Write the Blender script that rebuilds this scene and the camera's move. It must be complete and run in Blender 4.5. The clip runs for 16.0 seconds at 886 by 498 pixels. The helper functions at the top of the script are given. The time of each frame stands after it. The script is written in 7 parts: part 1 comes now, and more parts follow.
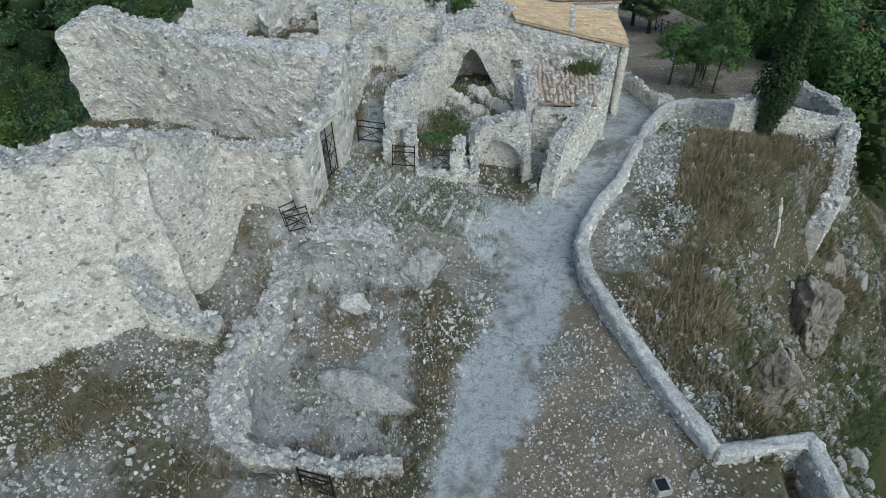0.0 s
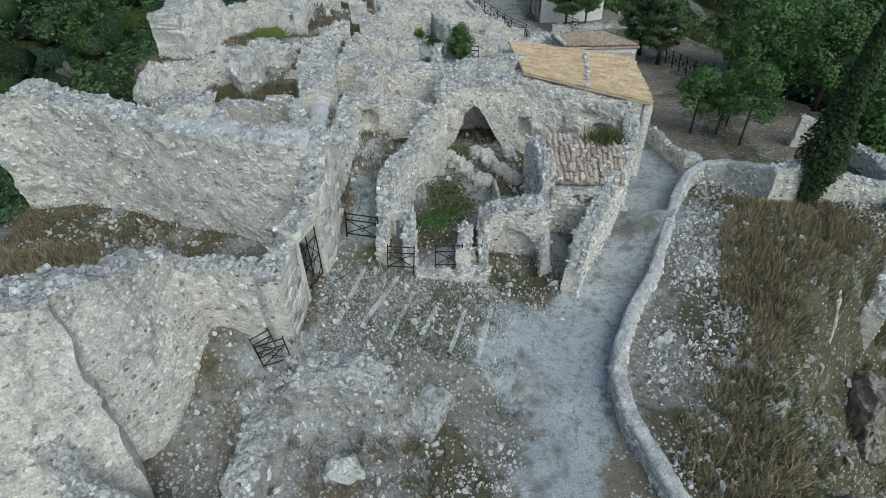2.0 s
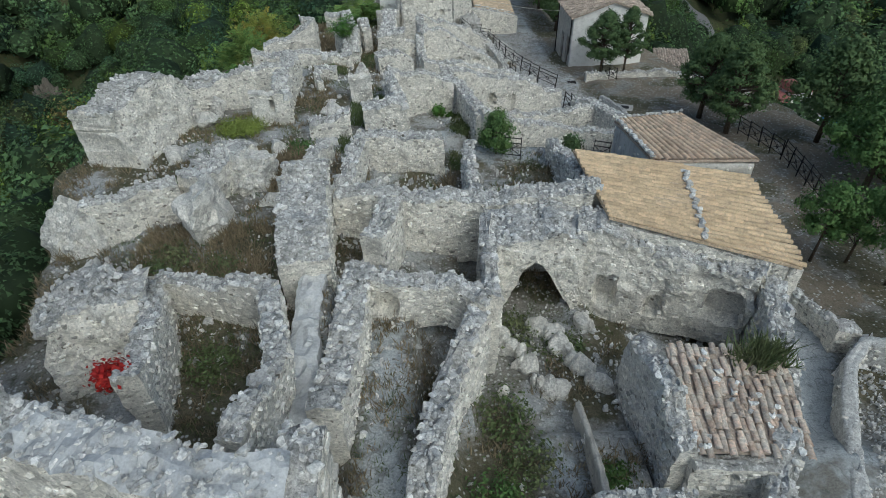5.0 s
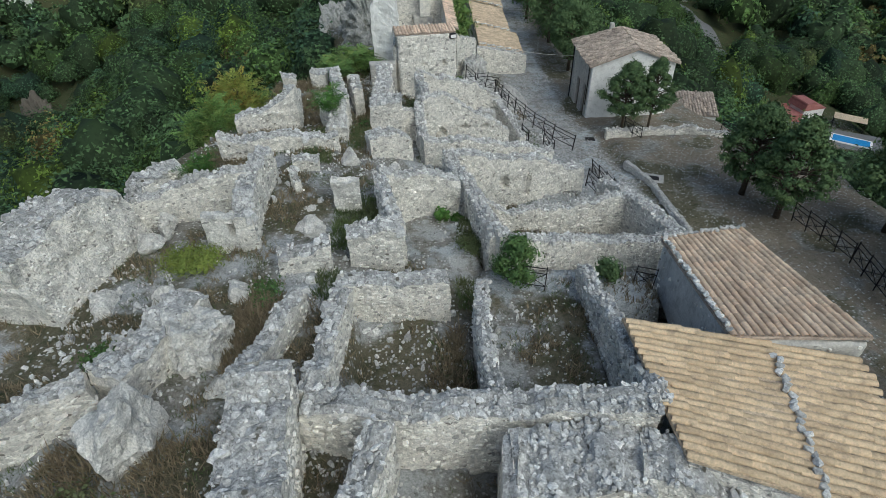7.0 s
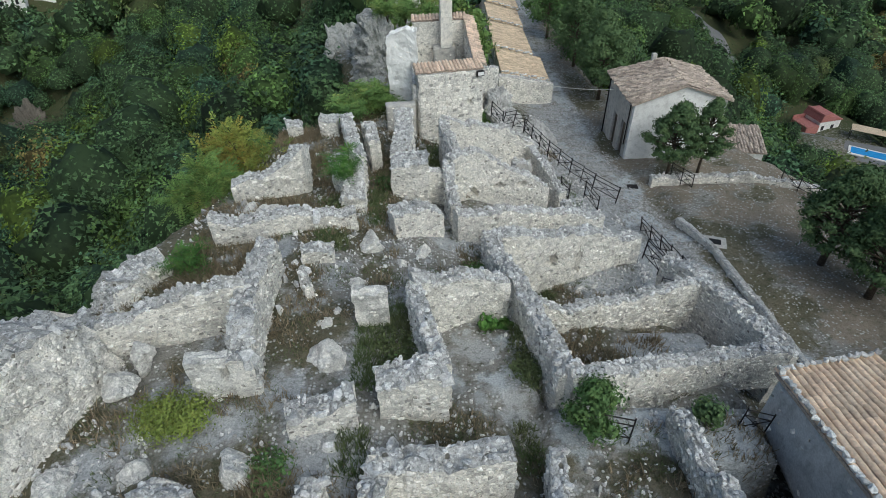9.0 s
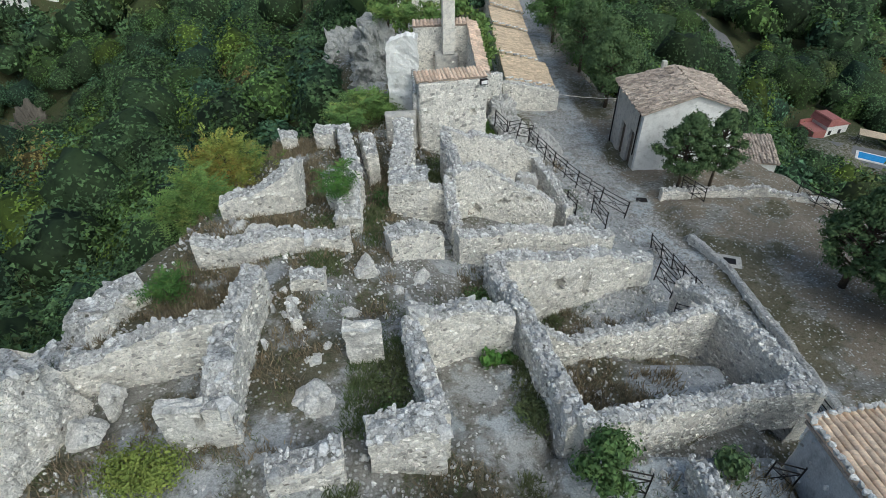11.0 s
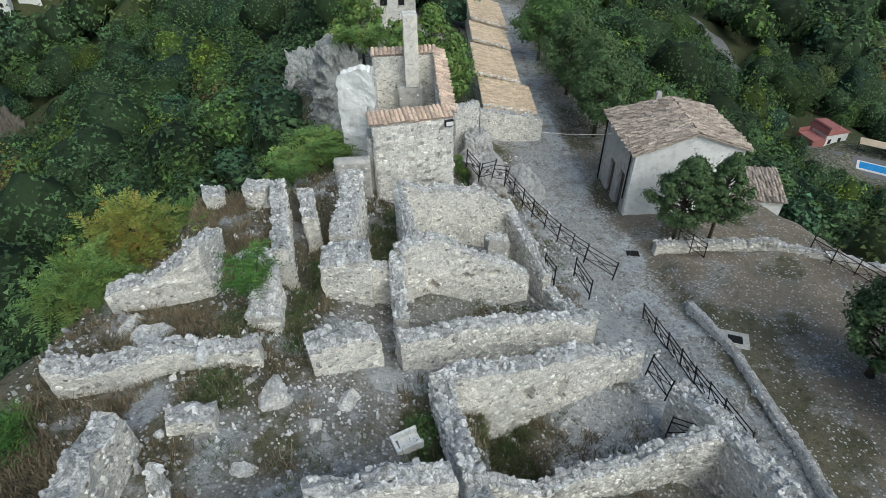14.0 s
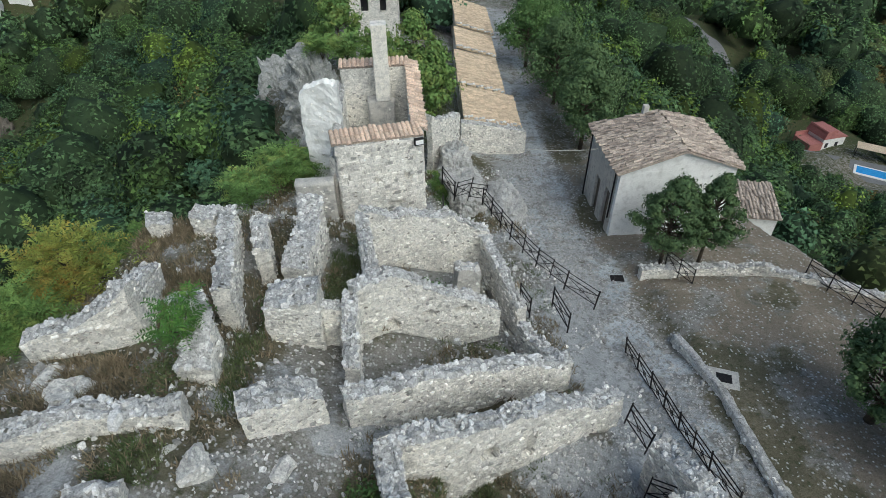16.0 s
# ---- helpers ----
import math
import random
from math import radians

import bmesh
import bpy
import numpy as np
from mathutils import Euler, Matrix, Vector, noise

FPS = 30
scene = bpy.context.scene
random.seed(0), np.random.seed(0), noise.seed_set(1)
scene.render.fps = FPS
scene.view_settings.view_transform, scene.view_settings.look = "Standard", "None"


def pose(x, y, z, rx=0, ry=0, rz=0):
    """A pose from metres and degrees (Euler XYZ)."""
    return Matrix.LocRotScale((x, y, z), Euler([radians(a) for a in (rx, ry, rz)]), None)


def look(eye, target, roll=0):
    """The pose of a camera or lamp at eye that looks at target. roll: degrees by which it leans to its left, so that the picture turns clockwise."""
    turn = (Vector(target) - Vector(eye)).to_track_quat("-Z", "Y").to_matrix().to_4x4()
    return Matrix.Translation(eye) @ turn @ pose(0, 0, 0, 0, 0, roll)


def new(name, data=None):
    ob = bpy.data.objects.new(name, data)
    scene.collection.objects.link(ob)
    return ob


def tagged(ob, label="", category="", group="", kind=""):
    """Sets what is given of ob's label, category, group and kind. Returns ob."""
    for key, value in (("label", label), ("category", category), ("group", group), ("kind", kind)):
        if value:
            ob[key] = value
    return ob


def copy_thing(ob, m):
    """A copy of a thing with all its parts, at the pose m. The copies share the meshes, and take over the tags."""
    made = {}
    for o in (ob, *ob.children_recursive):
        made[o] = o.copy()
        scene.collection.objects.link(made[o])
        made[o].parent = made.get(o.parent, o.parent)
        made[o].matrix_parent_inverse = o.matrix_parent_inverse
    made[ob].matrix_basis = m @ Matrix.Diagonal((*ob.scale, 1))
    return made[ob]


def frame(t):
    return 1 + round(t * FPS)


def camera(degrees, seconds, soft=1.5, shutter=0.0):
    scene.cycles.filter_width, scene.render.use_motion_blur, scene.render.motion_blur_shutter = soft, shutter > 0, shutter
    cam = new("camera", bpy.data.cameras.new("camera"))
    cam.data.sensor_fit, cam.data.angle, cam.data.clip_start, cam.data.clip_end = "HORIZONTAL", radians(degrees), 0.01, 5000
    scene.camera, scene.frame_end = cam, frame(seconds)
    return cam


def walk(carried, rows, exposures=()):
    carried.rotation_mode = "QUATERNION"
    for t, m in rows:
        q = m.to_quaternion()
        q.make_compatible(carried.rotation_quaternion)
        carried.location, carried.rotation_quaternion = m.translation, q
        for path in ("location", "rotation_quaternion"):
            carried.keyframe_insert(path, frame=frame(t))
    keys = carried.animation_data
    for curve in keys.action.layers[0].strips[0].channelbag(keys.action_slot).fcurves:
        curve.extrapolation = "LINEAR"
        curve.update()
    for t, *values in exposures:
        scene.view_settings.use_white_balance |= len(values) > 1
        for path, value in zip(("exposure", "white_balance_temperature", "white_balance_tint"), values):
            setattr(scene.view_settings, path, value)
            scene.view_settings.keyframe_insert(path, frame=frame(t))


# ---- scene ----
cam = camera(74.9, 16.0, soft=0.55)
PATH = [
    (0, (0.000, 0.000, 13.000), (-0.000, 1.539, 11.723), -1.27),
    (0.5, (-0.073, 1.011, 13.278), (-0.059, 2.550, 12.000), -1.27),
    (1, (-0.145, 2.112, 13.492), (-0.120, 3.652, 12.215), -1.28),
    (1.5, (-0.218, 3.313, 13.608), (-0.188, 4.853, 12.332), -1.37),
    (2, (-0.342, 4.639, 13.579), (-0.309, 6.179, 12.303), -1.35),
    (2.5, (-0.499, 6.080, 13.519), (-0.466, 7.618, 12.241), -1.38),
    (3, (-0.686, 7.612, 13.443), (-0.652, 9.150, 12.166), -1.41),
    (3.5, (-0.882, 9.230, 13.403), (-0.844, 10.768, 12.125), -1.42),
    (4, (-1.088, 10.925, 13.340), (-1.044, 12.465, 12.064), -1.37),
    (4.5, (-1.283, 12.687, 13.261), (-1.234, 14.228, 11.987), -1.28),
    (5, (-1.459, 14.377, 13.601), (-1.406, 15.919, 12.329), -1.24),
    (7.5, (-1.317, 22.681, 14.437), (-1.257, 24.225, 13.167), -0.94),
    (8, (-1.650, 24.220, 14.440), (-1.587, 25.763, 13.168), -0.89),
    (8.5, (-2.116, 25.618, 14.444), (-2.053, 27.162, 13.174), -0.90),
    (9, (-2.448, 26.555, 14.477), (-2.388, 28.099, 13.207), -0.89),
    (11.5, (-2.176, 28.512, 14.228), (-2.124, 30.058, 12.959), -0.72),
    (12, (-1.990, 29.234, 14.205), (-1.935, 30.779, 12.936), -0.71),
    (12.5, (-1.791, 30.017, 14.151), (-1.734, 31.562, 12.882), -0.75),
    (13, (-1.461, 30.893, 14.107), (-1.402, 32.438, 12.838), -0.71),
    (13.5, (-0.993, 31.841, 14.078), (-0.931, 33.386, 12.810), -0.69),
    (14, (-0.490, 32.862, 13.986), (-0.427, 34.407, 12.718), -0.65),
    (14.5, (0.030, 33.786, 13.979), (0.095, 35.332, 12.711), -0.64),
    (15, (0.468, 34.449, 13.972), (0.533, 35.995, 12.705), -0.58),
    (15.5, (0.686, 34.731, 13.891), (0.752, 36.276, 12.622), -0.57),
    (16, (0.749, 34.787, 13.770), (0.819, 36.332, 12.502), -0.48),
]
walk(cam, [(t, look(eye, target, roll)) for t, eye, target, roll in PATH], exposures=[(0.0, -0.5, 5530, -2), (5.0, -0.6, 5640, -2), (9.0, -0.35, 5700, 0), (16.0, -0.25, 5730, 0)])

# ---- light ----
world = bpy.data.worlds.new("sky")
world.use_nodes = True
scene.world = world
_sky = world.node_tree.nodes.new("ShaderNodeTexSky")
_sky.sky_type, _sky.sun_disc = "NISHITA", False
SUN_HEIGHT, SUN_TURN = 47.0, 152.0
_sky.sun_elevation, _sky.sun_rotation = radians(SUN_HEIGHT), radians(SUN_TURN)
_sky.air_density, _sky.dust_density, _sky.ozone_density = 1.0, 5.0, 1.0
_bg = world.node_tree.nodes["Background"]
world.node_tree.links.new(_sky.outputs[0], _bg.inputs[0])
_bg.inputs[1].default_value = 0.15
sun = new("sun", bpy.data.lights.new("sun", "SUN"))
sun.data.energy, sun.data.angle, sun.data.color = 1.1, radians(55), (1.0, 0.96, 0.89)
_a, _e = radians(SUN_TURN), radians(SUN_HEIGHT)
sun.matrix_world = look((math.sin(_a) * math.cos(_e) * 100, math.cos(_a) * math.cos(_e) * 100, math.sin(_e) * 100), (0, 0, 0))


# ---- materials ----
def material(name, colours, big=0.5, fine=6.0, rough=0.9, bump=0.4, bump_scale=14.0, spread=0.12, vary="island", odd=0.0, metal=0.0, speck=None, tint=False, cells=None, deep=0.05, grain=0.3):
    """Three colours mixed by coarse and fine noise at real size; each piece a little lighter or darker."""
    m = bpy.data.materials.new(name)
    m.use_nodes = True
    nt = m.node_tree
    n, link = nt.nodes, nt.links.new
    b = n["Principled BSDF"]
    b.inputs["Roughness"].default_value, b.inputs["Metallic"].default_value = rough, metal
    b.inputs["Specular IOR Level"].default_value = 0.25
    geo = n.new("ShaderNodeNewGeometry")

    def noise_node(scale, detail=5.0):
        t = n.new("ShaderNodeTexNoise")
        t.inputs["Scale"].default_value, t.inputs["Detail"].default_value, t.inputs["Roughness"].default_value = scale, detail, 0.62
        link(geo.outputs["Position"], t.inputs["Vector"])
        return t

    def mixed(fac, a, c, mode="MIX"):
        x = n.new("ShaderNodeMix")
        x.data_type, x.blend_type = "RGBA", mode
        link(fac, x.inputs[0])
        for k, v in ((6, a), (7, c)):
            if isinstance(v, tuple):
                x.inputs[k].default_value = (*v, 1)
            else:
                link(v, x.inputs[k])
        return x.outputs[2]

    def ramp(src, lo, hi):
        r = n.new("ShaderNodeMapRange")
        r.inputs[1].default_value, r.inputs[2].default_value = lo, hi
        link(src, r.inputs[0])
        return r.outputs[0]

    big_n, fine_n = noise_node(big), noise_node(fine)
    col = mixed(ramp(big_n.outputs[0], 0.38, 0.62), colours[0], colours[1])
    col = mixed(ramp(fine_n.outputs[0], 0.48, 0.72), col, colours[2])
    if speck:
        v = n.new("ShaderNodeTexVoronoi")
        v.inputs["Scale"].default_value = speck[1]
        link(geo.outputs["Position"], v.inputs["Vector"])
        s = n.new("ShaderNodeSeparateColor")
        link(v.outputs["Color"], s.inputs[0])
        col = mixed(ramp(s.outputs[0], 1 - speck[2], 1 - speck[2] + 0.03), col, speck[0])
    edge = None
    if cells:
        # Small stones bedded in mortar: uneven cells, each with its own tone, with sunk joints.
        flatter = n.new("ShaderNodeMapping")
        flatter.inputs["Scale"].default_value = (1, 1, 1.55)
        link(geo.outputs["Position"], flatter.inputs["Vector"])
        warp = n.new("ShaderNodeMix")
        warp.data_type = "RGBA"
        warp.inputs[0].default_value = 0.09
        link(flatter.outputs[0], warp.inputs[6])
        link(noise_node(5.0, 2.0).outputs["Color"], warp.inputs[7])
        tone, edge = n.new("ShaderNodeTexVoronoi"), n.new("ShaderNodeTexVoronoi")
        edge.feature = "DISTANCE_TO_EDGE"
        for v in (tone, edge):
            v.inputs["Scale"].default_value = cells[0]
            link(warp.outputs[2], v.inputs["Vector"])
        sep = n.new("ShaderNodeSeparateColor")
        link(tone.outputs["Color"], sep.inputs[0])
        val = n.new("ShaderNodeMapRange")
        val.inputs[3].default_value, val.inputs[4].default_value = 1 - cells[1], 1 + cells[1]
        link(sep.outputs[1], val.inputs[0])
        hs = n.new("ShaderNodeHueSaturation")
        link(val.outputs[0], hs.inputs["Value"])
        link(col, hs.inputs["Color"])
        col = hs.outputs[0]
        # Lime bloom, and dark specks painted for the shadow grains of rough rubble.
        col = mixed(ramp(noise_node(8.0, 4.0).outputs[0], 0.56, 0.66), col, cells[2])
        col = mixed(ramp(noise_node(12.5, 3.0).outputs[0], 0.60, 0.67), col, cells[4])
        # Hollows where small stones have fallen out, sunk, with their shade painted dark.
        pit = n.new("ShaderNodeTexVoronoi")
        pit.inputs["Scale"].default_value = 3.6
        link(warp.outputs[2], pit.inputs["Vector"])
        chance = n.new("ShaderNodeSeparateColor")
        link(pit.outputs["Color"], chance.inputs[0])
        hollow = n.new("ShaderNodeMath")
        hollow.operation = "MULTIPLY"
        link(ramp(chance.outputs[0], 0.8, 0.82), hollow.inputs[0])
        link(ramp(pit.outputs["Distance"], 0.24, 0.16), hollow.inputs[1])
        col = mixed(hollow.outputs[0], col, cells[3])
        sunk = n.new("ShaderNodeMath")
        sunk.operation = "SUBTRACT"
        link(ramp(edge.outputs["Distance"], 0.0, 0.12), sunk.inputs[0])
        link(hollow.outputs[0], sunk.inputs[1])
        edge = sunk.outputs[0]
    if vary:
        src = geo.outputs["Random Per Island"] if vary == "island" else n.new("ShaderNodeObjectInfo").outputs["Random"]
        r = n.new("ShaderNodeMapRange")
        r.inputs[3].default_value, r.inputs[4].default_value = 1 - spread, 1 + spread
        link(src, r.inputs[0])
        h = n.new("ShaderNodeHueSaturation")
        link(r.outputs[0], h.inputs["Value"])
        link(col, h.inputs["Color"])
        col = h.outputs[0]
        if odd:
            # A few stones of a darker bed.
            pick = n.new("ShaderNodeMath")
            pick.operation = "FRACT"
            times = n.new("ShaderNodeMath")
            times.operation = "MULTIPLY"
            times.inputs[1].default_value = 37.0
            link(src, times.inputs[0])
            link(times.outputs[0], pick.inputs[0])
            col = mixed(ramp(pick.outputs[0], 1 - odd, 1.02 - odd), col, (0.36, 0.35, 0.32))
    if bump and grain:
        r = n.new("ShaderNodeMapRange")
        r.inputs[1].default_value, r.inputs[2].default_value = 0.32, 0.68
        r.inputs[3].default_value, r.inputs[4].default_value = 1 - grain, 1 + grain
        link(noise_node(19.0, 8.0).outputs[0], r.inputs[0])
        h = n.new("ShaderNodeHueSaturation")
        link(r.outputs[0], h.inputs["Value"])
        link(col, h.inputs["Color"])
        col = h.outputs[0]
    if tint:
        at = n.new("ShaderNodeAttribute")
        at.attribute_name = "tint"
        one = n.new("ShaderNodeValue")
        one.outputs[0].default_value = 1.0
        col = mixed(one.outputs[0], col, at.outputs["Color"], "MULTIPLY")
    link(col, b.inputs["Base Color"])
    if bump:
        bn = noise_node(bump_scale, 8.0)
        bp = n.new("ShaderNodeBump")
        bp.inputs["Strength"].default_value, bp.inputs["Distance"].default_value = bump, deep
        link(bn.outputs[0], bp.inputs["Height"])
        if edge is not None:
            bc = n.new("ShaderNodeBump")
            bc.inputs["Strength"].default_value, bc.inputs["Distance"].default_value = 0.25, 0.03
            link(edge, bc.inputs["Height"])
            link(bp.outputs[0], bc.inputs["Normal"])
            bp = bc
        link(bp.outputs[0], b.inputs["Normal"])
    return m


RUBBLE = material("limestone_rubble", ((0.86, 0.83, 0.76), (0.76, 0.735, 0.68), (0.49, 0.475, 0.44)), 0.5, 3.0, 0.95, 0.8, 22.0, 0.26, odd=0.1, grain=0.22)
LOOSE = material("loose_stone", ((0.66, 0.65, 0.62), (0.52, 0.515, 0.50), (0.34, 0.335, 0.325)), 0.7, 6.0, 0.95, 0.6, 14.0, 0.45)
COBBLE = material("worn_cobble", ((0.40, 0.39, 0.37), (0.33, 0.325, 0.31), (0.24, 0.235, 0.225)), 0.5, 5.0, 0.9, 0.4, 14.0, 0.3)
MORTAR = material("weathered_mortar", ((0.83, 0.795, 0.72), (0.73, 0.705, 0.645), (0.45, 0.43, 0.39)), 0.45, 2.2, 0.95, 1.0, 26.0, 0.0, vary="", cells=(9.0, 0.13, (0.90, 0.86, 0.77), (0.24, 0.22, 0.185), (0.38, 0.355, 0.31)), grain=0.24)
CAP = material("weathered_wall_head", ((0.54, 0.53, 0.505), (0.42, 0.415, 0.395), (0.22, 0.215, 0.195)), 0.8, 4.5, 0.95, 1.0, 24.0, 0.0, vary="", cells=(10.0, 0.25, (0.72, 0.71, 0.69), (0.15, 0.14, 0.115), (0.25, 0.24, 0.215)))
COPING = material("coping_stone", ((0.70, 0.69, 0.665), (0.57, 0.565, 0.54), (0.40, 0.395, 0.375)), 1.5, 8.0, 0.95, 0.8, 20.0, 0.38, "object")
TOPSTONE = material("wall_top_stone", ((0.70, 0.69, 0.665), (0.56, 0.55, 0.53), (0.40, 0.395, 0.375)), 1.0, 7.0, 0.95, 0.8, 20.0, 0.3)
ROCK = material("pale_rock", ((0.78, 0.755, 0.70), (0.66, 0.64, 0.595), (0.36, 0.35, 0.32)), 0.8, 3.0, 0.95, 1.0, 12.0, 0.0, vary="", deep=0.09)
BEDROCK = material("grey_bedrock", ((0.55, 0.54, 0.51), (0.45, 0.445, 0.425), (0.25, 0.245, 0.225)), 0.8, 3.0, 0.95, 1.0, 10.0, 0.0, vary="", deep=0.1)
DRESSED = material("dressed_pale_stone", ((0.84, 0.80, 0.71), (0.76, 0.725, 0.65), (0.52, 0.50, 0.455)), 1.0, 4.0, 0.9, 0.5, 18.0, 0.0, vary="", grain=0.16)
EARTHY = material("earthy_brown_rock", ((0.42, 0.38, 0.325), (0.34, 0.31, 0.27), (0.19, 0.175, 0.145)), 0.6, 3.0, 0.95, 1.0, 6.0, 0.0, vary="", deep=0.15)
CLIFF = material("grey_cliff_rock", ((0.46, 0.46, 0.435), (0.36, 0.36, 0.34), (0.19, 0.195, 0.165)), 0.5, 2.0, 0.95, 1.0, 4.0, 0.0, vary="", deep=0.25)
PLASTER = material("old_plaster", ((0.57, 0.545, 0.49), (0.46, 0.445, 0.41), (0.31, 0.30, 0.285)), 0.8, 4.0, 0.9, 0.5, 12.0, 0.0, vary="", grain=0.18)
CEMENT = material("grey_cement", ((0.60, 0.605, 0.60), (0.51, 0.515, 0.515), (0.33, 0.335, 0.335)), 0.6, 2.5, 0.9, 0.4, 10.0, 0.0, vary="", grain=0.16)
WHITE = material("white_render", ((0.86, 0.855, 0.825), (0.79, 0.785, 0.755), (0.63, 0.62, 0.59)), 0.4, 3.0, 0.85, 0.2, 10.0, 0.0, vary="", grain=0.1)
PARAPET = material("limewashed_mortar", ((0.64, 0.635, 0.61), (0.55, 0.545, 0.525), (0.36, 0.355, 0.34)), 0.7, 5.0, 0.95, 0.8, 18.0, 0.0, vary="", cells=(6.0, 0.14, (0.72, 0.715, 0.69), (0.30, 0.29, 0.26), (0.36, 0.35, 0.32)))
SCAR = material("bare_earth_bluff", ((0.17, 0.15, 0.125), (0.13, 0.115, 0.095), (0.08, 0.075, 0.06)), 0.12, 0.5, 0.95, 1.0, 1.0, 0.0, vary="", deep=0.4)


def ground_material(layers):
    """All the ground's covers in one material; masks named after them lie on the mesh, and fine noise frays their edges."""
    m = bpy.data.materials.new("hilltop_ground")
    m.use_nodes = True
    n, link = m.node_tree.nodes, m.node_tree.links.new
    b = n["Principled BSDF"]
    b.inputs["Roughness"].default_value, b.inputs["Specular IOR Level"].default_value = 0.97, 0.15
    geo = n.new("ShaderNodeNewGeometry")

    def noise_node(scale, detail=6.0):
        t = n.new("ShaderNodeTexNoise")
        t.inputs["Scale"].default_value, t.inputs["Detail"].default_value, t.inputs["Roughness"].default_value = scale, detail, 0.65
        link(geo.outputs["Position"], t.inputs["Vector"])
        return t.outputs[0]

    def ramp(src, lo, hi):
        r = n.new("ShaderNodeMapRange")
        r.inputs[1].default_value, r.inputs[2].default_value = lo, hi
        link(src, r.inputs[0])
        return r.outputs[0]

    def mixed(fac, a, c):
        x = n.new("ShaderNodeMix")
        x.data_type = "RGBA"
        link(fac, x.inputs[0])
        for k, v in ((6, a), (7, c)):
            if isinstance(v, tuple):
                x.inputs[k].default_value = (*v, 1)
            else:
                link(v, x.inputs[k])
        return x.outputs[2]

    fray, coarse, fine, grit = noise_node(1.8), noise_node(0.6), noise_node(5.0), noise_node(24.0)
    total = None
    for name, dark, light, spot, cover in layers:
        col = mixed(ramp(coarse, 0.38, 0.62), dark, light)
        col = mixed(ramp(fine, 0.5, 0.7), col, spot)
        if name == "street":
            # Cracks and trodden-in dirt in the bare rock.
            off = n.new("ShaderNodeMath")
            off.operation = "SUBTRACT"
            off.inputs[1].default_value = 0.5
            link(noise_node(0.7, 2.5), off.inputs[0])
            size = n.new("ShaderNodeMath")
            size.operation = "ABSOLUTE"
            link(off.outputs[0], size.inputs[0])
            col = mixed(ramp(noise_node(0.75, 7.0), 0.54, 0.66), col, (0.225, 0.22, 0.20))
            col = mixed(ramp(size.outputs[0], 0.008, -0.004), col, (0.17, 0.175, 0.17))
        v = n.new("ShaderNodeTexVoronoi")
        v.inputs["Scale"].default_value = 11.0
        link(geo.outputs["Position"], v.inputs["Vector"])
        sep = n.new("ShaderNodeSeparateColor")
        link(v.outputs["Color"], sep.inputs[0])
        dot = n.new("ShaderNodeMath")
        dot.operation = "MULTIPLY"
        link(ramp(sep.outputs[0], 1 - cover, 1 - cover + 0.02), dot.inputs[0])
        link(ramp(v.outputs["Distance"], 0.55, 0.3), dot.inputs[1])
        col = mixed(dot.outputs[0], col, (0.50, 0.495, 0.47))
        if total is None:
            total = col
            continue
        at = n.new("ShaderNodeAttribute")
        at.attribute_name = name
        add = n.new("ShaderNodeMath")
        add.operation = "ADD"
        link(at.outputs["Fac"], add.inputs[0])
        link(ramp(fray, 0.25, 0.75), add.inputs[1])
        total = mixed(ramp(add.outputs[0], 0.85, 1.15), total, col)
    h = n.new("ShaderNodeHueSaturation")
    link(total, h.inputs["Color"])
    r = n.new("ShaderNodeMapRange")
    r.inputs[1].default_value, r.inputs[2].default_value, r.inputs[3].default_value, r.inputs[4].default_value = 0.33, 0.67, 0.7, 1.3
    link(grit, r.inputs[0])
    link(r.outputs[0], h.inputs["Value"])
    link(h.outputs[0], b.inputs["Base Color"])
    bp = n.new("ShaderNodeBump")
    bp.inputs["Strength"].default_value, bp.inputs["Distance"].default_value = 0.9, 0.06
    link(noise_node(9.0, 10.0), bp.inputs["Height"])
    link(bp.outputs[0], b.inputs["Normal"])
    return m


COVERS = ("gravel", "street", "grass", "dirt", "forest", "rock")
GROUND = ground_material((
    ("gravel", (0.285, 0.275, 0.25), (0.195, 0.185, 0.16), (0.09, 0.09, 0.06), 0.3),
    ("street", (0.48, 0.505, 0.515), (0.385, 0.41, 0.42), (0.22, 0.235, 0.24), 0.0),
    ("grass", (0.165, 0.145, 0.10), (0.105, 0.10, 0.065), (0.06, 0.07, 0.035), 0.16),
    ("dirt", (0.265, 0.225, 0.175), (0.20, 0.17, 0.13), (0.145, 0.135, 0.095), 0.16),
    # Dark green floor; the shade of gaps between crowns is in its colour.
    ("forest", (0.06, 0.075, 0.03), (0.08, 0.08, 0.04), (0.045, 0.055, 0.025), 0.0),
    ("rock", (0.42, 0.425, 0.42), (0.32, 0.325, 0.32), (0.16, 0.16, 0.145), 0.1)))
TILE_TAN = material("tan_clay_tile", ((0.68, 0.53, 0.345), (0.60, 0.455, 0.29), (0.42, 0.32, 0.22)), 1.2, 6.0, 0.9, 0.3, 20.0, 0.16, "object", grain=0.15)
TILE_BROWN = material("brown_clay_tile", ((0.80, 0.635, 0.465), (0.70, 0.52, 0.365), (0.50, 0.38, 0.28)), 1.2, 6.0, 0.9, 0.3, 20.0, 0.2, "object", grain=0.15)
TILE_OLD = material("mixed_old_clay_tile", ((0.54, 0.41, 0.32), (0.60, 0.55, 0.47), (0.34, 0.30, 0.265)), 4.5, 9.0, 0.95, 0.4, 20.0, 0.3, "object")
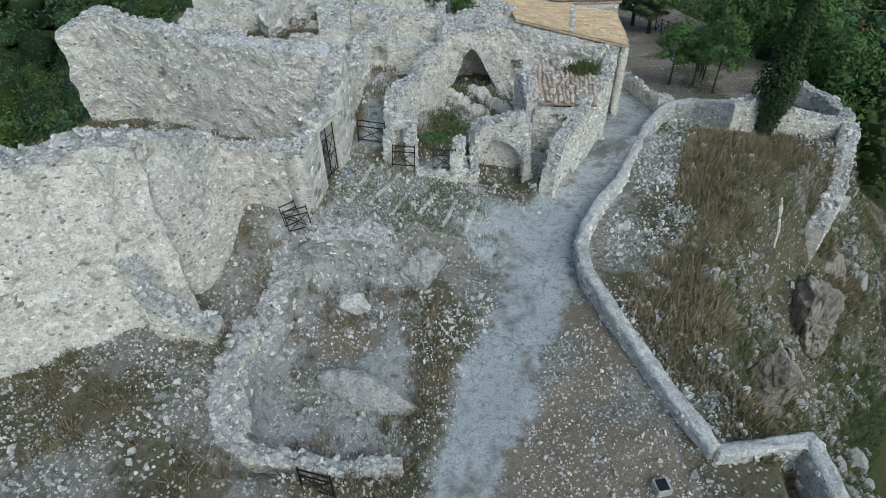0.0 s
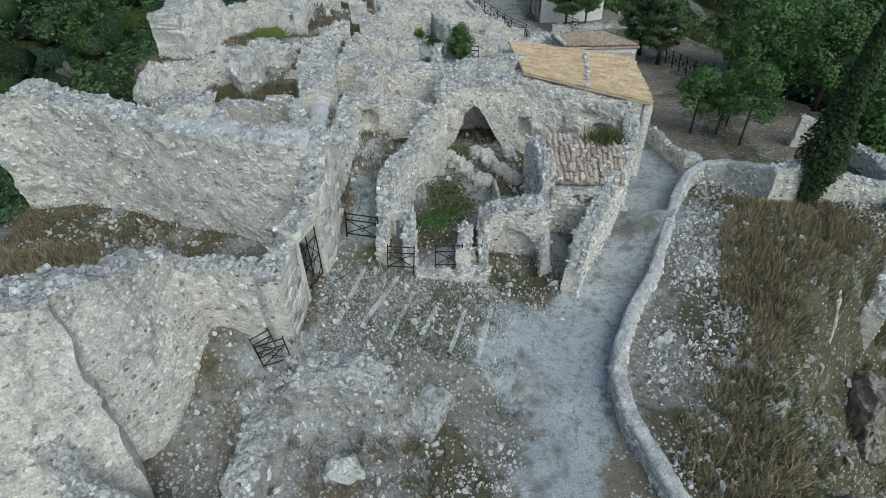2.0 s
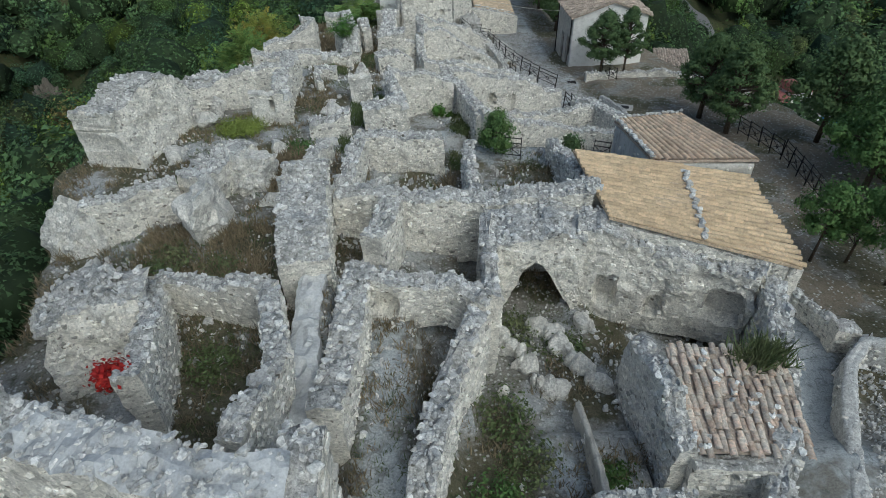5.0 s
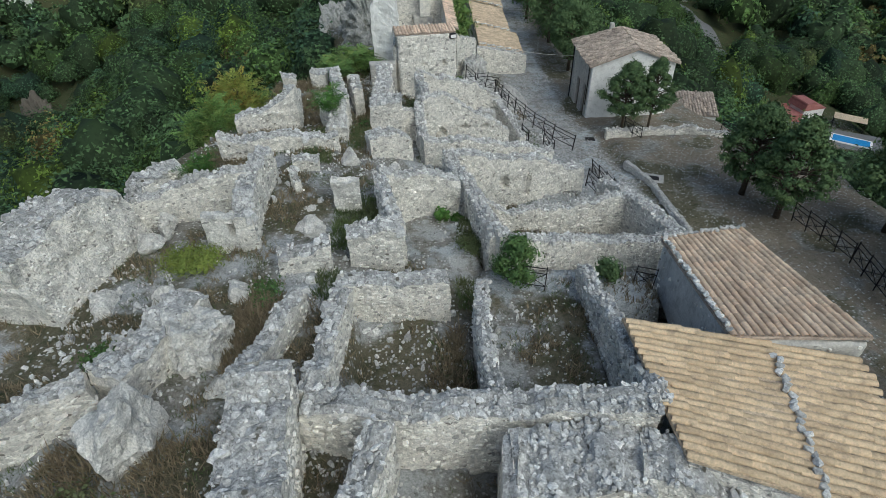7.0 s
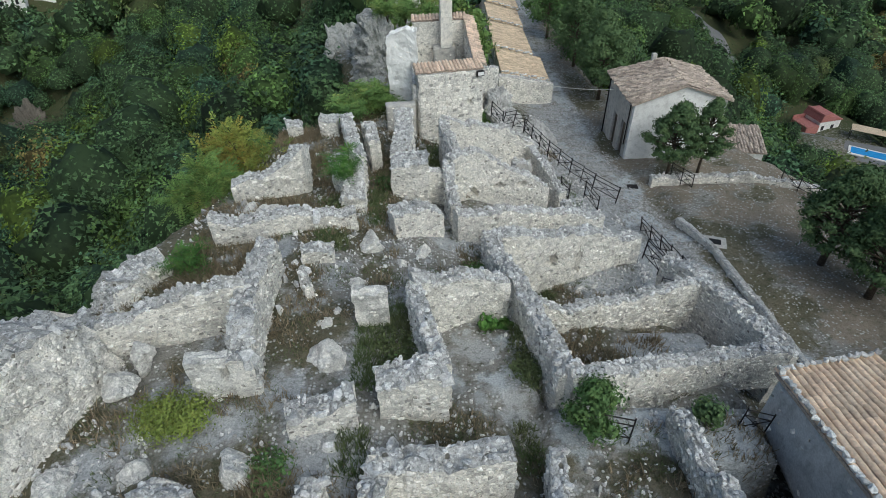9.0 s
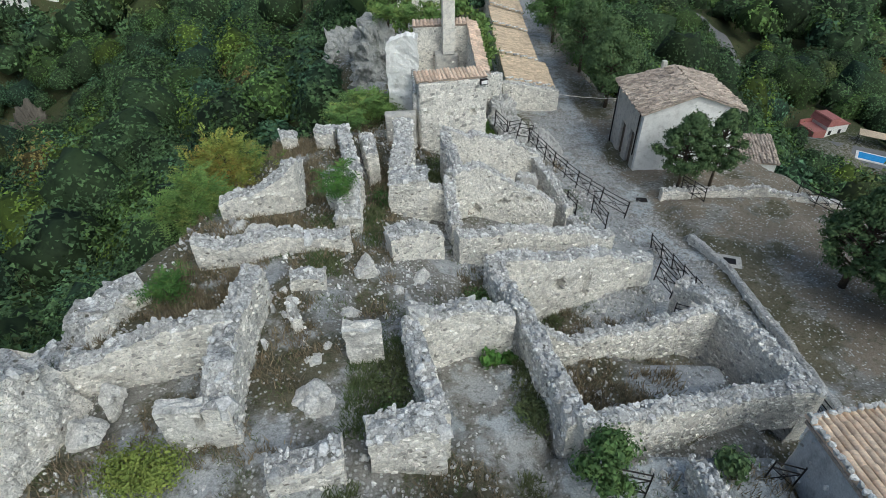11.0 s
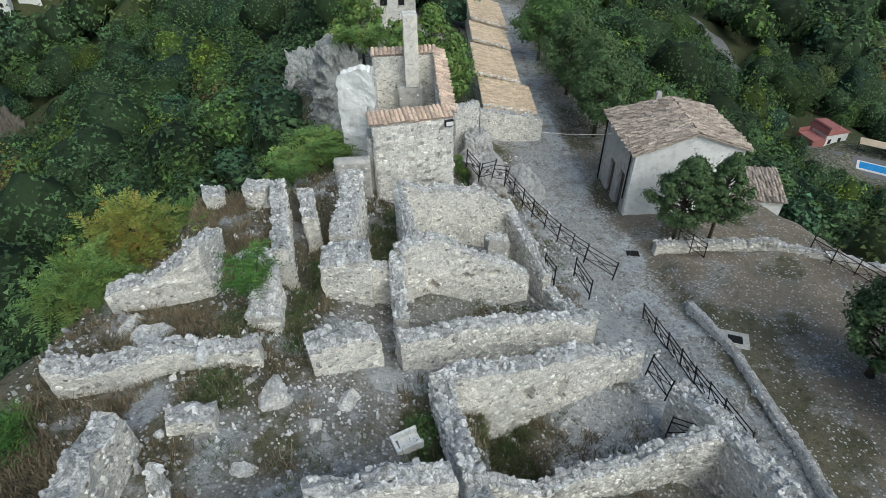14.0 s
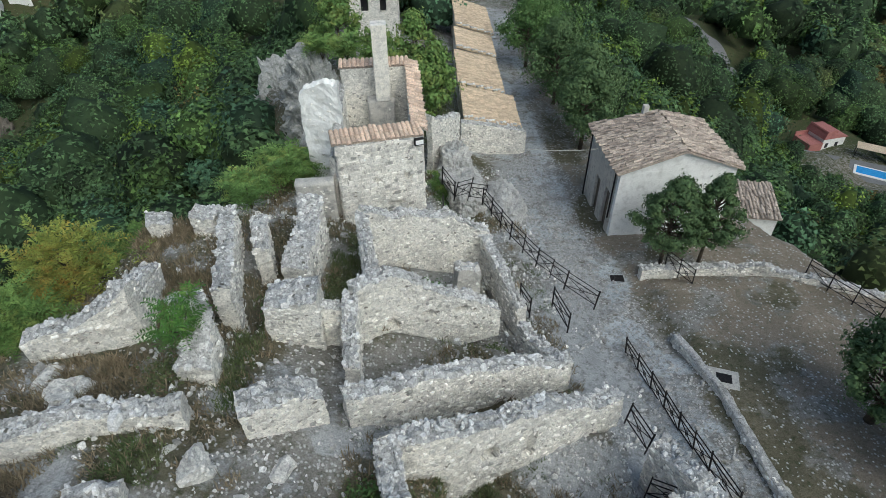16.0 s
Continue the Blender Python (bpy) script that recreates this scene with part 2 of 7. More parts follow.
TILE_FAR = material("old_tile_field", ((0.50, 0.42, 0.345), (0.39, 0.32, 0.265), (0.22, 0.185, 0.155)), 0.8, 5.0, 0.95, 0.4, 14.0, 0.35)
TILE_PINK = material("pinkish_clay_tile", ((0.72, 0.56, 0.43), (0.62, 0.46, 0.345), (0.46, 0.36, 0.29)), 1.5, 7.0, 0.9, 0.3, 20.0, 0.22, "object")
TILE_SAND = material("sandy_tile_field", ((0.63, 0.505, 0.355), (0.54, 0.425, 0.30), (0.40, 0.32, 0.23)), 0.5, 4.0, 0.95, 0.5, 12.0, 0.2)
IRON = material("black_iron", ((0.02, 0.02, 0.022), (0.03, 0.028, 0.027), (0.05, 0.04, 0.035)), 2.0, 10.0, 0.55, 0.1, 30.0, 0.0, vary="", metal=0.6)
BARK = material("bark", ((0.11, 0.085, 0.06), (0.08, 0.065, 0.05), (0.05, 0.04, 0.03)), 2.0, 12.0, 1.0, 0.8, 20.0, 0.0, vary="")
WOOD = material("grey_wood", ((0.16, 0.13, 0.10), (0.12, 0.10, 0.08), (0.08, 0.07, 0.06)), 2.0, 12.0, 0.9, 0.4, 20.0, 0.0, vary="")
# Woodland leaves: the dark third colour paints shaded gaps between sprays.
LEAF_WOODS = material("mixed_woodland_leaves", ((0.092, 0.147, 0.055), (0.07, 0.117, 0.05), (0.035, 0.058, 0.026)), 0.12, 1.2, 0.8, 0.0, 3.0, 0.2, tint=True)
LEAF_PINE = material("pine_needles", ((0.105, 0.165, 0.068), (0.075, 0.125, 0.052), (0.14, 0.195, 0.07)), 0.6, 3.0, 0.8, 0.0, 5.0, 0.3)
LEAF_BROAD = material("broad_green_leaves", ((0.10, 0.185, 0.055), (0.08, 0.145, 0.047), (0.145, 0.215, 0.065)), 0.6, 3.0, 0.75, 0.0, 5.0, 0.3)
LEAF_CYPRESS = material("cypress_leaves", ((0.028, 0.05, 0.02), (0.035, 0.06, 0.022), (0.06, 0.075, 0.03)), 0.8, 4.0, 0.85, 0.0, 5.0, 0.35)
LEAF_BRIGHT = material("bright_green_leaves", ((0.09, 0.20, 0.04), (0.07, 0.15, 0.035), (0.15, 0.22, 0.05)), 0.8, 4.0, 0.75, 0.0, 5.0, 0.3)
LEAF_SPURGE = material("yellow_green_leaves", ((0.22, 0.28, 0.06), (0.17, 0.22, 0.05), (0.28, 0.30, 0.07)), 1.5, 5.0, 0.75, 0.0, 5.0, 0.3)
LEAF_AUTUMN = material("yellowing_leaves", ((0.27, 0.30, 0.065), (0.17, 0.25, 0.06), (0.36, 0.23, 0.05)), 0.5, 0.9, 0.75, 0.0, 5.0, 0.3)
LEAF_SUMAC = material("sumac_leaves", ((0.16, 0.26, 0.07), (0.12, 0.21, 0.06), (0.25, 0.28, 0.07)), 0.5, 1.2, 0.75, 0.0, 5.0, 0.3)
LEAF_RED = material("red_leaves", ((0.42, 0.02, 0.02), (0.30, 0.02, 0.02), (0.5, 0.05, 0.03)), 3.0, 8.0, 0.75, 0.0, 5.0, 0.3)
LEAF_DRY = material("dry_grass_blades", ((0.30, 0.245, 0.16), (0.22, 0.18, 0.12), (0.14, 0.13, 0.075)), 0.8, 3.0, 0.9, 0.0, 5.0, 0.35)
LEAF_STRAW = material("straw_grass_blades", ((0.36, 0.30, 0.19), (0.28, 0.235, 0.15), (0.17, 0.17, 0.085)), 0.6, 2.0, 0.9, 0.0, 5.0, 0.35)
LEAF_WEED = material("weed_leaves", ((0.11, 0.155, 0.06), (0.15, 0.165, 0.08), (0.08, 0.105, 0.04)), 0.8, 3.0, 0.85, 0.0, 5.0, 0.35)
DARK = material("dark_cloth_and_glass", ((0.02, 0.02, 0.025), (0.03, 0.03, 0.03), (0.015, 0.015, 0.015)), 2.0, 9.0, 0.4, 0.0, 5.0, 0.0, vary="")
RED_ROOF = material("red_roof", ((0.40, 0.17, 0.15), (0.34, 0.14, 0.125), (0.27, 0.12, 0.11)), 0.8, 4.0, 0.8, 0.2, 10.0, 0.0, vary="")
POOL = material("pool_water", ((0.05, 0.30, 0.65), (0.04, 0.26, 0.60), (0.07, 0.36, 0.72)), 0.4, 2.0, 0.08, 0.1, 3.0, 0.0, vary="")
ASPHALT = material("pale_asphalt", ((0.20, 0.20, 0.20), (0.17, 0.17, 0.17), (0.14, 0.14, 0.14)), 0.2, 3.0, 0.9, 0.2, 14.0, 0.0, vary="")


# ---- mesh helpers ----
RNG = np.random.default_rng(7)


def _hash(i, j, k):
    h = (i * 374761393 + j * 668265263 + k * 2147483647 + 1013904223) & 0xFFFFFFFF
    h = ((h ^ (h >> 13)) * 1274126177) & 0xFFFFFFFF
    h = ((h ^ (h >> 16)) * 2246822519) & 0xFFFFFFFF
    return ((h ^ (h >> 15)) & 0xFFFF) / 32767.5 - 1.0


def vnoise(x, y, z=0.0):
    """Smooth value noise of one octave, from -1 to 1."""
    x, y, z = np.broadcast_arrays(np.asarray(x, float), np.asarray(y, float), np.asarray(z, float))
    i, j, k = (np.floor(v).astype(np.int64) for v in (x, y, z))
    u, v, w = x - i, y - j, z - k
    u, v, w = (t * t * (3 - 2 * t) for t in (u, v, w))
    out = 0.0
    for a in (0, 1):
        for b in (0, 1):
            for c in (0, 1):
                out = out + _hash(i + a, j + b, k + c) * (u if a else 1 - u) * (v if b else 1 - v) * (w if c else 1 - w)
    return out


def fnoise(x, y, z=0.0, octaves=3):
    x, y, z = np.asarray(x, float), np.asarray(y, float), np.asarray(z, float)
    return sum(vnoise(x * 2**o + 17 * o, y * 2**o - 9 * o, z * 2**o + 5 * o) * 0.5**o for o in range(octaves))


def mesh(name, verts, faces, mats, smooth=False, index=None):
    """A mesh from arrays of vertices and of faces with one corner count, or a list of such arrays."""
    groups = faces if isinstance(faces, list) else [faces]
    groups = [np.asarray(g, np.int32) for g in groups if len(g)]
    me = bpy.data.meshes.new(name)
    verts = np.asarray(verts, np.float32)
    me.vertices.add(len(verts))
    me.vertices.foreach_set("co", verts.ravel())
    loops = np.concatenate([g.ravel() for g in groups])
    sizes = np.concatenate([np.full(len(g), g.shape[1], np.int32) for g in groups])
    me.loops.add(len(loops))
    me.loops.foreach_set("vertex_index", loops)
    me.polygons.add(len(sizes))
    me.polygons.foreach_set("loop_start", np.r_[0, np.cumsum(sizes)[:-1]].astype(np.int32))
    me.polygons.foreach_set("loop_total", sizes)
    for m in mats if isinstance(mats, (list, tuple)) else (mats,):
        me.materials.append(m)
    me.polygons.foreach_set("use_smooth", np.full(len(sizes), smooth))
    if index is not None:
        me.polygons.foreach_set("material_index", np.asarray(index, np.int32))
    me.update(calc_edges=True)
    me.validate()
    return me


def part(name, me, parent=None, label="", m=None, kind=""):
    ob = new(name, me)
    if m is not None:
        ob.matrix_basis = m
    if parent is not None:
        ob.parent = parent
    return tagged(ob, label, kind=kind)


def thing(name, label, category, group="", kind="", at=(0, 0, 0), turn=0.0):
    ob = new(name)
    ob.empty_display_size = 0.2
    ob.matrix_basis = pose(*at, 0, 0, turn)
    return tagged(ob, label, category, group, kind)


def box_mesh(name, lo, hi, mat, bevel=0.0):
    bm = bmesh.new()
    bmesh.ops.create_cube(bm, size=1.0)
    for v in bm.verts:
        for k in range(3):
            v.co[k] = lo[k] if v.co[k] < 0 else hi[k]
    if bevel:
        bmesh.ops.bevel(bm, geom=list(bm.edges), offset=bevel, segments=1, affect="EDGES")
    me = bpy.data.meshes.new(name)
    bm.to_mesh(me)
    bm.free()
    me.materials.append(mat)
    return me


def rod(points, radius, sides=5, taper=None):
    """Vertices and quads of a tube along points, capped by shrinking its ends."""
    p = np.asarray(points, float)
    r = np.full(len(p), radius) if taper is None else np.linspace(radius, taper, len(p))
    d = np.gradient(p, axis=0)
    d /= np.linalg.norm(d, axis=1)[:, None] + 1e-9
    ref = np.where(np.abs(d[:, 2:]) > 0.9, [[1.0, 0, 0]], [[0, 0, 1.0]])
    a = np.cross(d, ref)
    a /= np.linalg.norm(a, axis=1)[:, None] + 1e-9
    b = np.cross(d, a)
    ang = np.arange(sides) * 2 * np.pi / sides
    ring = p[:, None] + r[:, None, None] * (np.cos(ang)[None, :, None] * a[:, None] + np.sin(ang)[None, :, None] * b[:, None])
    v = ring.reshape(-1, 3)
    i = np.arange(len(p) - 1)[:, None] * sides
    j = np.arange(sides)[None]
    k = (j + 1) % sides
    f = np.stack([i + j, i + k, i + k + sides, i + j + sides], -1).reshape(-1, 4)
    caps = np.stack([np.zeros(sides - 2, int), np.arange(2, sides), np.arange(1, sides - 1)], -1)
    top = caps[:, ::-1] + (len(p) - 1) * sides
    return v, f, np.r_[caps, top]


def rod_mesh(name, runs, mat, sides=5):
    """One mesh of several rods: (points, radius[, end radius])."""
    vs, fs, ts, n = [], [], [], 0
    for run in runs:
        v, f, t = rod(run[0], run[1], sides, run[2] if len(run) > 2 else None)
        vs.append(v), fs.append(f + n), ts.append(t + n)
        n += len(v)
    return mesh(name, np.concatenate(vs), [np.concatenate(fs), np.concatenate(ts)], mat, sides > 5)


# ---- ground: one sheet from the ridge down into both valleys ----
def curve(y, *knots):
    """A smooth line through a few (y, value) knots."""
    ks = np.array(knots, float)
    return np.interp(y, ks[:, 0], ks[:, 1])


def step(x, lo, hi):
    t = np.clip((x - lo) / (hi - lo), 0, 1)
    return t * t * (3 - 2 * t)


def street_x(y):
    return curve(y, (-60, -1.0), (6, 0.45), (10, 1.7), (11.5, 2.25), (14, 3.1), (18, 5.2), (22, 8.0), (26, 9.6), (40, 9.9), (48, 9.0), (54, 7.6), (60, 7.0), (70, 7.2), (90, 8.5), (130, 12))


def west_edge(y):
    return curve(y, (-60, -20), (5, -16), (18, -15), (22, -13.6), (26, -11.8), (32, -13), (38, -12.2), (43, -10.8), (52, -9.6), (57, -5.2), (64, -4.8), (72, -9), (80, -6), (95, -5), (140, -4))


def east_edge(y):
    return curve(y, (-60, 6), (5, 7.5), (9, 7.2), (12.5, 7.0), (16, 10.2), (19, 14.6), (21.5, 17.6), (26, 19), (36, 20), (48, 21.5), (56, 18), (64, 16), (70, 11.5), (80, 11), (100, 12), (140, 16))


PADS = []


def pad(x0, y0, x1, y1, z, z_far=None, soft=0.3, slope=0.0):
    """A levelled floor inside a box of the plan; slope: metres it falls from its west to its east side."""
    PADS.append((x0, y0, x1, y1, z, z if z_far is None else z_far, soft, slope))


def ground_z(x, y, fine=True):
    x, y = np.asarray(x, float), np.asarray(y, float)
    west = curve(y, (-60, 2.5), (5, 1.6), (12, 1.9), (18, 2.6), (25, 3.0), (35, 3.1), (42, 2.5), (47, 1.4), (55, 0.0), (65, -1.5), (80, -2.5), (140, -6))
    east = curve(y, (-60, 1.0), (10, 1.0), (17, 0.9), (24, 0.25), (35, -1.1), (43, -2.2), (50, -3.4), (60, -4.3), (75, -4.8), (90, -5.3), (140, -8))
    s = step(x, -6.5, street_x(y) - 0.8)
    z = west * (1 - s) + east * s
    for x0, y0, x1, y1, za, zb, soft, fall in PADS:
        w = step(x, x0 - soft, x0) * (1 - step(x, x1, x1 + soft)) * step(y, y0 - soft, y0) * (1 - step(y, y1, y1 + soft))
        level = za + (zb - za) * np.clip((y - y0) / (y1 - y0), 0, 1) - fall * np.clip((x - x0) / (x1 - x0), 0, 1)
        z = z * (1 - w) + level * w
    wob = fnoise(x * 0.25, y * 0.25) * 0.8
    dw = np.maximum(west_edge(y) - x + wob, 0)
    de = np.maximum(x - east_edge(y) + wob, 0)
    cliff = 2.2 * step(dw, 0, 1.6)
    z = z - cliff - 64 * (1 - np.exp(-dw * 0.86 / 64))
    steep = curve(y, (0, 1.2), (22, 1.6), (30, 1.0), (50, 0.6), (60, 1.5))
    z = z - steep * step(de, 0, 3.0) - 58 * (1 - np.exp(-de * curve(y, (0, 0.95), (24, 0.95), (32, 0.62), (70, 0.7), (130, 1.12)) / 58))
    # The far sides of the valleys rise again.
    z = z + 0.55 * np.maximum(dw - 120, 0) + 0.5 * np.maximum(de - 150, 0) + 0.25 * np.maximum(y - 260, 0)
    out = np.maximum(dw, de)
    z = z + fnoise(x * 0.03, y * 0.03, 3.0) * np.clip(out * 0.12, 0, 5.0)
    z = np.minimum(z, 130 + 8 * vnoise(x * 0.004, y * 0.004))
    if fine:
        z = z + fnoise(x * 0.7, y * 0.7, 1.0) * 0.06 + fnoise(x * 2.3, y * 2.3, 2.0) * 0.03 * (1 + np.clip(out, 0, 3))
    return z


# Floors, front to back.
pad(-4.4, 6.9, -1.0, 9.6, 0.75, soft=0.5)
pad(-4.6, 9.6, -0.9, 13.0, 0.95, 1.1, soft=0.6)
pad(-4.0, 13.1, -1.0, 14.8, 1.9, 2.5, soft=0.5)
pad(-6.9, 10.8, -4.9, 15.0, 0.9, 2.3, soft=0.5)
pad(-3.6, 14.9, -1.2, 18.4, 2.4, 2.6, soft=0.5)
pad(-1.5, 14.2, 2.4, 17.4, 2.15, 2.2, soft=0.5, slope=1.0)
pad(-14.0, 16.2, -4.3, 18.6, 2.6)
pad(-3.2, 18.0, -1.9, 24.6, 2.75, 3.0, soft=0.15)
pad(-0.9, 18.2, 1.0, 22.0, 1.75, 1.5, soft=0.2)
pad(-0.4, 22.0, 3.2, 28.4, 1.35, 1.0, soft=0.2)
pad(1.2, 19.9, 3.3, 22.0, 1.6, soft=0.15)
pad(3.2, 17.4, 5.0, 20.2, 1.15, 1.3, soft=0.15)
pad(-7.6, 20.8, -5.2, 24.6, 3.2, 2.9, soft=0.15)
pad(-4.4, 19.8, -3.9, 25.0, 3.2, 3.8, soft=0.2)
pad(-9.9, 25.8, -5.6, 28.6, 3.2, soft=0.3)
pad(-3.3, 28.9, -0.3, 32.6, 2.1, soft=0.15)
pad(0.2, 28.9, 3.4, 34.4, 1.9, 1.7, soft=0.15)
pad(-3.6, 35.4, -2.6, 39.4, 2.5, soft=0.3)
pad(-2.4, 35.8, 0.4, 38.4, 1.95, 1.6, soft=0.15)
pad(0.6, 33.8, 6.0, 35.4, 1.75, soft=0.3, slope=0.5)
pad(1.2, 36.4, 6.8, 39.6, 0.35, -0.1, soft=0.4, slope=0.3)
pad(1.2, 40.6, 6.2, 44.4, -1.2, -1.3, soft=0.3, slope=0.2)
pad(-0.9, 45.2, 3.4, 47.4, 0.2, soft=0.3, slope=1.1)
pad(-0.9, 48.9, 3.0, 51.6, -0.6, soft=0.3, slope=0.9)
pad(-9.0, 46.9, -5.7, 52.2, 1.5, 1.35, soft=0.6)
pad(-4.75, 46.8, -3.8, 52.2, 0.4, 0.2, soft=0.25)
pad(10.4, 26.0, 18.0, 42.0, 0.0, -1.9, soft=1.2)
pad(7.6, 15.0, 12.0, 21.0, 0.9, 1.2, soft=1.5)
pad(11.0, 40.0, 20.0, 52.6, -1.9, -3.2, soft=1.0)
pad(10.6, 53.6, 17.0, 57.0, -3.6, -4.0, soft=0.8)


def axis(knots):
    """Grid lines, close together on the ridge and wider outwards: (from, to, spacing)."""
    return np.unique(np.concatenate([np.linspace(a, b, max(2, int(round((b - a) / d)) + 1)) for a, b, d in knots]).round(4))


gx = axis([(-2600, -700, 240), (-700, -260, 40), (-260, -60, 6), (-60, -18, 1.6), (-18, 21, 0.22), (21, 60, 1.6), (60, 260, 6), (260, 700, 40), (700, 2600, 240)])
gy = axis([(-1400, -300, 220), (-300, -40, 26), (-40, 1, 2.5), (1, 66, 0.22), (66, 100, 1.0), (100, 330, 6), (330, 900, 40), (900, 3200, 260)])
X, Y = np.meshgrid(gx, gy)
Z = ground_z(X, Y)
gverts = np.stack([X, Y, Z], -1).reshape(-1, 3)
nx = len(gx)
ii = (np.arange(len(gy) - 1)[:, None] * nx + np.arange(nx - 1)[None]).ravel()
gfaces = np.stack([ii, ii + 1, ii + 1 + nx, ii + nx], -1)


def valley_road(y):
    return curve(y, (186, 90), (193, 92.5), (203, 97), (211, 97.5), (219, 95.5), (228, 93.5), (236, 90), (246, 84))


def zone(x, y):
    """Which ground covers a place: 0 gravel, 1 street rock, 2 dry grass, 3 dirt, 4 forest floor, 5 bare rock."""
    n1, n2 = fnoise(x * 0.5, y * 0.5, 8.0), fnoise(x * 1.3, y * 1.3, 4.0)
    out = np.zeros(len(x), int)
    ruin = (x < street_x(y) - 1.0) & (y > 14)
    out[ruin & (n1 > np.where(x < -3.4, -0.55, -0.08))] = 2
    out[ruin & (n2 < -0.35)] = 5
    front = (y <= 14) & (x < 0.4)
    out[front & (n1 > -0.1)] = 2
    out[(x > -5.4) & (x < -0.9) & (y > 6.8) & (y < 14.9) & (n2 < 0.35)] = 5
    out[(x > -1.0) & (x < 0.9) & (y > 8) & (y < 13.6) & (n1 > -0.35)] = 2
    out[np.hypot((x + 2.8) / 1.0, (y - 10.7) / 0.75) + 0.3 * n2 < 1] = 3
    on_street = np.abs(x - street_x(y) + 0.3 * n2 + 0.35 * n1) < curve(y, (0, 0.7), (8, 0.78), (12, 0.95), (15, 1.4), (20, 1.3), (26, 1.2), (44, 1.0), (50, 1.6), (60, 1.9), (100, 1.6))
    right = x > street_x(y) + 0.6
    out[right & (y < 14)] = 3
    out[right & (y < 26) & (x > curve(y, (8, 5.2), (12, 4.5), (16, 5.5), (20, 7.7), (25, 10.8)))] = 2
    out[right & (y < 23) & (n1 > -0.3) & (x < curve(y, (8, 6.4), (12, 6.9), (16, 8.6), (20, 10.0), (24, 12)) + 0.8 * n2) & (y > 8)] = 0
    out[right & (y >= 26)] = 3
    out[right & (y >= 26) & (n1 > 0.3)] = 2
    out[right & (y >= 26) & (n2 > 0.5)] = 0
    out[on_street] = 1
    out[(y > 40) & on_street & (n2 > 0.0)] = 5
    out[(x > -3.5) & (x < 1.5) & (y > 14.3) & (y < 17.5) & ~on_street] = 0
    lobe = np.hypot((x - 2.2) / 1.5, (y - 15.4) / 1.6) + 0.35 * n2
    out[(lobe < 1) & (y < 17.4)] = 1
    for x0, y0, x1, y1 in ((-3.2, 18, -1.9, 24.6), (-2.4, 35.8, 0.4, 38.4), (0.6, 33.6, 6, 35.4), (-4.4, 19.8, -3.7, 26), (0.9, 20.2, 2.0, 22.6)):
        out[(x > x0) & (x < x1) & (y > y0) & (y < y1) & (n2 + 0.4 * n1 > -0.5)] = 1
    out[(y > 40.5) & (y < 53) & (x < street_x(y) - 1.0) & (x > street_x(y) - 3.0 - 0.5 * n1) & (x > 5.5)] = 5
    for x0, y0, x1, y1 in ((3.2, 40.8, 6.2, 44.2), (3.3, 17.6, 5.0, 20.2), (0.4, 18.3, 1.0, 19.6), (2.0, 20.0, 3.2, 22.2)):
        out[(x > x0 + 0.4 * n2) & (x < x1) & (y > y0 + 0.3 * n1) & (y < y1)] = 5
    for x0, y0, x1, y1 in ((-3.3, 28.9, 0.0, 32.7), (0.2, 28.9, 3.4, 34.2), (1.2, 36.6, 6.6, 39.6), (1.0, 40.8, 3.4, 43.4), (-7.6, 20.8, -5.0, 24.6), (-9.9, 25.8, -5.6, 29.0), (-9.0, 46.6, -4.6, 52.0)):
        out[(x > x0) & (x < x1) & (y > y0) & (y < y1) & (n2 + 0.5 * n1 > -0.3)] = 2
    away = np.maximum(west_edge(y) - x, x - east_edge(y)) + 0.8 * n1
    out[away > 0.8] = 2
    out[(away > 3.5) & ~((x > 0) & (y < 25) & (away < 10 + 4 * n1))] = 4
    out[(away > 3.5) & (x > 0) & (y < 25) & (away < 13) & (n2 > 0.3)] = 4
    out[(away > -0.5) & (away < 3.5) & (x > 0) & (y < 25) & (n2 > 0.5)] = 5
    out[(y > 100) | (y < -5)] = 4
    out[np.hypot((x - 93) / 15, (y - 133) / 12) < 1] = 3
    return out


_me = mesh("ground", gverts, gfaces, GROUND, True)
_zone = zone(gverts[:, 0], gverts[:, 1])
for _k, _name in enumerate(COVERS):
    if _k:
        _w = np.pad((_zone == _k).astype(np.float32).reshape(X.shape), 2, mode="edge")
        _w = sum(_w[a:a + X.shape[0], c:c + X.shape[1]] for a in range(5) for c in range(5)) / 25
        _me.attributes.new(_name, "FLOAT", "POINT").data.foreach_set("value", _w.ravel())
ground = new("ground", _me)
tagged(ground, "stony hilltop ground falling into wooded valleys on both sides", "ground", kind="structure")

# ---- stones ----
STONE_MESHES = []
for _k in range(12):
    bm = bmesh.new()
    for _ in range(15):
        q = RNG.uniform(-1, 1, 3)
        q = q / max(np.abs(q).max(), np.linalg.norm(q) * 0.78) * RNG.uniform(0.42, 0.55)
        bm.verts.new(tuple(q))
    bmesh.ops.convex_hull(bm, input=list(bm.verts))
    for v in [v for v in bm.verts if not v.link_faces]:
        bm.verts.remove(v)
    _me = bpy.data.meshes.new("stone")
    bm.to_mesh(_me)
    bm.free()
    _me.materials.append(COPING)
    STONE_MESHES.append(_me)


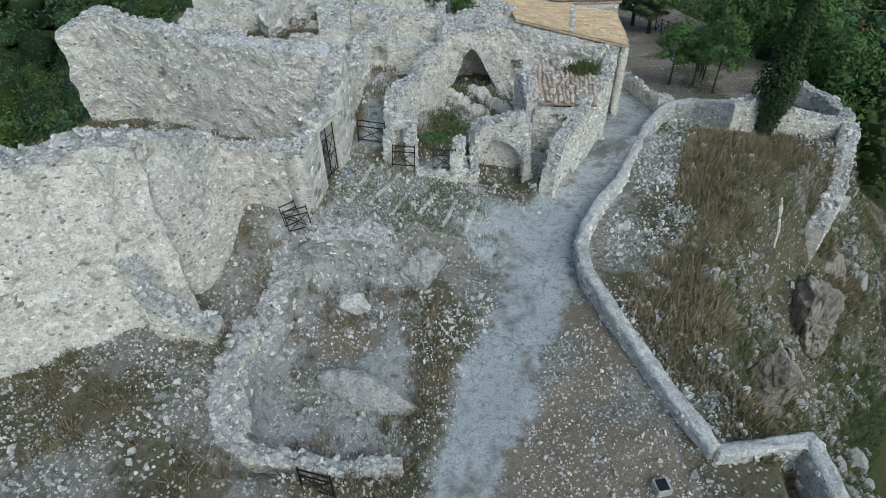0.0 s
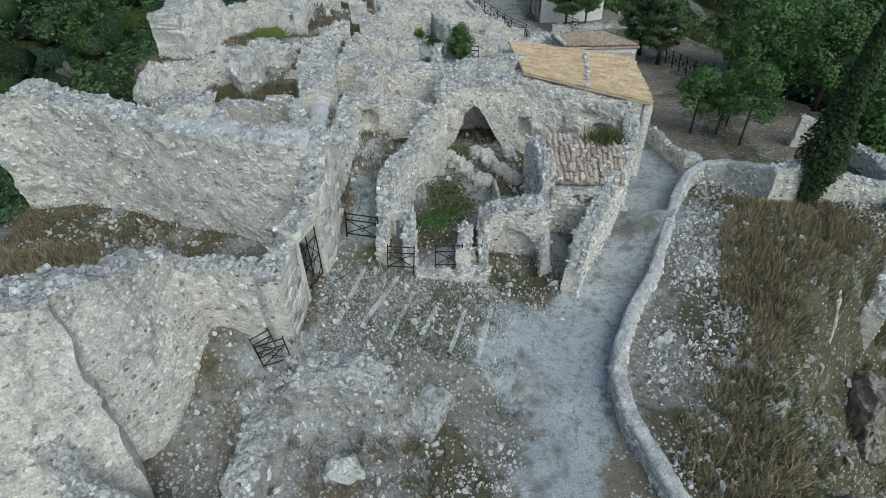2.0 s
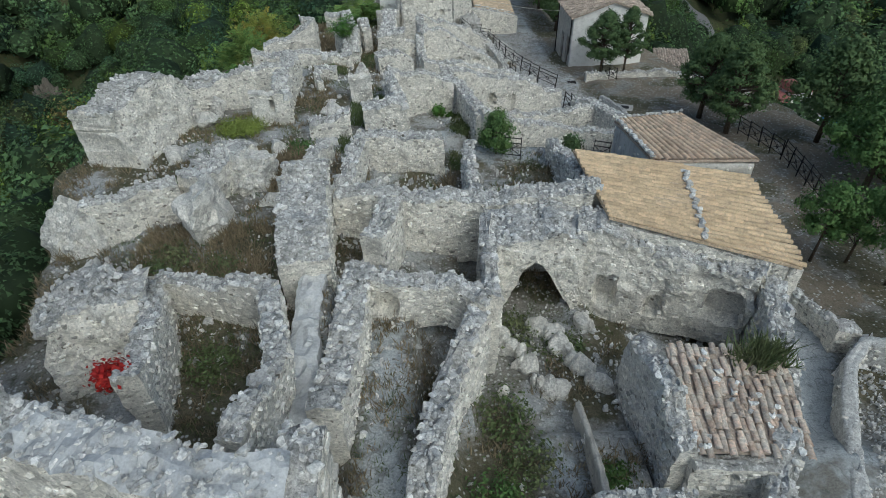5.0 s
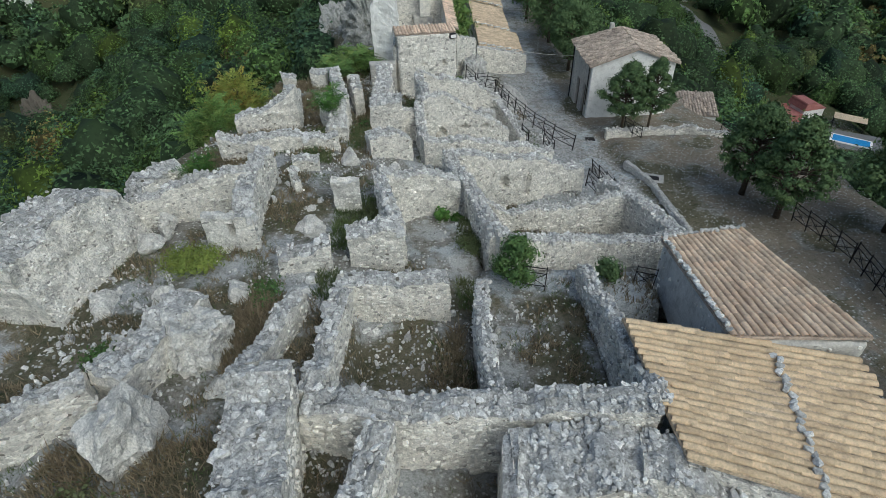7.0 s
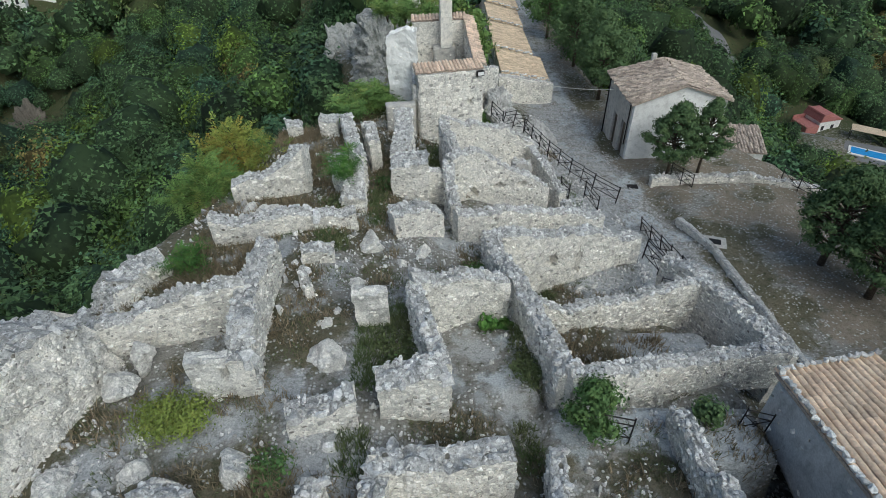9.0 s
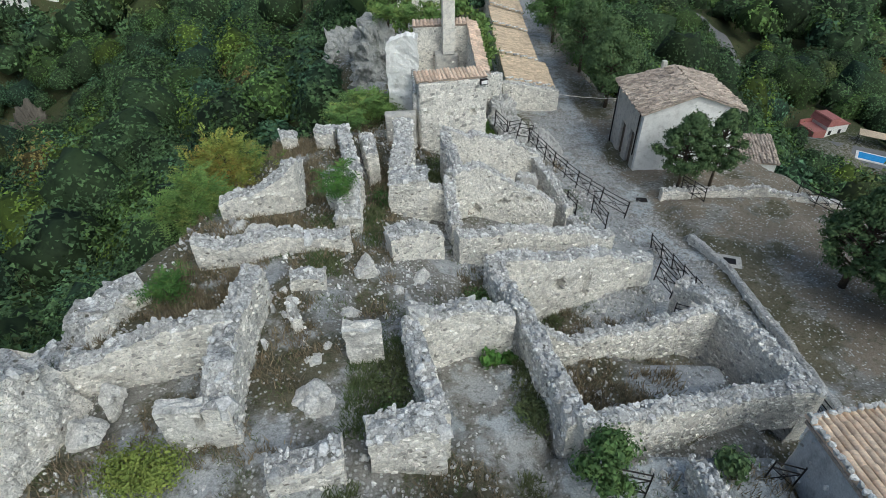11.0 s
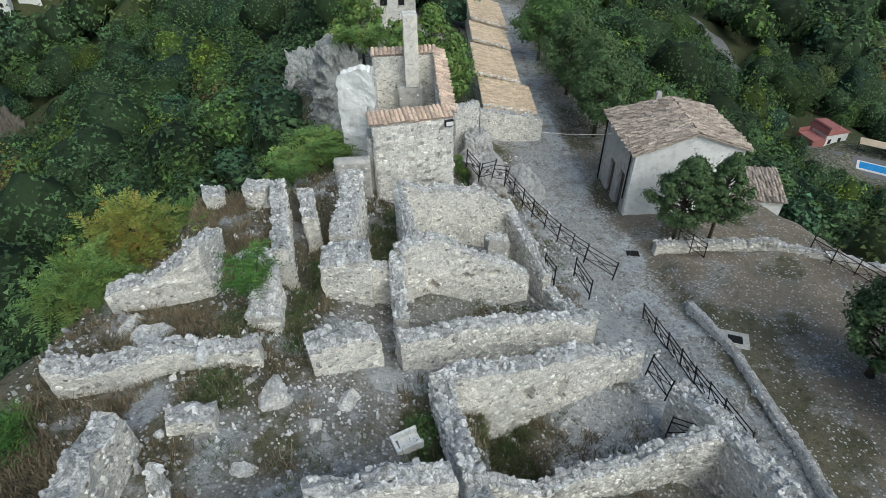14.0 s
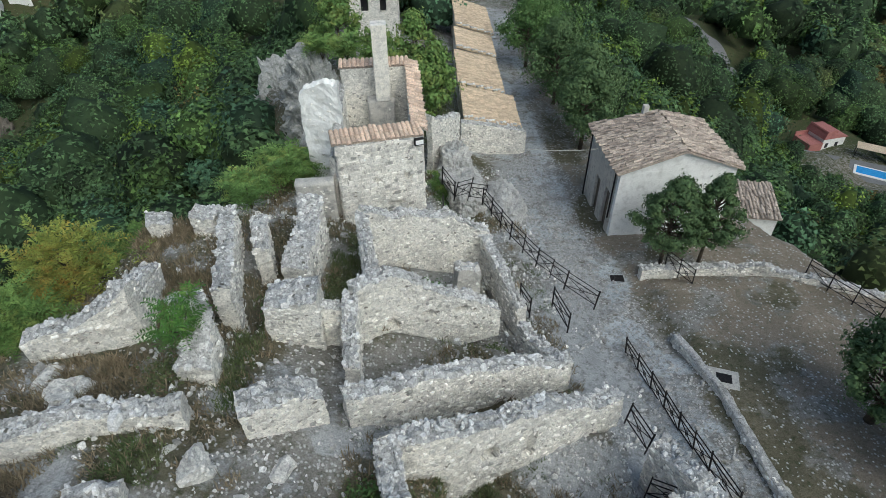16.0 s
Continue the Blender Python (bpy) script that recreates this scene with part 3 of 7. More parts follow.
def stone_field(centres, sizes, turns, rng, inset=0.78, sides=5, square=None):
    """Many small broken stones as arrays: centres (n,3), sizes (n,3), turns (n,3,3) whose rows are the stone's axes; the outer face is the smaller. Gives vertices and faces."""
    n = len(centres)
    a = (np.arange(sides)[None] + rng.uniform(-0.33, 0.33, (n, sides))) * 2 * np.pi / sides + rng.uniform(0, 6.28, (n, 1))
    if square is not None:
        a = np.arange(sides)[None] * 2 * np.pi / sides + square + rng.uniform(-0.04, 0.04, (n, sides))
    c, q = np.cos(a), np.sin(a)
    r = 0.5 / np.maximum(np.abs(c), np.abs(q)) ** 0.6 * rng.uniform(0.85, 1.1, (n, sides))
    low = np.stack([c * r, q * r, np.full_like(c, -0.5)], -1)
    k = inset * rng.uniform(0.85, 1.1, (n, sides))
    top = np.stack([c * r * k, q * r * k, 0.5 + rng.uniform(-0.16, 0.16, (n, sides))], -1)
    v = np.concatenate([low, top], 1) * sizes[:, None]
    v = np.einsum("nki,nij->nkj", v, turns) + centres[:, None]
    e = np.arange(sides)
    wall = np.stack([e, (e + 1) % sides, (e + 1) % sides + sides, e + sides], -1)
    o = np.arange(n)[:, None, None] * 2 * sides
    return v.reshape(-1, 3), [(o + wall[None]).reshape(-1, 4), (o[:, :, 0] + e[None] + sides)]


def joined(*fields):
    """Several (vertices, face groups) as one."""
    vs, fs, at = [], [], 0
    for v, f in fields:
        vs.append(v)
        fs += [g + at for g in f]
        at += len(v)
    return np.concatenate(vs), fs


def loose_stones(n, rng, size, where, flat=0.7):
    """Stones strewn over the ground; where gives x and y."""
    x, y = where
    s = size * rng.lognormal(0, 0.45, (len(x), 1)) * rng.uniform([[0.7, 0.7, 0.45]], [[1.3, 1.3, 0.9]], (len(x), 3)) * [1, 1, flat / 0.7]
    c = np.stack([x, y, ground_z(x, y) + s[:, 2] * 0.2], -1)
    a = rng.uniform(0, 2 * np.pi, len(x))
    t = rng.normal(0, 0.2, (len(x), 3, 3))
    t[:, 0, 0] += np.cos(a)
    t[:, 0, 1] += np.sin(a)
    t[:, 1, 0] -= np.sin(a)
    t[:, 1, 1] += np.cos(a)
    t[:, 2, 2] += 1
    return stone_field(c, s, t, rng, 0.65)


# ---- rubble walls ----
WALL_SEED = [100]


def ruined_wall(label, path, thick, base, batter=0.0, rough=0.05, crumble=0.18, facing=1.0, mat=None, coping=True, name="ruined_wall", stone_mat=None, stone=(0.2, 0.13), holes=(), cap=None):
    """A rubble wall along (x, y, top) points: a rough core, facing stones bedded in it, and loose stones along its broken top."""
    WALL_SEED[0] += 1
    rng = np.random.default_rng(WALL_SEED[0])
    p = np.array(path, float)
    seg = np.linalg.norm(np.diff(p[:, :2], axis=0), axis=1)
    run = np.r_[0, np.cumsum(seg)]
    n = max(3, int(run[-1] / 0.115) + 1)
    s = np.linspace(0, run[-1], n)
    cx_, cy_, top = (np.interp(s, run, p[:, k]) for k in range(3))
    tx, ty = np.gradient(cx_), np.gradient(cy_)
    ln = np.hypot(tx, ty) + 1e-9
    tx, ty = tx / ln, ty / ln
    lx, ly = -ty, tx
    top = top + crumble * (vnoise(s * 1.1, WALL_SEED[0] * 3.7) + 0.7 * np.round(vnoise(s * 2.6, WALL_SEED[0] * 1.3) * 2) / 2) - 0.04
    low = np.interp(s / run[-1], *zip(*base)) if np.ndim(base) else np.full(n, float(base))

    def inside(u, zz, side):
        """How deep a hole, given as (x, y, z, width, height, depth), goes in at a place on the wall's face."""
        deep = np.zeros(np.shape(u * zz))
        for hx, hy, hz, wide, high, into in holes:
            k = np.argmin((cx_ - hx) ** 2 + (cy_ - hy) ** 2)
            facing_it = np.sign((hx - cx_[k]) * lx[k] + (hy - cy_[k]) * ly[k])
            arch = np.clip(1.15 - ((zz - hz) / high + 0.5) ** 3 * 0.5, 0.3, 1)
            deep = np.where((np.abs(u - s[k]) < wide / 2 * arch) & (np.abs(zz - hz) < high / 2) & (side == facing_it), into, deep)
        return deep

    rows = max(3, int((top.max() - np.min(low)) / 0.125))
    ring = []
    for side in (1, -1):
        vs = np.linspace(0, 1, rows + 1)
        if side < 0:
            vs = vs[::-1]
        for v in vs:
            off = side * thick / 2 + (-batter * (1 - v) if side < 0 else 0)
            zz = low + (top - low) * v
            ring.append((off - side * inside(s, zz, side), zz))
        if side > 0:
            for k in (0.3, 0.1, -0.1, -0.3):
                ring.append((np.full(n, thick * k), top + 0.04 + (0.05 + 0.3 * crumble) * vnoise(s * 3.4, k * 9, WALL_SEED[0])))
    off = np.stack([r[0] for r in ring], 1)
    z = np.stack([r[1] for r in ring], 1)
    x = cx_[:, None] + lx[:, None] * off
    y = cy_[:, None] + ly[:, None] * off
    k = 0.55 * rough * (0.6 + 0.8 * np.clip((z - low[:, None]) / 2, 0, 1))
    dx, dy, dz = (fnoise(x * 2.2 + 31 * q, y * 2.2, z * 2.2) for q in (1, 2, 3))
    ex, ey = (fnoise(x * 0.9 + 31 * q, y * 0.9, z * 0.9, 2) for q in (5, 6))
    g = min(0.034, rough * 0.55)
    fx, fy, fz = (vnoise(x * 8 + 31 * q, y * 8, z * 8) for q in (7, 8, 9))
    v = np.stack([x + k * (dx + ex) + g * fx, y + k * (dy + ey) + g * fy, z + k * 0.6 * dz + g * fz], -1)
    m = v.shape[1]
    a = (np.arange(n - 1)[:, None] * m + np.arange(m - 1)[None]).ravel()
    quads = np.stack([a, a + m, a + m + 1, a + 1], -1)
    a = np.arange(n - 1) * m
    quads = np.r_[quads, np.stack([a + m - 1, a + 2 * m - 1, a + m, a], -1)]
    half = m // 2
    ends = []
    for r, flip in ((0, False), (n - 1, True)):
        for q in range(half - 1):
            f = [r * m + q, r * m + q + 1, r * m + m - 2 - q, r * m + m - 1 - q]
            ends.append(f[::-1] if flip else f)
    # The weathered head is greyer than the faces.
    slot = np.zeros(len(quads) + len(ends), int)
    if mat is None or cap is not None:
        across = np.tile(np.arange(m - 1), n - 1)
        slot[:len(across)][(across >= rows) & (across < rows + 5)] = 1
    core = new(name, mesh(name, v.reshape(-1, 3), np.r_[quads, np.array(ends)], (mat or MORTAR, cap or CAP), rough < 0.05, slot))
    tagged(core, label, "wall", kind="structure")
    # Facing stones on both sides.
    cs, zs, sides = [], [], []
    for side in (1, -1):
        squared = rough <= 0.03 and stone[0] >= 0.3
        for r in range(int((top.max() - low.min()) / stone[1])):
            zz = low.min() + (r + 0.5) * stone[1]
            ss = np.cumsum(rng.uniform(0.97 if squared else 0.7, 1.03 if squared else 1.3, int(run[-1] / stone[0]) + 2) * stone[0]) - rng.uniform(0, stone[0] * 1.5)
            ss = ss[(ss > 0.05) & (ss < run[-1] - 0.05)]
            ss = ss[rng.random(len(ss)) < (0.95 if squared else 0.8) * facing]
            cs.append(ss), zs.append(np.full(len(ss), zz)), sides.append(np.full(len(ss), side))
    cs, zs, sides = np.concatenate(cs), np.concatenate(zs), np.concatenate(sides)
    zs = zs + rng.normal(0, 0.006 if squared else 0.03, len(zs))
    tops = np.interp(cs, s, top)
    lows = np.interp(cs, s, low)
    keep = (zs < tops - 0.02) & (zs > lows + 0.05)
    keep &= inside(cs, zs, sides) == 0
    # What lies under the ground is left out.
    gx_, gy_ = np.interp(cs, s, cx_), np.interp(cs, s, cy_)
    nx_, ny_ = np.interp(cs, s, lx), np.interp(cs, s, ly)
    # The north faces, never looked at, are left rougher.
    keep &= (ny_ * sides < 0.45) | (rng.random(len(cs)) < 0.3)
    reach = thick / 2 + 0.3
    keep &= zs > ground_z(gx_ + nx_ * sides * reach, gy_ + ny_ * sides * reach, False) - 0.15
    cs, zs, sides, tops, lows, gx_, gy_, nx_, ny_ = (q[keep] for q in (cs, zs, sides, tops, lows, gx_, gy_, nx_, ny_))
    if len(cs) and facing > 0:
        nn = len(cs)
        vv = np.clip((zs - lows) / (tops - lows), 0, 1)
        o = sides * thick / 2 - np.where(sides < 0, batter * (1 - vv), 0)
        proud = rng.uniform(-0.005, 0.05, nn) - 0.07
        px, py = gx_ + nx_ * o, gy_ + ny_ * o
        kk = 0.55 * rough * (0.6 + 0.8 * np.clip((zs - lows) / 2, 0, 1))
        px = px + kk * (fnoise(px * 2.2 + 31, py * 2.2, zs * 2.2) + fnoise(px * 0.9 + 155, py * 0.9, zs * 0.9, 2))
        py = py + kk * (fnoise(px * 2.2 + 62, py * 2.2, zs * 2.2) + fnoise(px * 0.9 + 186, py * 0.9, zs * 0.9, 2))
        c = np.stack([px + nx_ * sides * proud, py + ny_ * sides * proud, zs], -1)
        size = np.stack([stone[0] * rng.uniform(*((0.8, 0.98) if squared else (0.4, 1.25)), nn), stone[1] * rng.uniform(*((0.82, 0.97) if squared else (0.45, 1.1)), nn), np.full(nn, 0.14)], -1)
        t = rng.normal(0, 0.03 if squared else 0.09, (nn, 3, 3))
        out = np.stack([nx_ * sides, ny_ * sides, np.zeros(nn)], -1)
        t[:, 2] += out
        t[:, 1] += [0, 0, 1]
        t[:, 0] += np.cross(np.tile([0, 0, 1.0], (nn, 1)), out)
        fields = [stone_field(c, size, t, rng, 0.93, 4, 0.785) if squared else stone_field(c, size, t, rng, 0.8)]
        if coping:
            mm = int(run[-1] * thick / 0.016)
            u, o = rng.uniform(0, run[-1], mm), rng.uniform(-0.52, 0.52, mm) * thick
            c = np.stack([np.interp(u, s, cx_) + np.interp(u, s, lx) * o, np.interp(u, s, cy_) + np.interp(u, s, ly) * o, np.interp(u, s, top) + rng.uniform(0.0, 0.06, mm)], -1)
            size = rng.lognormal(-2.25, 0.4, (mm, 1)) * rng.uniform([[0.8, 0.6, 0.35]], [[1.4, 1.0, 0.6]], (mm, 3))
            t = rng.normal(0, 0.16, (mm, 3, 3)) + np.eye(3)
            ang = rng.uniform(0, 6.28, mm)
            t[:, 0, 0], t[:, 0, 1], t[:, 1, 0], t[:, 1, 1] = np.cos(ang), np.sin(ang), -np.sin(ang), np.cos(ang)
            part("top_stones", mesh("top_stones", *stone_field(c, size, t, rng, 0.72), TOPSTONE), core, kind="stuff")
        part("facing_stones", mesh("facing_stones", *joined(*fields), stone_mat or RUBBLE), core, kind="stuff")
    if coping:
        count = int(min(run[-1] * max(thick, 0.35) / 0.08, 110))
        for _ in range(count):
            u = rng.uniform(0, run[-1])
            o = rng.uniform(-0.5, 0.5) * thick
            zt = np.interp(u, s, top)
            bx, by = np.interp(u, s, cx_) + np.interp(u, s, lx) * o, np.interp(u, s, cy_) + np.interp(u, s, ly) * o
            q = rng.uniform(0.08, 0.2)
            ob = new("stone", STONE_MESHES[rng.integers(12)])
            ob.matrix_basis = pose(bx, by, zt + 0.035, *rng.uniform(-16, 16, 2), rng.uniform(0, 360)) @ Matrix.Diagonal((q * rng.uniform(0.9, 1.5), q, q * rng.uniform(0.4, 0.75), 1))
            ob.parent = core
    return core


def rock_mass(label, x, y, base, top, rx, ry, name="rock_outcrop", lumps=0.35, mat=None, seed=1, turn=0.0):
    """A craggy block of natural rock standing on the ground."""
    bm = bmesh.new()
    bmesh.ops.create_icosphere(bm, subdivisions=3 if rx < 0.32 else 4 if rx < 0.6 else 5 if rx < 1.5 else 6, radius=1.0)
    co = np.array([v.co for v in bm.verts])
    rr = np.random.default_rng(seed * 13 + 1)
    planes = rr.normal(0, 1, (16, 3))
    planes /= np.linalg.norm(planes, axis=1)[:, None]
    reach = rr.uniform(0.62, 1.0, 16)
    cut = np.where(co @ planes.T > 0.05, reach / np.maximum(co @ planes.T, 0.05), 9.0).min(1)
    co = co * np.minimum(cut, 1.15)[:, None]
    a = radians(turn)
    h = (top - base) / 2 / max(co[:, 2].max(), 0.6)
    px, py = co[:, 0] * rx * 1.15, co[:, 1] * ry * 1.15
    w = np.stack([px * math.cos(a) - py * math.sin(a), px * math.sin(a) + py * math.cos(a), co[:, 2] * h], -1)
    d = 0.6 * fnoise(w[:, 0] * 0.9 + seed * 7, w[:, 1] * 0.9, w[:, 2] * 0.9, 2) + 0.45 * np.abs(fnoise(w[:, 0] * 3.1, w[:, 1] * 3.1 + seed, w[:, 2] * 3.1, 3))
    out = co / (np.linalg.norm(co, axis=1)[:, None])
    w = w + out * (d * lumps * 0.7)[:, None] * min(rx, ry, h)
    # Cracks, broken ledges and grain.
    big = min(rx, ry)
    k = 2.6 / max(big, 0.6) ** 0.5
    crack = np.abs(fnoise(w[:, 0] * k + 5, w[:, 1] * k, w[:, 2] * k * 1.6 + seed, 3))
    w = w - out * (0.22 * min(big, 1.2) * np.exp(-crack * 9) + 0.05 * min(big, 2.0) * np.round(2.5 * vnoise(w[:, 2] * 3.2, w[:, 0] * 0.8, w[:, 1] * 0.8 + seed)) - 0.05 * fnoise(w[:, 0] * 5, w[:, 1] * 5, w[:, 2] * 5, 2))[:, None]
    for v, q in zip(bm.verts, w):
        v.co = (q[0], q[1], q[2])
    me = bpy.data.meshes.new(name)
    bm.to_mesh(me)
    bm.free()
    me.materials.append(mat or ROCK)
    ob = new(name, me)
    ob.location = (x, y, (top + base) / 2)
    return tagged(ob, label, "rock", kind="structure")


# ---- plants ----
def leaf_quads(centres, outs, size, rng, droop=0.0, wide=(0.4, 0.75)):
    """Small leaf sprays as kite-shaped quads at centres, facing roughly along outs."""
    n = len(centres)
    nrm = outs + rng.normal(0, 0.45, (n, 3)) + [0, 0, 0.3]
    nrm /= np.linalg.norm(nrm, axis=1)[:, None] + 1e-9
    a = np.cross(nrm, rng.normal(0, 1, (n, 3)))
    a /= np.linalg.norm(a, axis=1)[:, None] + 1e-9
    b = np.cross(nrm, a)
    s = size * rng.uniform(0.5, 1.4, (n, 1))
    w = s * rng.uniform(*wide, (n, 1))
    k = nrm * s * 0.18
    v = np.stack([centres - a * s, centres - b * w + k, centres + a * s, centres + b * w + k], 1).reshape(-1, 3)
    return v, np.arange(n * 4).reshape(-1, 4)


def frond_quads(bases, ways, length, rng, pairs=7):
    """Feathery compound leaves: pairs of narrow leaflets along an arching stalk."""
    n = len(bases)
    ways = ways / (np.linalg.norm(ways, axis=1)[:, None] + 1e-9)
    side = np.cross(ways, np.tile([0, 0, 1.0], (n, 1)) + rng.normal(0, 0.25, (n, 3)))
    side /= np.linalg.norm(side, axis=1)[:, None] + 1e-9
    long = length * rng.uniform(0.6, 1.25, (n, 1))
    vs = []
    for j in range(pairs):
        f = (j + 1) / pairs
        at = bases + ways * long * f + np.array([0, 0, -0.35]) * long * f * f
        for s in (-1, 1):
            leaf = long * 0.30 * (1.05 - 0.5 * f)
            tip = at + (side * s + ways * 0.45) * leaf + rng.normal(0, 0.03, (n, 3)) * long
            wid = ways * leaf * 0.2
            mid = (at + tip) / 2 + [0, 0, 0.02]
            vs.append(np.stack([at, mid - wid, tip, mid + wid], 1))
    v = np.concatenate(vs).reshape(-1, 3)
    return v, np.arange(len(v)).reshape(-1, 4)


def clump_points(centre, radii, n, rng, shell=0.55):
    d = rng.normal(0, 1, (n, 3))
    d /= np.linalg.norm(d, axis=1)[:, None]
    r = rng.uniform(shell, 1.0, (n, 1)) ** 0.6
    return np.asarray(centre) + d * r * np.asarray(radii), d


def tree(name, label, at, height, spread, mat, seed, clumps=9, leaves=2600, size=0.16, trunk=0.12, bare=0.35, lean=(0, 0), flat=0.75, category="tree", group="", fronds=0.0, puff=(0.2, 0.4)):
    """A tapered trunk with limbs, and a crown of leaf clumps with gaps between them."""
    rng = np.random.default_rng(seed)
    x, y = at
    z = float(ground_z(x, y))
    root = thing(name, label, category, group, at=(x, y, z - 0.05))
    tops = np.linspace(0, 1, 6)[:, None]
    line = tops * np.array([[lean[0], lean[1], height * 0.9]]) + rng.normal(0, 0.03 * height / 4, (6, 3)) * tops * [1, 1, 0]
    part("trunk", rod_mesh("trunk", [(line, trunk, trunk * 0.25)], BARK, 7), root)
    cen, outs, limbs = [], [], []
    for k in range(clumps):
        f = bare + (1 - bare) * (k + 0.5) / clumps
        ang = k * 2.4 + rng.uniform(-0.5, 0.5)
        wide = spread * (1.05 - 0.75 * abs(2 * (f - bare) / (1 - bare) - 0.7)) * rng.uniform(0.6, 1.05)
        base = np.array([np.interp(f * 0.85, tops[:, 0] * 0.9, line[:, q]) for q in range(3)])
        c = base + [math.cos(ang) * wide * 0.8, math.sin(ang) * wide * 0.8, height * 0.06]
        limbs.append(([base * [1, 1, 0.93], (base + c) / 2 + [0, 0, -0.05], c], trunk * 0.38, trunk * 0.1))
        r = spread * rng.uniform(*puff)
        d = rng.normal(0, 1, (leaves // clumps, 3))
        p = c + d * [r * 0.55, r * 0.55, r * 0.5 * flat]
        p = p + 0.3 * r * np.stack([vnoise(p[:, 0] * 3 / r, p[:, 1] * 3 / r, p[:, 2] * 3 / r + 9 * q) for q in range(3)], -1)
        cen.append(p), outs.append(d)
    for limb in limbs:
        part("limb", rod_mesh("limb", [limb], BARK, 4), root)
    if fronds:
        v, f = frond_quads(np.concatenate(cen), np.concatenate(outs) + [0, 0, 0.25], fronds, rng)
    else:
        v, f = leaf_tris(np.concatenate(cen), np.concatenate(outs), size * 1.25, rng)
    part("crown", mesh("crown", v, f, mat), root)
    return root


def sapling(label, at, height, reach, mat, seed, z=None, stems=5, fronds=16):
    """A few thin stems bearing feathery compound leaves."""
    rng = np.random.default_rng(seed)
    x, y = at
    z = float(ground_z(x, y)) if z is None else z
    root = thing("tree_of_heaven_sapling", label, "sapling", at=(x, y, z - 0.03))
    runs, bases, ways = [], [], []
    for k in range(stems):
        ang = k * 6.28 / stems + rng.uniform(-0.4, 0.4)
        tip = np.array([math.cos(ang) * reach * 0.5, math.sin(ang) * reach * 0.5, height * rng.uniform(0.6, 1.0)]) * (0.4 if k == 0 else 1.0) + [0, 0, height * 0.55 if k == 0 else 0]
        runs.append(([(0, 0, 0), tip * [0.4, 0.4, 0.55], tip], 0.022, 0.008))
        f = rng.uniform(0.45, 1.0, fronds)[:, None]
        a = rng.uniform(0, 6.28, fronds)
        bases.append(tip * f)
        ways.append(np.stack([np.cos(a), np.sin(a), rng.uniform(0.0, 0.7, fronds)], -1))
    for stem in runs:
        part("stem", rod_mesh("stem", [stem], BARK, 4), root)
    v, f = frond_quads(np.concatenate(bases), np.concatenate(ways), reach * 0.55, rng)
    part("leaves", mesh("leaves", v, f, mat), root)
    return root


def bush(name, label, at, radii, mat, seed, leaves=500, size=0.09, z=None, category="bush"):
    rng = np.random.default_rng(seed)
    x, y = at
    z = float(ground_z(x, y)) if z is None else z
    root = thing(name, label, category, at=(x, y, z - 0.03))
    cen, outs, stems = [], [], []
    for k in range(6):
        ang = k * 1.05 + rng.uniform(-0.4, 0.4)
        c = np.array([math.cos(ang) * radii[0] * 0.55, math.sin(ang) * radii[1] * 0.55, radii[2] * rng.uniform(0.7, 1.2)])
        stems.append(([(0, 0, 0), c * [0.4, 0.4, 0.6], c], 0.018, 0.006))
        d = rng.normal(0, 1, (leaves // 6, 3))
        p = np.maximum(c + d * np.array(radii) * rng.uniform(0.25, 0.42), [-9, -9, 0.0])
        cen.append(p), outs.append(d)
    for stem in stems:
        part("stem", rod_mesh("stem", [stem], BARK, 3), root)
    v, f = leaf_quads(np.concatenate(cen), np.concatenate(outs), size, rng)
    part("leaves", mesh("leaves", v, f, mat), root)
    return root


def tufts(name, label, xs, ys, height, mat, seed, blades=7, z=None):
    """Tufts of narrow blades, all in one mesh."""
    rng = np.random.default_rng(seed)
    n = len(xs) * blades
    x, y = np.repeat(xs, blades) + rng.normal(0, 0.06, n), np.repeat(ys, blades) + rng.normal(0, 0.06, n)
    b = np.stack([x, y, (ground_z(x, y) if z is None else np.repeat(z, blades)) - 0.03], -1)
    h = height * rng.uniform(0.5, 1.3, (n, 1))
    bend = rng.normal(0, 0.42, (n, 3)) * h
    bend[:, 2] = h[:, 0]
    side = rng.normal(0, 1, (n, 3)) * [1, 1, 0]
    side /= np.linalg.norm(side, axis=1)[:, None] + 1e-9
    w = side * 0.016 * (height / 0.3) ** 0.5
    v = np.stack([b - w, b + w, b + bend * 0.6 + w * 0.8, b + bend], 1).reshape(-1, 3)
    ob = new(name, mesh(name, v, np.arange(n * 4).reshape(-1, 4), mat))
    return tagged(ob, label, "grass", kind="stuff")


_bm = bmesh.new()
bmesh.ops.create_icosphere(_bm, subdivisions=2, radius=1.0)
BALL = np.array([tuple(v.co) for v in _bm.verts])
BALL_FACES = np.array([[v.index for v in f.verts] for f in _bm.faces])
BALL_FACES = BALL_FACES[BALL[BALL_FACES][:, :, 2].max(1) > -0.3]
_bm.free()


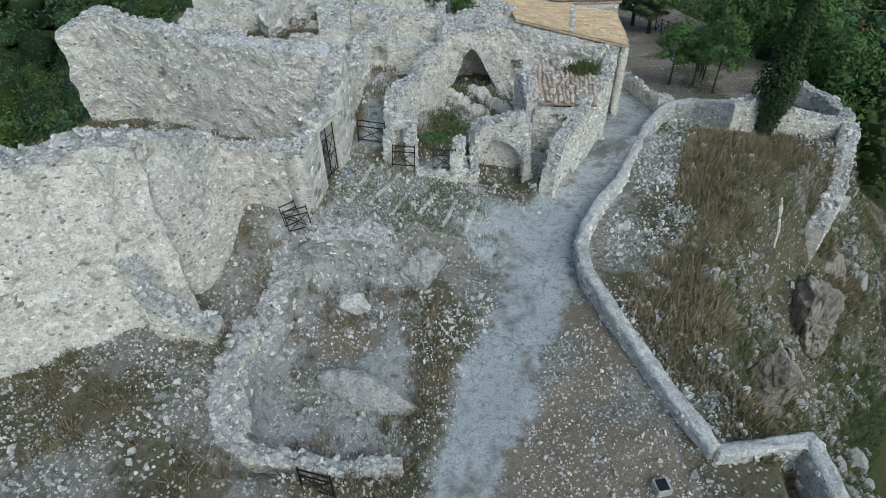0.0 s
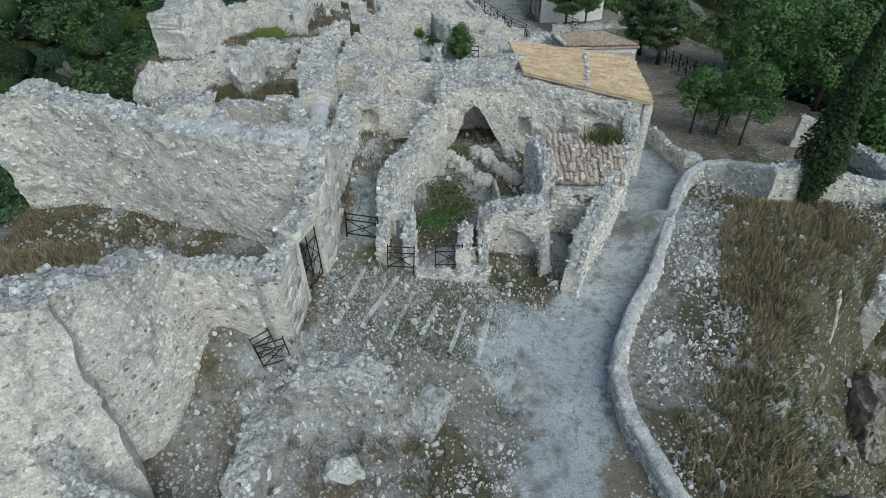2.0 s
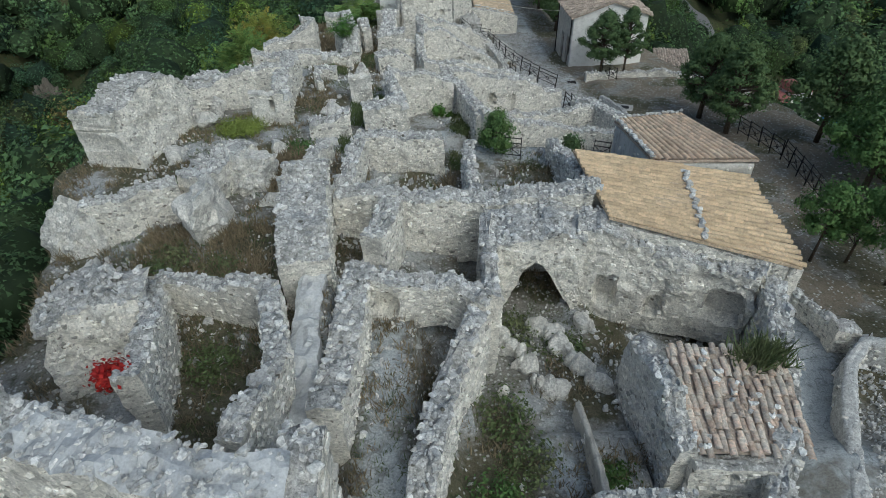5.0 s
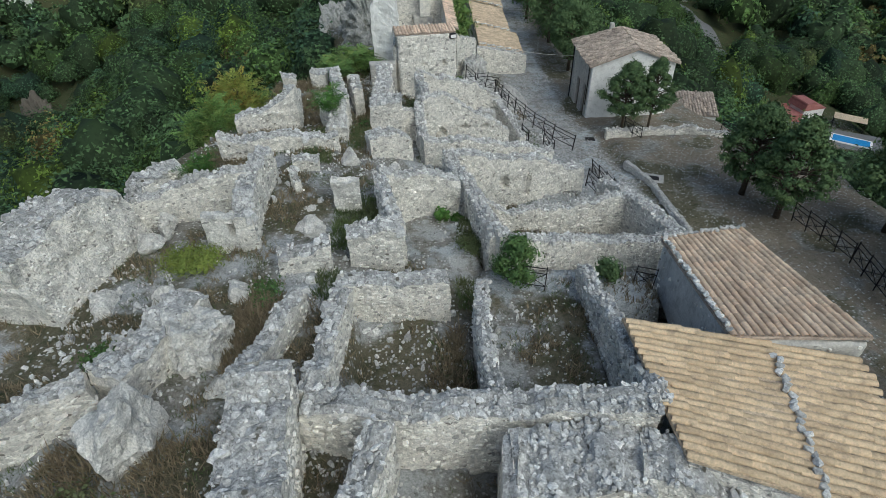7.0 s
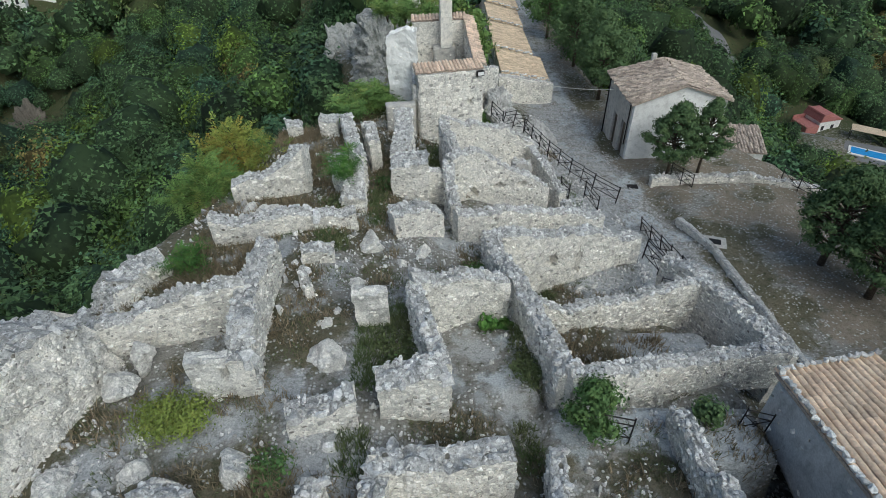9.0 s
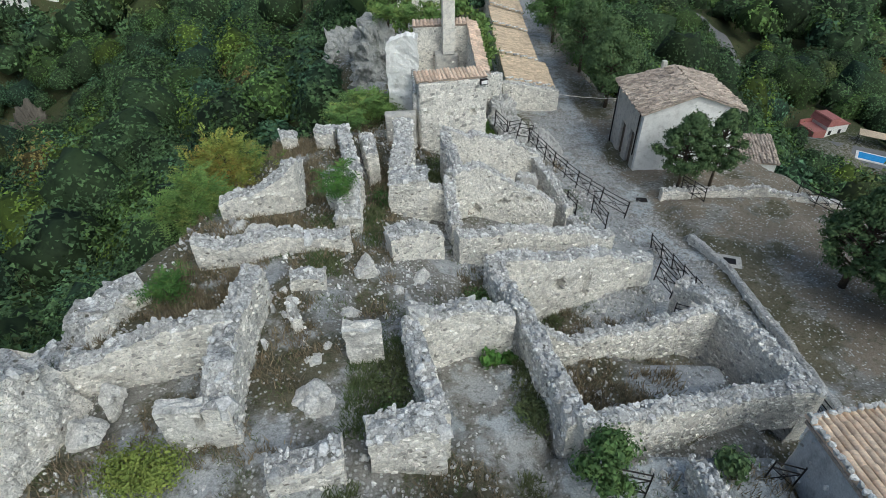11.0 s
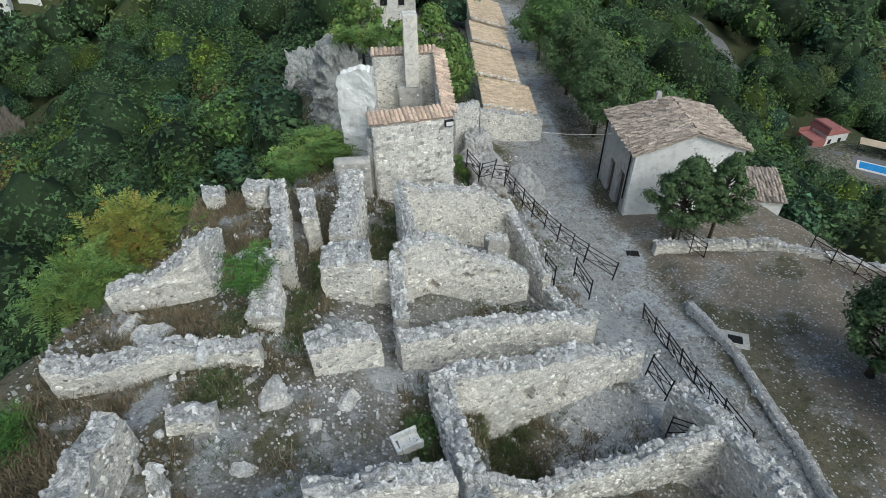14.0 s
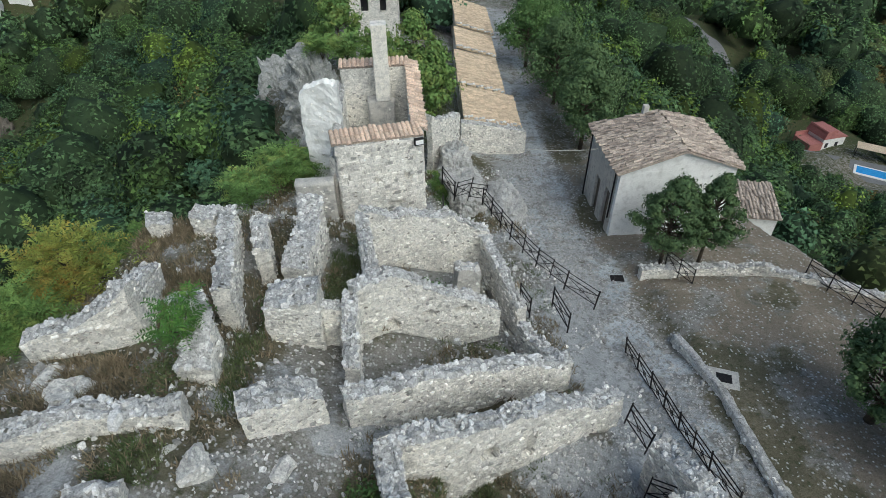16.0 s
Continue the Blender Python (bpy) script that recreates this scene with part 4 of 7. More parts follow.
def leaf_tris(centres, outs, size, rng):
    """Leaf sprays of distant crowns, one triangle each."""
    n = len(centres)
    nrm = outs + rng.normal(0, 0.36, (n, 3)) + [0, 0, 0.15]
    nrm /= np.linalg.norm(nrm, axis=1)[:, None] + 1e-9
    a = np.cross(nrm, rng.normal(0, 1, (n, 3)))
    a /= np.linalg.norm(a, axis=1)[:, None] + 1e-9
    s = size * rng.uniform(0.55, 1.4, (n, 1))
    b = np.cross(nrm, a) * s * rng.uniform(0.45, 0.8, (n, 1))
    v = np.stack([centres + a * s, centres - a * s * 0.5 + b, centres - a * s * 0.5 - b], 1).reshape(-1, 3)
    return v, np.arange(n * 3).reshape(-1, 3)


def woodland(name, label, xs, ys, radius, mat, seed, leaves=110, leaf=0.2, rise=1.0):
    """Woods seen from above: a lumpy crown and a fringe of leaf sprays for every tree, all in one mesh, each tree with its own tint."""
    rng = np.random.default_rng(seed)
    n = len(xs)
    r = radius * rng.lognormal(0, 0.3, n).clip(0.5, 1.55)
    tall = rng.uniform(0.85, 1.5, n)
    mid = np.stack([xs, ys, ground_z(xs, ys, False) + r * rng.uniform(0.5, 1.5, n) * rise], -1)
    scale = np.stack([r * rng.uniform(0.85, 1.15, n), r * rng.uniform(0.85, 1.15, n), r * tall], -1)
    k = rng.random(n)[:, None]
    hue = np.where(k < 0.62, (0.95, 1.0, 1.0), np.where(k < 0.78, (1.2, 1.25, 0.85), np.where(k < 0.9, (0.8, 0.95, 1.25), np.where(k < 0.955, (1.9, 1.75, 0.7), np.where(k < 0.985, (1.25, 1.0, 0.85), (1.9, 0.95, 0.75))))))
    hue = hue * rng.uniform(0.55, 1.25, (n, 1))

    def lumps(w, size):
        g = 2.1 / size
        return 1 + 0.42 * vnoise(w[..., 0] * g, w[..., 1] * g, w[..., 2] * g) + 0.28 * vnoise(w[..., 0] * g * 2.6, w[..., 1] * g * 2.6, w[..., 2] * g * 2.6)

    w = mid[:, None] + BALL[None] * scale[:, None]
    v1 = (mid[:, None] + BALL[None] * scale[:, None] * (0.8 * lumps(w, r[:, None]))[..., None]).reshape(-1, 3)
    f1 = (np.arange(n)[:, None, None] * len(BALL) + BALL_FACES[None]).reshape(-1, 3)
    d = rng.normal(0, 1, (n, leaves, 3))
    d[:, :, 2] = np.abs(d[:, :, 2]) * 1.1 - 0.35
    d /= np.linalg.norm(d, axis=2)[:, :, None]
    w = mid[:, None] + d * scale[:, None]
    c = mid[:, None] + d * scale[:, None] * (lumps(w, r[:, None]) * rng.uniform(0.86, 1.06, (n, leaves)))[..., None]
    v2, f2 = leaf_tris(c.reshape(-1, 3), d.reshape(-1, 3), leaf, rng)
    # Inner crowns are darkened: the shade between leaf sprays is put into their tint.
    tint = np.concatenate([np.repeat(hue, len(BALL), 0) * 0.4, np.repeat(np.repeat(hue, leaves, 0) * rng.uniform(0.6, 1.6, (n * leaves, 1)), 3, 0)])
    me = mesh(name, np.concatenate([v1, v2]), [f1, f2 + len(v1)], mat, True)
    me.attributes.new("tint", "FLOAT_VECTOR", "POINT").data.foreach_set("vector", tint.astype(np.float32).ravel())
    return tagged(new(name, me), label, "woods", kind="stuff")


# ---- the front of the site ----
ruined_wall("tall broken rubble wall of pale stone, its face spilling outwards", [(-12.6, 10.2, 6.2), (-10.0, 11.5, 6.5), (-7.75, 12.9, 6.2)], 1.1, 1.2, batter=1.5, rough=0.09, crumble=0.2, stone=(0.17, 0.115), holes=((-7.9, 11.2, 3.9, 0.3, 0.3, 0.3), (-10.5, 10.4, 3.6, 0.25, 0.25, 0.25)))
ruined_wall("broken return of a tall rubble wall above a pit", [(-8.5, 12.0, 6.2), (-7.6, 13.6, 5.8), (-7.25, 15.6, 4.75)], 1.1, 1.2, batter=0.7, rough=0.09, crumble=0.2, stone=(0.17, 0.115))
ruined_wall("low rubble buttress running out from a tall broken wall", [(-8.0, 11.2, 3.7), (-7.2, 10.4, 3.1), (-5.8, 10.2, 2.1)], 0.6, 0.8, rough=0.12)
ruined_wall("stepped rubble wall beside a rocky pit", [(-7.2, 15.5, 4.7), (-5.75, 15.65, 4.25), (-4.9, 15.15, 4.45), (-4.3, 14.95, 4.45)], 0.55, 1.2, stone=(0.3, 0.17))
ruined_wall("squared stone corner of a roofless house", [(-4.26, 14.65, 4.45), (-4.2, 15.4, 4.55), (-4.13, 16.1, 4.6)], 0.6, 1.4, rough=0.03, stone=(0.4, 0.24))
ruined_wall("masonry above a gated doorway", [(-4.12, 16.12, 4.85), (-3.68, 17.16, 4.95)], 0.6, 4.52, rough=0.03, coping=True, stone=(0.4, 0.24))
ruined_wall("high rubble wall beside a gated doorway", [(-3.68, 17.18, 4.95), (-3.5, 17.8, 5.3), (-3.5, 18.4, 5.65), (-3.48, 19.7, 5.7)], 0.6, 1.6, rough=0.03, stone=(0.4, 0.24))
ruined_wall("long plain house wall of pale plastered rubble", [(-3.6, 18.7, 6.0), (-4.7, 18.75, 6.15), (-6.5, 19.3, 6.15), (-7.9, 19.77, 6.0)], 0.85, 2.0, facing=0.5, rough=0.07, crumble=0.06, cap=CEMENT, holes=((-6.1, 18.6, 3.9, 0.25, 0.3, 0.3),))
ruined_wall("long broken house wall of pale plastered rubble", [(-7.9, 19.77, 6.05), (-10.3, 20.8, 6.3), (-12.2, 21.2, 6.7), (-13.5, 20.9, 6.1)], 0.85, 2.0, facing=0.5, rough=0.08, holes=((-10.0, 19.9, 4.4, 0.5, 1.1, 0.3), (-8.2, 19.0, 4.6, 0.2, 0.2, 0.2)))
ruined_wall("low kerb of stones round a sunken rock floor", [(-4.9, 7.2, 1.6), (-2.8, 6.8, 1.35), (-1.0, 6.9, 1.15)], 0.4, 0.3, rough=0.1)
ruined_wall("low stone edge beside a sunken rock floor", [(-4.9, 7.2, 1.6), (-5.3, 8.8, 1.9), (-5.0, 10.4, 2.2)], 0.6, 0.3, rough=0.12)
ruined_wall("broken bedrock face below a gravel terrace, topped with rubble", [(-4.25, 13.9, 2.1), (-3.5, 13.55, 2.65), (-2.3, 13.4, 2.7), (-1.5, 13.4, 2.3)], 1.0, 0.4, rough=0.16, crumble=0.16, facing=0.35, mat=BEDROCK, cap=CAP, name="rock_face")
ruined_wall("bedrock ridge beside a sunken floor", [(-4.3, 13.3, 2.0), (-4.55, 11.8, 1.9), (-4.75, 10.2, 1.75), (-5.15, 8.9, 1.75), (-5.0, 7.6, 1.55)], 0.75, 0.2, rough=0.2, crumble=0.2, facing=0.15, mat=BEDROCK, cap=CAP, name="rock_face")
rock_mass("grey bedrock slab between two sunken floors", -2.0, 8.9, 0.2, 1.45, 1.1, 0.35, seed=4, mat=BEDROCK, turn=-22)
rock_mass("weathered bedrock shelf beside the lane", -0.6, 13.2, 0.4, 1.85, 0.6, 0.7, seed=5, mat=BEDROCK)
rock_mass("upright bedrock fin beside a gravel terrace", -0.95, 13.9, 0.6, 2.1, 0.22, 0.5, seed=6, mat=BEDROCK)

# ---- rooms behind the front ----
ruined_wall("broken corridor wall of pale rubble", [(-3.55, 20.9, 4.6), (-3.45, 22.3, 4.1), (-3.3, 23.3, 4.25), (-3.2, 25.4, 4.35)], 0.65, 2.4)
ruined_wall("corridor wall of grey rubble", [(-1.75, 18.95, 3.55), (-1.7, 20.0, 4.0), (-1.1, 22.2, 3.6), (-0.3, 23.9, 4.0)], 0.5, 1.2, rough=0.06)
ruined_wall("cross wall over a small arched recess", [(-3.2, 24.9, 4.1), (-2.1, 24.7, 4.25), (-1.0, 24.8, 4.15), (0.0, 24.1, 4.0)], 0.5, 2.7, holes=((-2.6, 24.4, 3.5, 0.6, 0.8, 0.4),))
ruined_wall("thin wall stub beside a cave mouth", [(0.05, 24.1, 4.0), (0.2, 26.5, 3.75)], 0.35, 0.9)
ruined_wall("slender doorway pier of rubble", [(-1.82, 17.5, 3.1), (-1.8, 18.95, 3.5)], 0.3, 2.0)
ruined_wall("doorway pier of grey rubble", [(-1.0, 17.5, 2.8), (-1.05, 18.3, 3.1), (-1.1, 19.15, 3.35)], 0.35, 1.6)
ruined_wall("short masonry bridge over a doorway", [(-1.8, 19.0, 3.45), (-1.05, 19.15, 3.4)], 0.4, 3.0)
ruined_wall("low broken house front", [(-0.9, 17.5, 2.5), (-0.2, 17.6, 2.0), (0.9, 17.8, 1.9), (1.3, 17.9, 1.9)], 0.35, 1.2, rough=0.1)
ruined_wall("broken pier of rubble", [(0.55, 17.9, 2.4), (0.7, 19.2, 2.5)], 0.4, 1.2)
ruined_wall("rubble house front over an arched hearth", [(1.2, 19.35, 2.9), (1.9, 19.45, 3.25), (3.25, 19.15, 3.2)], 0.75, [(0, 1.0), (0.12, 1.9), (0.3, 2.3), (0.5, 2.42), (0.7, 2.3), (0.88, 1.9), (1, 1.0)])
ruined_wall("side of an arched hearth", [(1.2, 18.2, 1.9), (1.25, 19.4, 2.6)], 0.3, 0.9)
ruined_wall("side of an arched hearth", [(3.15, 18.2, 1.8), (3.2, 18.8, 2.3), (3.22, 19.2, 2.9)], 0.28, 0.9)
ruined_wall("back of an arched hearth", [(1.2, 19.65, 2.6), (3.2, 19.4, 2.6)], 0.35, 0.9, coping=False, facing=0.4)
ruined_wall("thin low plastered partition", [(1.95, 19.9, 2.5), (1.98, 22.6, 1.95)], 0.14, 1.2, rough=0.03, crumble=0.05, facing=0.15, coping=False, mat=PLASTER)
ruined_wall("side wall of a small tiled hut", [(3.5, 20.35, 3.15), (3.5, 21.4, 3.75), (3.4, 23.4, 3.25)], 0.42, 0.9)
ruined_wall("front wall of a small tiled hut", [(3.6, 20.3, 3.05), (5.2, 20.15, 3.05)], 0.35, 1.0, crumble=0.03, coping=False, holes=((4.25, 19.9, 2.65, 0.4, 0.26, 0.28), (4.75, 19.9, 2.6, 0.26, 0.2, 0.25)))
ruined_wall("rubble wall along the lane", [(3.75, 17.3, 2.25), (4.35, 18.4, 3.0), (5.4, 20.2, 3.15), (6.9, 23.0, 3.15), (7.65, 25.2, 3.2)], 0.5, -0.2)
ruined_wall("end of a vaulted terrace beside a cave mouth", [(0.0, 27.2, 3.7), (0.3, 27.15, 3.75)], 1.4, 0.6, coping=False)
ruined_wall("rough masonry over a cave mouth", [(0.2, 27.2, 3.8), (2.9, 27.2, 4.0)], 1.6, [(0, 0.8), (0.18, 1.4), (0.36, 2.6), (0.5, 3.15), (0.66, 2.5), (0.84, 1.5), (1, 0.8)], rough=0.13)
ruined_wall("terrace wall of rubble and bedrock", [(2.8, 27.2, 4.0), (4.0, 26.9, 3.6), (6.4, 26.2, 3.3), (7.5, 25.5, 3.3)], 1.2, 0.5, rough=0.14, facing=0.45, holes=((3.6, 26.2, 1.9, 0.7, 1.1, 0.4), (6.55, 25.4, 2.0, 0.95, 1.1, 0.5), (4.9, 25.8, 1.5, 0.5, 0.9, 0.35)))
ruined_wall("low wall head under the edge of a tan tile roof", [(3.65, 27.05, 4.0), (8.1, 25.6, 3.34)], 0.4, 2.6, rough=0.05, crumble=0.02, coping=False)
ruined_wall("back of a shallow cave", [(0.2, 28.6, 3.6), (2.8, 28.6, 3.6)], 0.5, 0.5, facing=0.1, mat=ROCK, coping=False)
ruined_wall("broad vaulted masonry ridge paved with small stones", [(-4.5, 25.2, 4.5), (-4.75, 27.0, 4.95), (-4.85, 29.0, 4.9)], 1.25, 2.4)
ruined_wall("room wall of grey rubble", [(-7.1, 21.3, 5.1), (-7.6, 23.4, 4.5), (-8.35, 25.5, 3.9)], 0.45, 2.0)
ruined_wall("room wall of grey rubble", [(-4.7, 19.6, 5.7), (-4.5, 21.8, 4.9), (-5.2, 24.4, 4.5)], 0.45, 2.0)
ruined_wall("room wall of pale plastered rubble", [(-8.35, 25.5, 3.95), (-6.0, 24.75, 4.45), (-5.1, 24.4, 4.5)], 0.45, 2.0, facing=0.6)
ruined_wall("smooth plastered rock slope beside a corridor", [(-4.15, 19.9, 3.9), (-4.2, 22.0, 3.9), (-4.35, 24.6, 4.0), (-4.3, 25.6, 4.1)], 0.62, 2.0, rough=0.09, crumble=0.08, facing=0.05, coping=False, mat=CEMENT, name="rock_face")
ruined_wall("rubble wall across the ridge", [(-2.9, 26.2, 4.45), (-2.4, 27.9, 4.45)], 0.6, 2.4)
ruined_wall("long rubble wall across the ridge", [(-4.1, 28.7, 4.1), (-2.3, 28.4, 4.3), (-0.1, 28.6, 4.0), (1.6, 28.5, 4.0), (3.4, 28.2, 4.3)], 0.7, 1.6)
ruined_wall("crumbling rubble crag on the ridge edge", [(-10.29, 23.8, 4.4), (-9.18, 24.3, 4.9), (-8.11, 24.64, 4.7)], 1.3, 2.2, batter=0.9, rough=0.22, crumble=0.25, stone=(0.16, 0.12))
rock_mass("crumbling rubble crag on the ridge edge", -10.6, 25.4, 1.5, 4.1, 1.0, 1.3, seed=9, lumps=0.5)
rock_mass("pale overhanging crag on the ridge edge", -11.6, 28.5, 0.5, 4.6, 1.0, 0.8, seed=10, lumps=0.5)
ruined_wall("pale broken wall on the ridge edge", [(-11.2, 28.3, 4.5), (-10.3, 28.5, 4.5), (-8.9, 29.4, 4.45)], 0.5, 2.2)
rock_mass("upright crag of pale rubble", -7.9, 28.4, 2.4, 4.85, 0.55, 0.9, seed=11, lumps=0.5)
rock_mass("upright crag of pale rubble", -7.4, 31.2, 2.4, 4.4, 0.8, 0.9, seed=12, lumps=0.5)
ruined_wall("broad broken wall of pale rubble", [(-7.7, 32.7, 3.8), (-8.2, 30.8, 4.0), (-8.6, 29.5, 4.4)], 1.0, 2.4, rough=0.12)
ruined_wall("narrow rubble wall with grass beside it", [(-4.85, 32.6, 3.7), (-5.3, 31.0, 3.8), (-5.75, 29.4, 4.0)], 0.45, 2.4)

for _k in range(30):
    _u, _w = (_k * 0.618) % 1.0, (_k * 0.755) % 1.0
    _x, _y, _r = 0.3 + 2.8 * _u, 23.3 + 2.6 * _w, 0.14 + 0.16 * ((_k * 5) % 7) / 6
    _z = float(ground_z(_x, _y))
    rock_mass("grey block fallen in front of a cave mouth", _x, _y, _z - 0.25, _z + 0.25 + _r, _r, _r * 0.8, name="fallen_block", seed=300 + _k, turn=_k * 41)

# ---- middle rooms ----
ruined_wall("room wall of grey rubble", [(-3.6, 33.0, 3.8), (-3.85, 31.0, 3.9), (-4.0, 28.9, 4.1)], 0.5, 1.8)
ruined_wall("pale room wall with a broken top", [(-3.7, 32.9, 3.8), (-2.2, 33.0, 3.6), (-0.75, 33.3, 3.35)], 0.6, 1.7)
ruined_wall("thin room wall of grey rubble", [(0.3, 33.5, 3.0), (0.05, 32.0, 3.3), (0.15, 28.9, 3.6)], 0.35, 1.6)
ruined_wall("room wall below a tiled roof", [(3.7, 34.9, 2.2), (3.6, 32.5, 2.9), (3.6, 30.6, 3.6), (3.45, 28.2, 4.2)], 0.4, 1.2)
ruined_wall("low broken block of rubble wall", [(-5.7, 34.3, 3.65), (-4.2, 34.6, 3.9)], 0.6, 2.4)
ruined_wall("block of rubble wall with a grey top", [(-3.7, 34.95, 3.9), (-2.1, 35.15, 3.95)], 0.75, 1.8)
ruined_wall("long pale rubble wall with a crumbling face", [(-7.15, 40.2, 3.8), (-7.1, 37.6, 4.4), (-6.75, 35.2, 4.3)], 0.55, 2.2, rough=0.1)
ruined_wall("rubble wall beside fallen boulders", [(-10.7, 36.9, 3.9), (-9.0, 37.4, 4.3), (-7.2, 37.9, 4.4)], 0.45, 2.6)
ruined_wall("pale wall stump with a hole through it", [(-7.95, 35.3, 4.5), (-7.05, 35.45, 4.4)], 0.4, 2.9, facing=0.4, mat=ROCK, cap=ROCK, coping=False, holes=((-6.95, 35.1, 3.9, 0.45, 0.6, 0.42),))
ruined_wall("big crumbling mass of pale rubble on the ridge edge", [(-12.5, 32.4, 5.1), (-12.0, 34.6, 5.4), (-11.4, 36.9, 4.4)], 1.4, 1.6, batter=1.0, rough=0.13, crumble=0.3, stone=(0.13, 0.1))
ruined_wall("crumbling pale crag on the ridge edge", [(-12.2, 37.6, 2.5), (-11.5, 39.0, 3.1), (-10.9, 40.2, 3.6), (-10.5, 40.6, 3.3)], 0.9, 0.8, batter=0.6, rough=0.24, crumble=0.3, stone=(0.14, 0.11))
ruined_wall("long wall of pale rubble", [(-9.4, 42.0, 3.35), (-7.9, 42.2, 3.35), (-6.9, 42.7, 3.2), (-4.8, 43.0, 2.85)], 0.55, 1.2)
ruined_wall("short block of rubble wall", [(-6.35, 40.7, 3.3), (-5.35, 40.8, 3.2)], 0.5, 2.0)
ruined_wall("upright splinter of rubble wall", [(-6.0, 39.2, 3.5), (-5.8, 38.7, 3.3)], 0.25, 2.2)
ruined_wall("white plastered wall stump", [(-4.4, 37.9, 3.8), (-3.55, 38.0, 3.85)], 0.4, 2.0, facing=0.15, mat=ROCK, cap=ROCK, rough=0.09, coping=False)
rock_mass("pale boulder", -5.2, 36.5, 2.3, 3.35, 0.42, 0.5, name="boulder", seed=17)
rock_mass("pale boulder", -4.2, 41.6, 1.9, 2.9, 0.35, 0.4, name="boulder", seed=18)
rock_mass("pale boulder among rubble", -9.6, 36.3, 2.9, 3.8, 0.35, 0.3, name="boulder", seed=19)
rock_mass("pale boulder among rubble", -9.9, 35.5, 2.9, 3.6, 0.4, 0.3, name="boulder", seed=20)
ruined_wall("narrow wall of grey rubble", [(-2.15, 35.2, 3.8), (-2.5, 36.6, 3.9), (-2.85, 38.1, 4.0)], 0.4, 1.6)
ruined_wall("room wall of rubble and old plaster", [(-2.85, 38.3, 3.95), (-1.5, 38.75, 3.6), (-0.1, 39.15, 3.2)], 0.5, 1.2, facing=0.7)
ruined_wall("long wall of grey rubble", [(0.95, 35.4, 3.2), (0.65, 37.2, 2.9), (0.35, 39.3, 2.6), (-0.25, 42.1, 2.4)], 0.5, 0.6)
ruined_wall("sloping wall of grey rubble", [(0.9, 35.4, 3.15), (3.5, 36.45, 2.1), (6.8, 37.6, 1.05), (8.4, 37.6, 0.9)], 0.5, -0.6)
ruined_wall("wall of grey rubble beside the lane", [(8.45, 37.4, 0.95), (7.95, 39.8, 0.75), (7.4, 41.7, 0.65), (6.9, 43.2, 0.1)], 0.55, -2.6)
ruined_wall("low rubble wall between two yards", [(0.6, 39.5, 1.8), (2.0, 39.8, 0.8), (3.39, 40.32, 0.5), (6.15, 41.18, 0.3), (7.5, 41.33, 0.25)], 0.4, -2.4)
ruined_wall("room wall of plastered rubble with holes", [(-0.3, 42.15, 2.35), (1.0, 42.6, 1.95), (3.8, 43.9, 0.8), (6.4, 45.1, -0.55)], 0.55, -1.8, facing=0.6, holes=((2.4, 42.6, 0.2, 0.5, 0.7, 0.35), (1.0, 42.0, -0.3, 0.5, 0.6, 0.3), (3.5, 43.2, -0.4, 0.4, 1.1, 0.2)))
ruined_wall("broken rubble wall behind a room", [(-1.3, 43.55, 2.1), (0.5, 44.4, 1.6), (2.1, 45.2, 1.0), (5.1, 46.2, -0.1)], 0.5, -1.4)
ruined_wall("block of pale rubble wall", [(-3.6, 42.9, 2.85), (-2.8, 43.2, 2.7), (-1.9, 43.7, 2.2)], 0.75, 1.0)

# ---- far rooms ----
ruined_wall("house wall with small square holes", [(-1.35, 47.1, 2.45), (-0.3, 47.7, 2.3), (1.5, 48.15, 1.2), (3.2, 48.65, -0.1)], 0.5, -1.4, facing=0.7, holes=((-0.1, 47.1, 0.4, 0.5, 0.45, 0.3), (0.9, 47.4, 0.5, 0.5, 0.35, 0.3), (2.0, 47.7, 0.35, 0.3, 0.35, 0.3), (0.4, 47.2, 1.3, 0.2, 0.2, 0.2)))
ruined_wall("house side wall of rubble", [(-1.4, 47.0, 2.4), (-1.35, 46.0, 2.1), (-1.25, 44.7, 1.8)], 0.4, -0.6)
ruined_wall("plastered stump of wall in a yard", [(1.9, 50.4, 0.1), (2.75, 50.6, 0.0)], 0.5, -1.8, facing=0.2, mat=PLASTER)
ruined_wall("house wall of pale rubble", [(-1.35, 51.6, 1.9), (0.5, 52.4, 1.2), (1.9, 53.1, 0.5), (3.4, 53.4, -0.5)], 0.5, -2.4, facing=0.7)
ruined_wall("house side wall of rubble", [(-1.4, 51.6, 1.9), (-1.15, 50.2, 1.75), (-0.9, 48.6, 1.6)], 0.4, -1.4)
ruined_wall("yard wall beside the lane", [(3.25, 53.2, -0.45), (3.85, 50.6, -0.8), (4.3, 49.4, -1.0)], 0.4, -3.2)
ruined_wall("yard wall beside the lane", [(4.1, 48.6, -1.0), (4.9, 46.5, -0.4)], 0.4, -3.0)
ruined_wall("tall block of pale rubble", [(-3.25, 52.4, 2.0), (-3.2, 50.8, 1.9), (-3.4, 49.0, 1.6)], 0.85, -0.6)
ruined_wall("square block of pale rubble", [(-3.7, 46.75, 2.4), (-2.2, 46.75, 2.75)], 1.1, -0.2)
ruined_wall("low link of rubble wall", [(-2.3, 46.7, 2.0), (-1.4, 46.8, 1.95)], 0.4, -0.2)
ruined_wall("tall narrow wall of pale rubble", [(-5.95, 51.6, 2.35), (-5.4, 49.0, 2.5), (-4.95, 46.8, 2.75)], 0.5, -0.4)
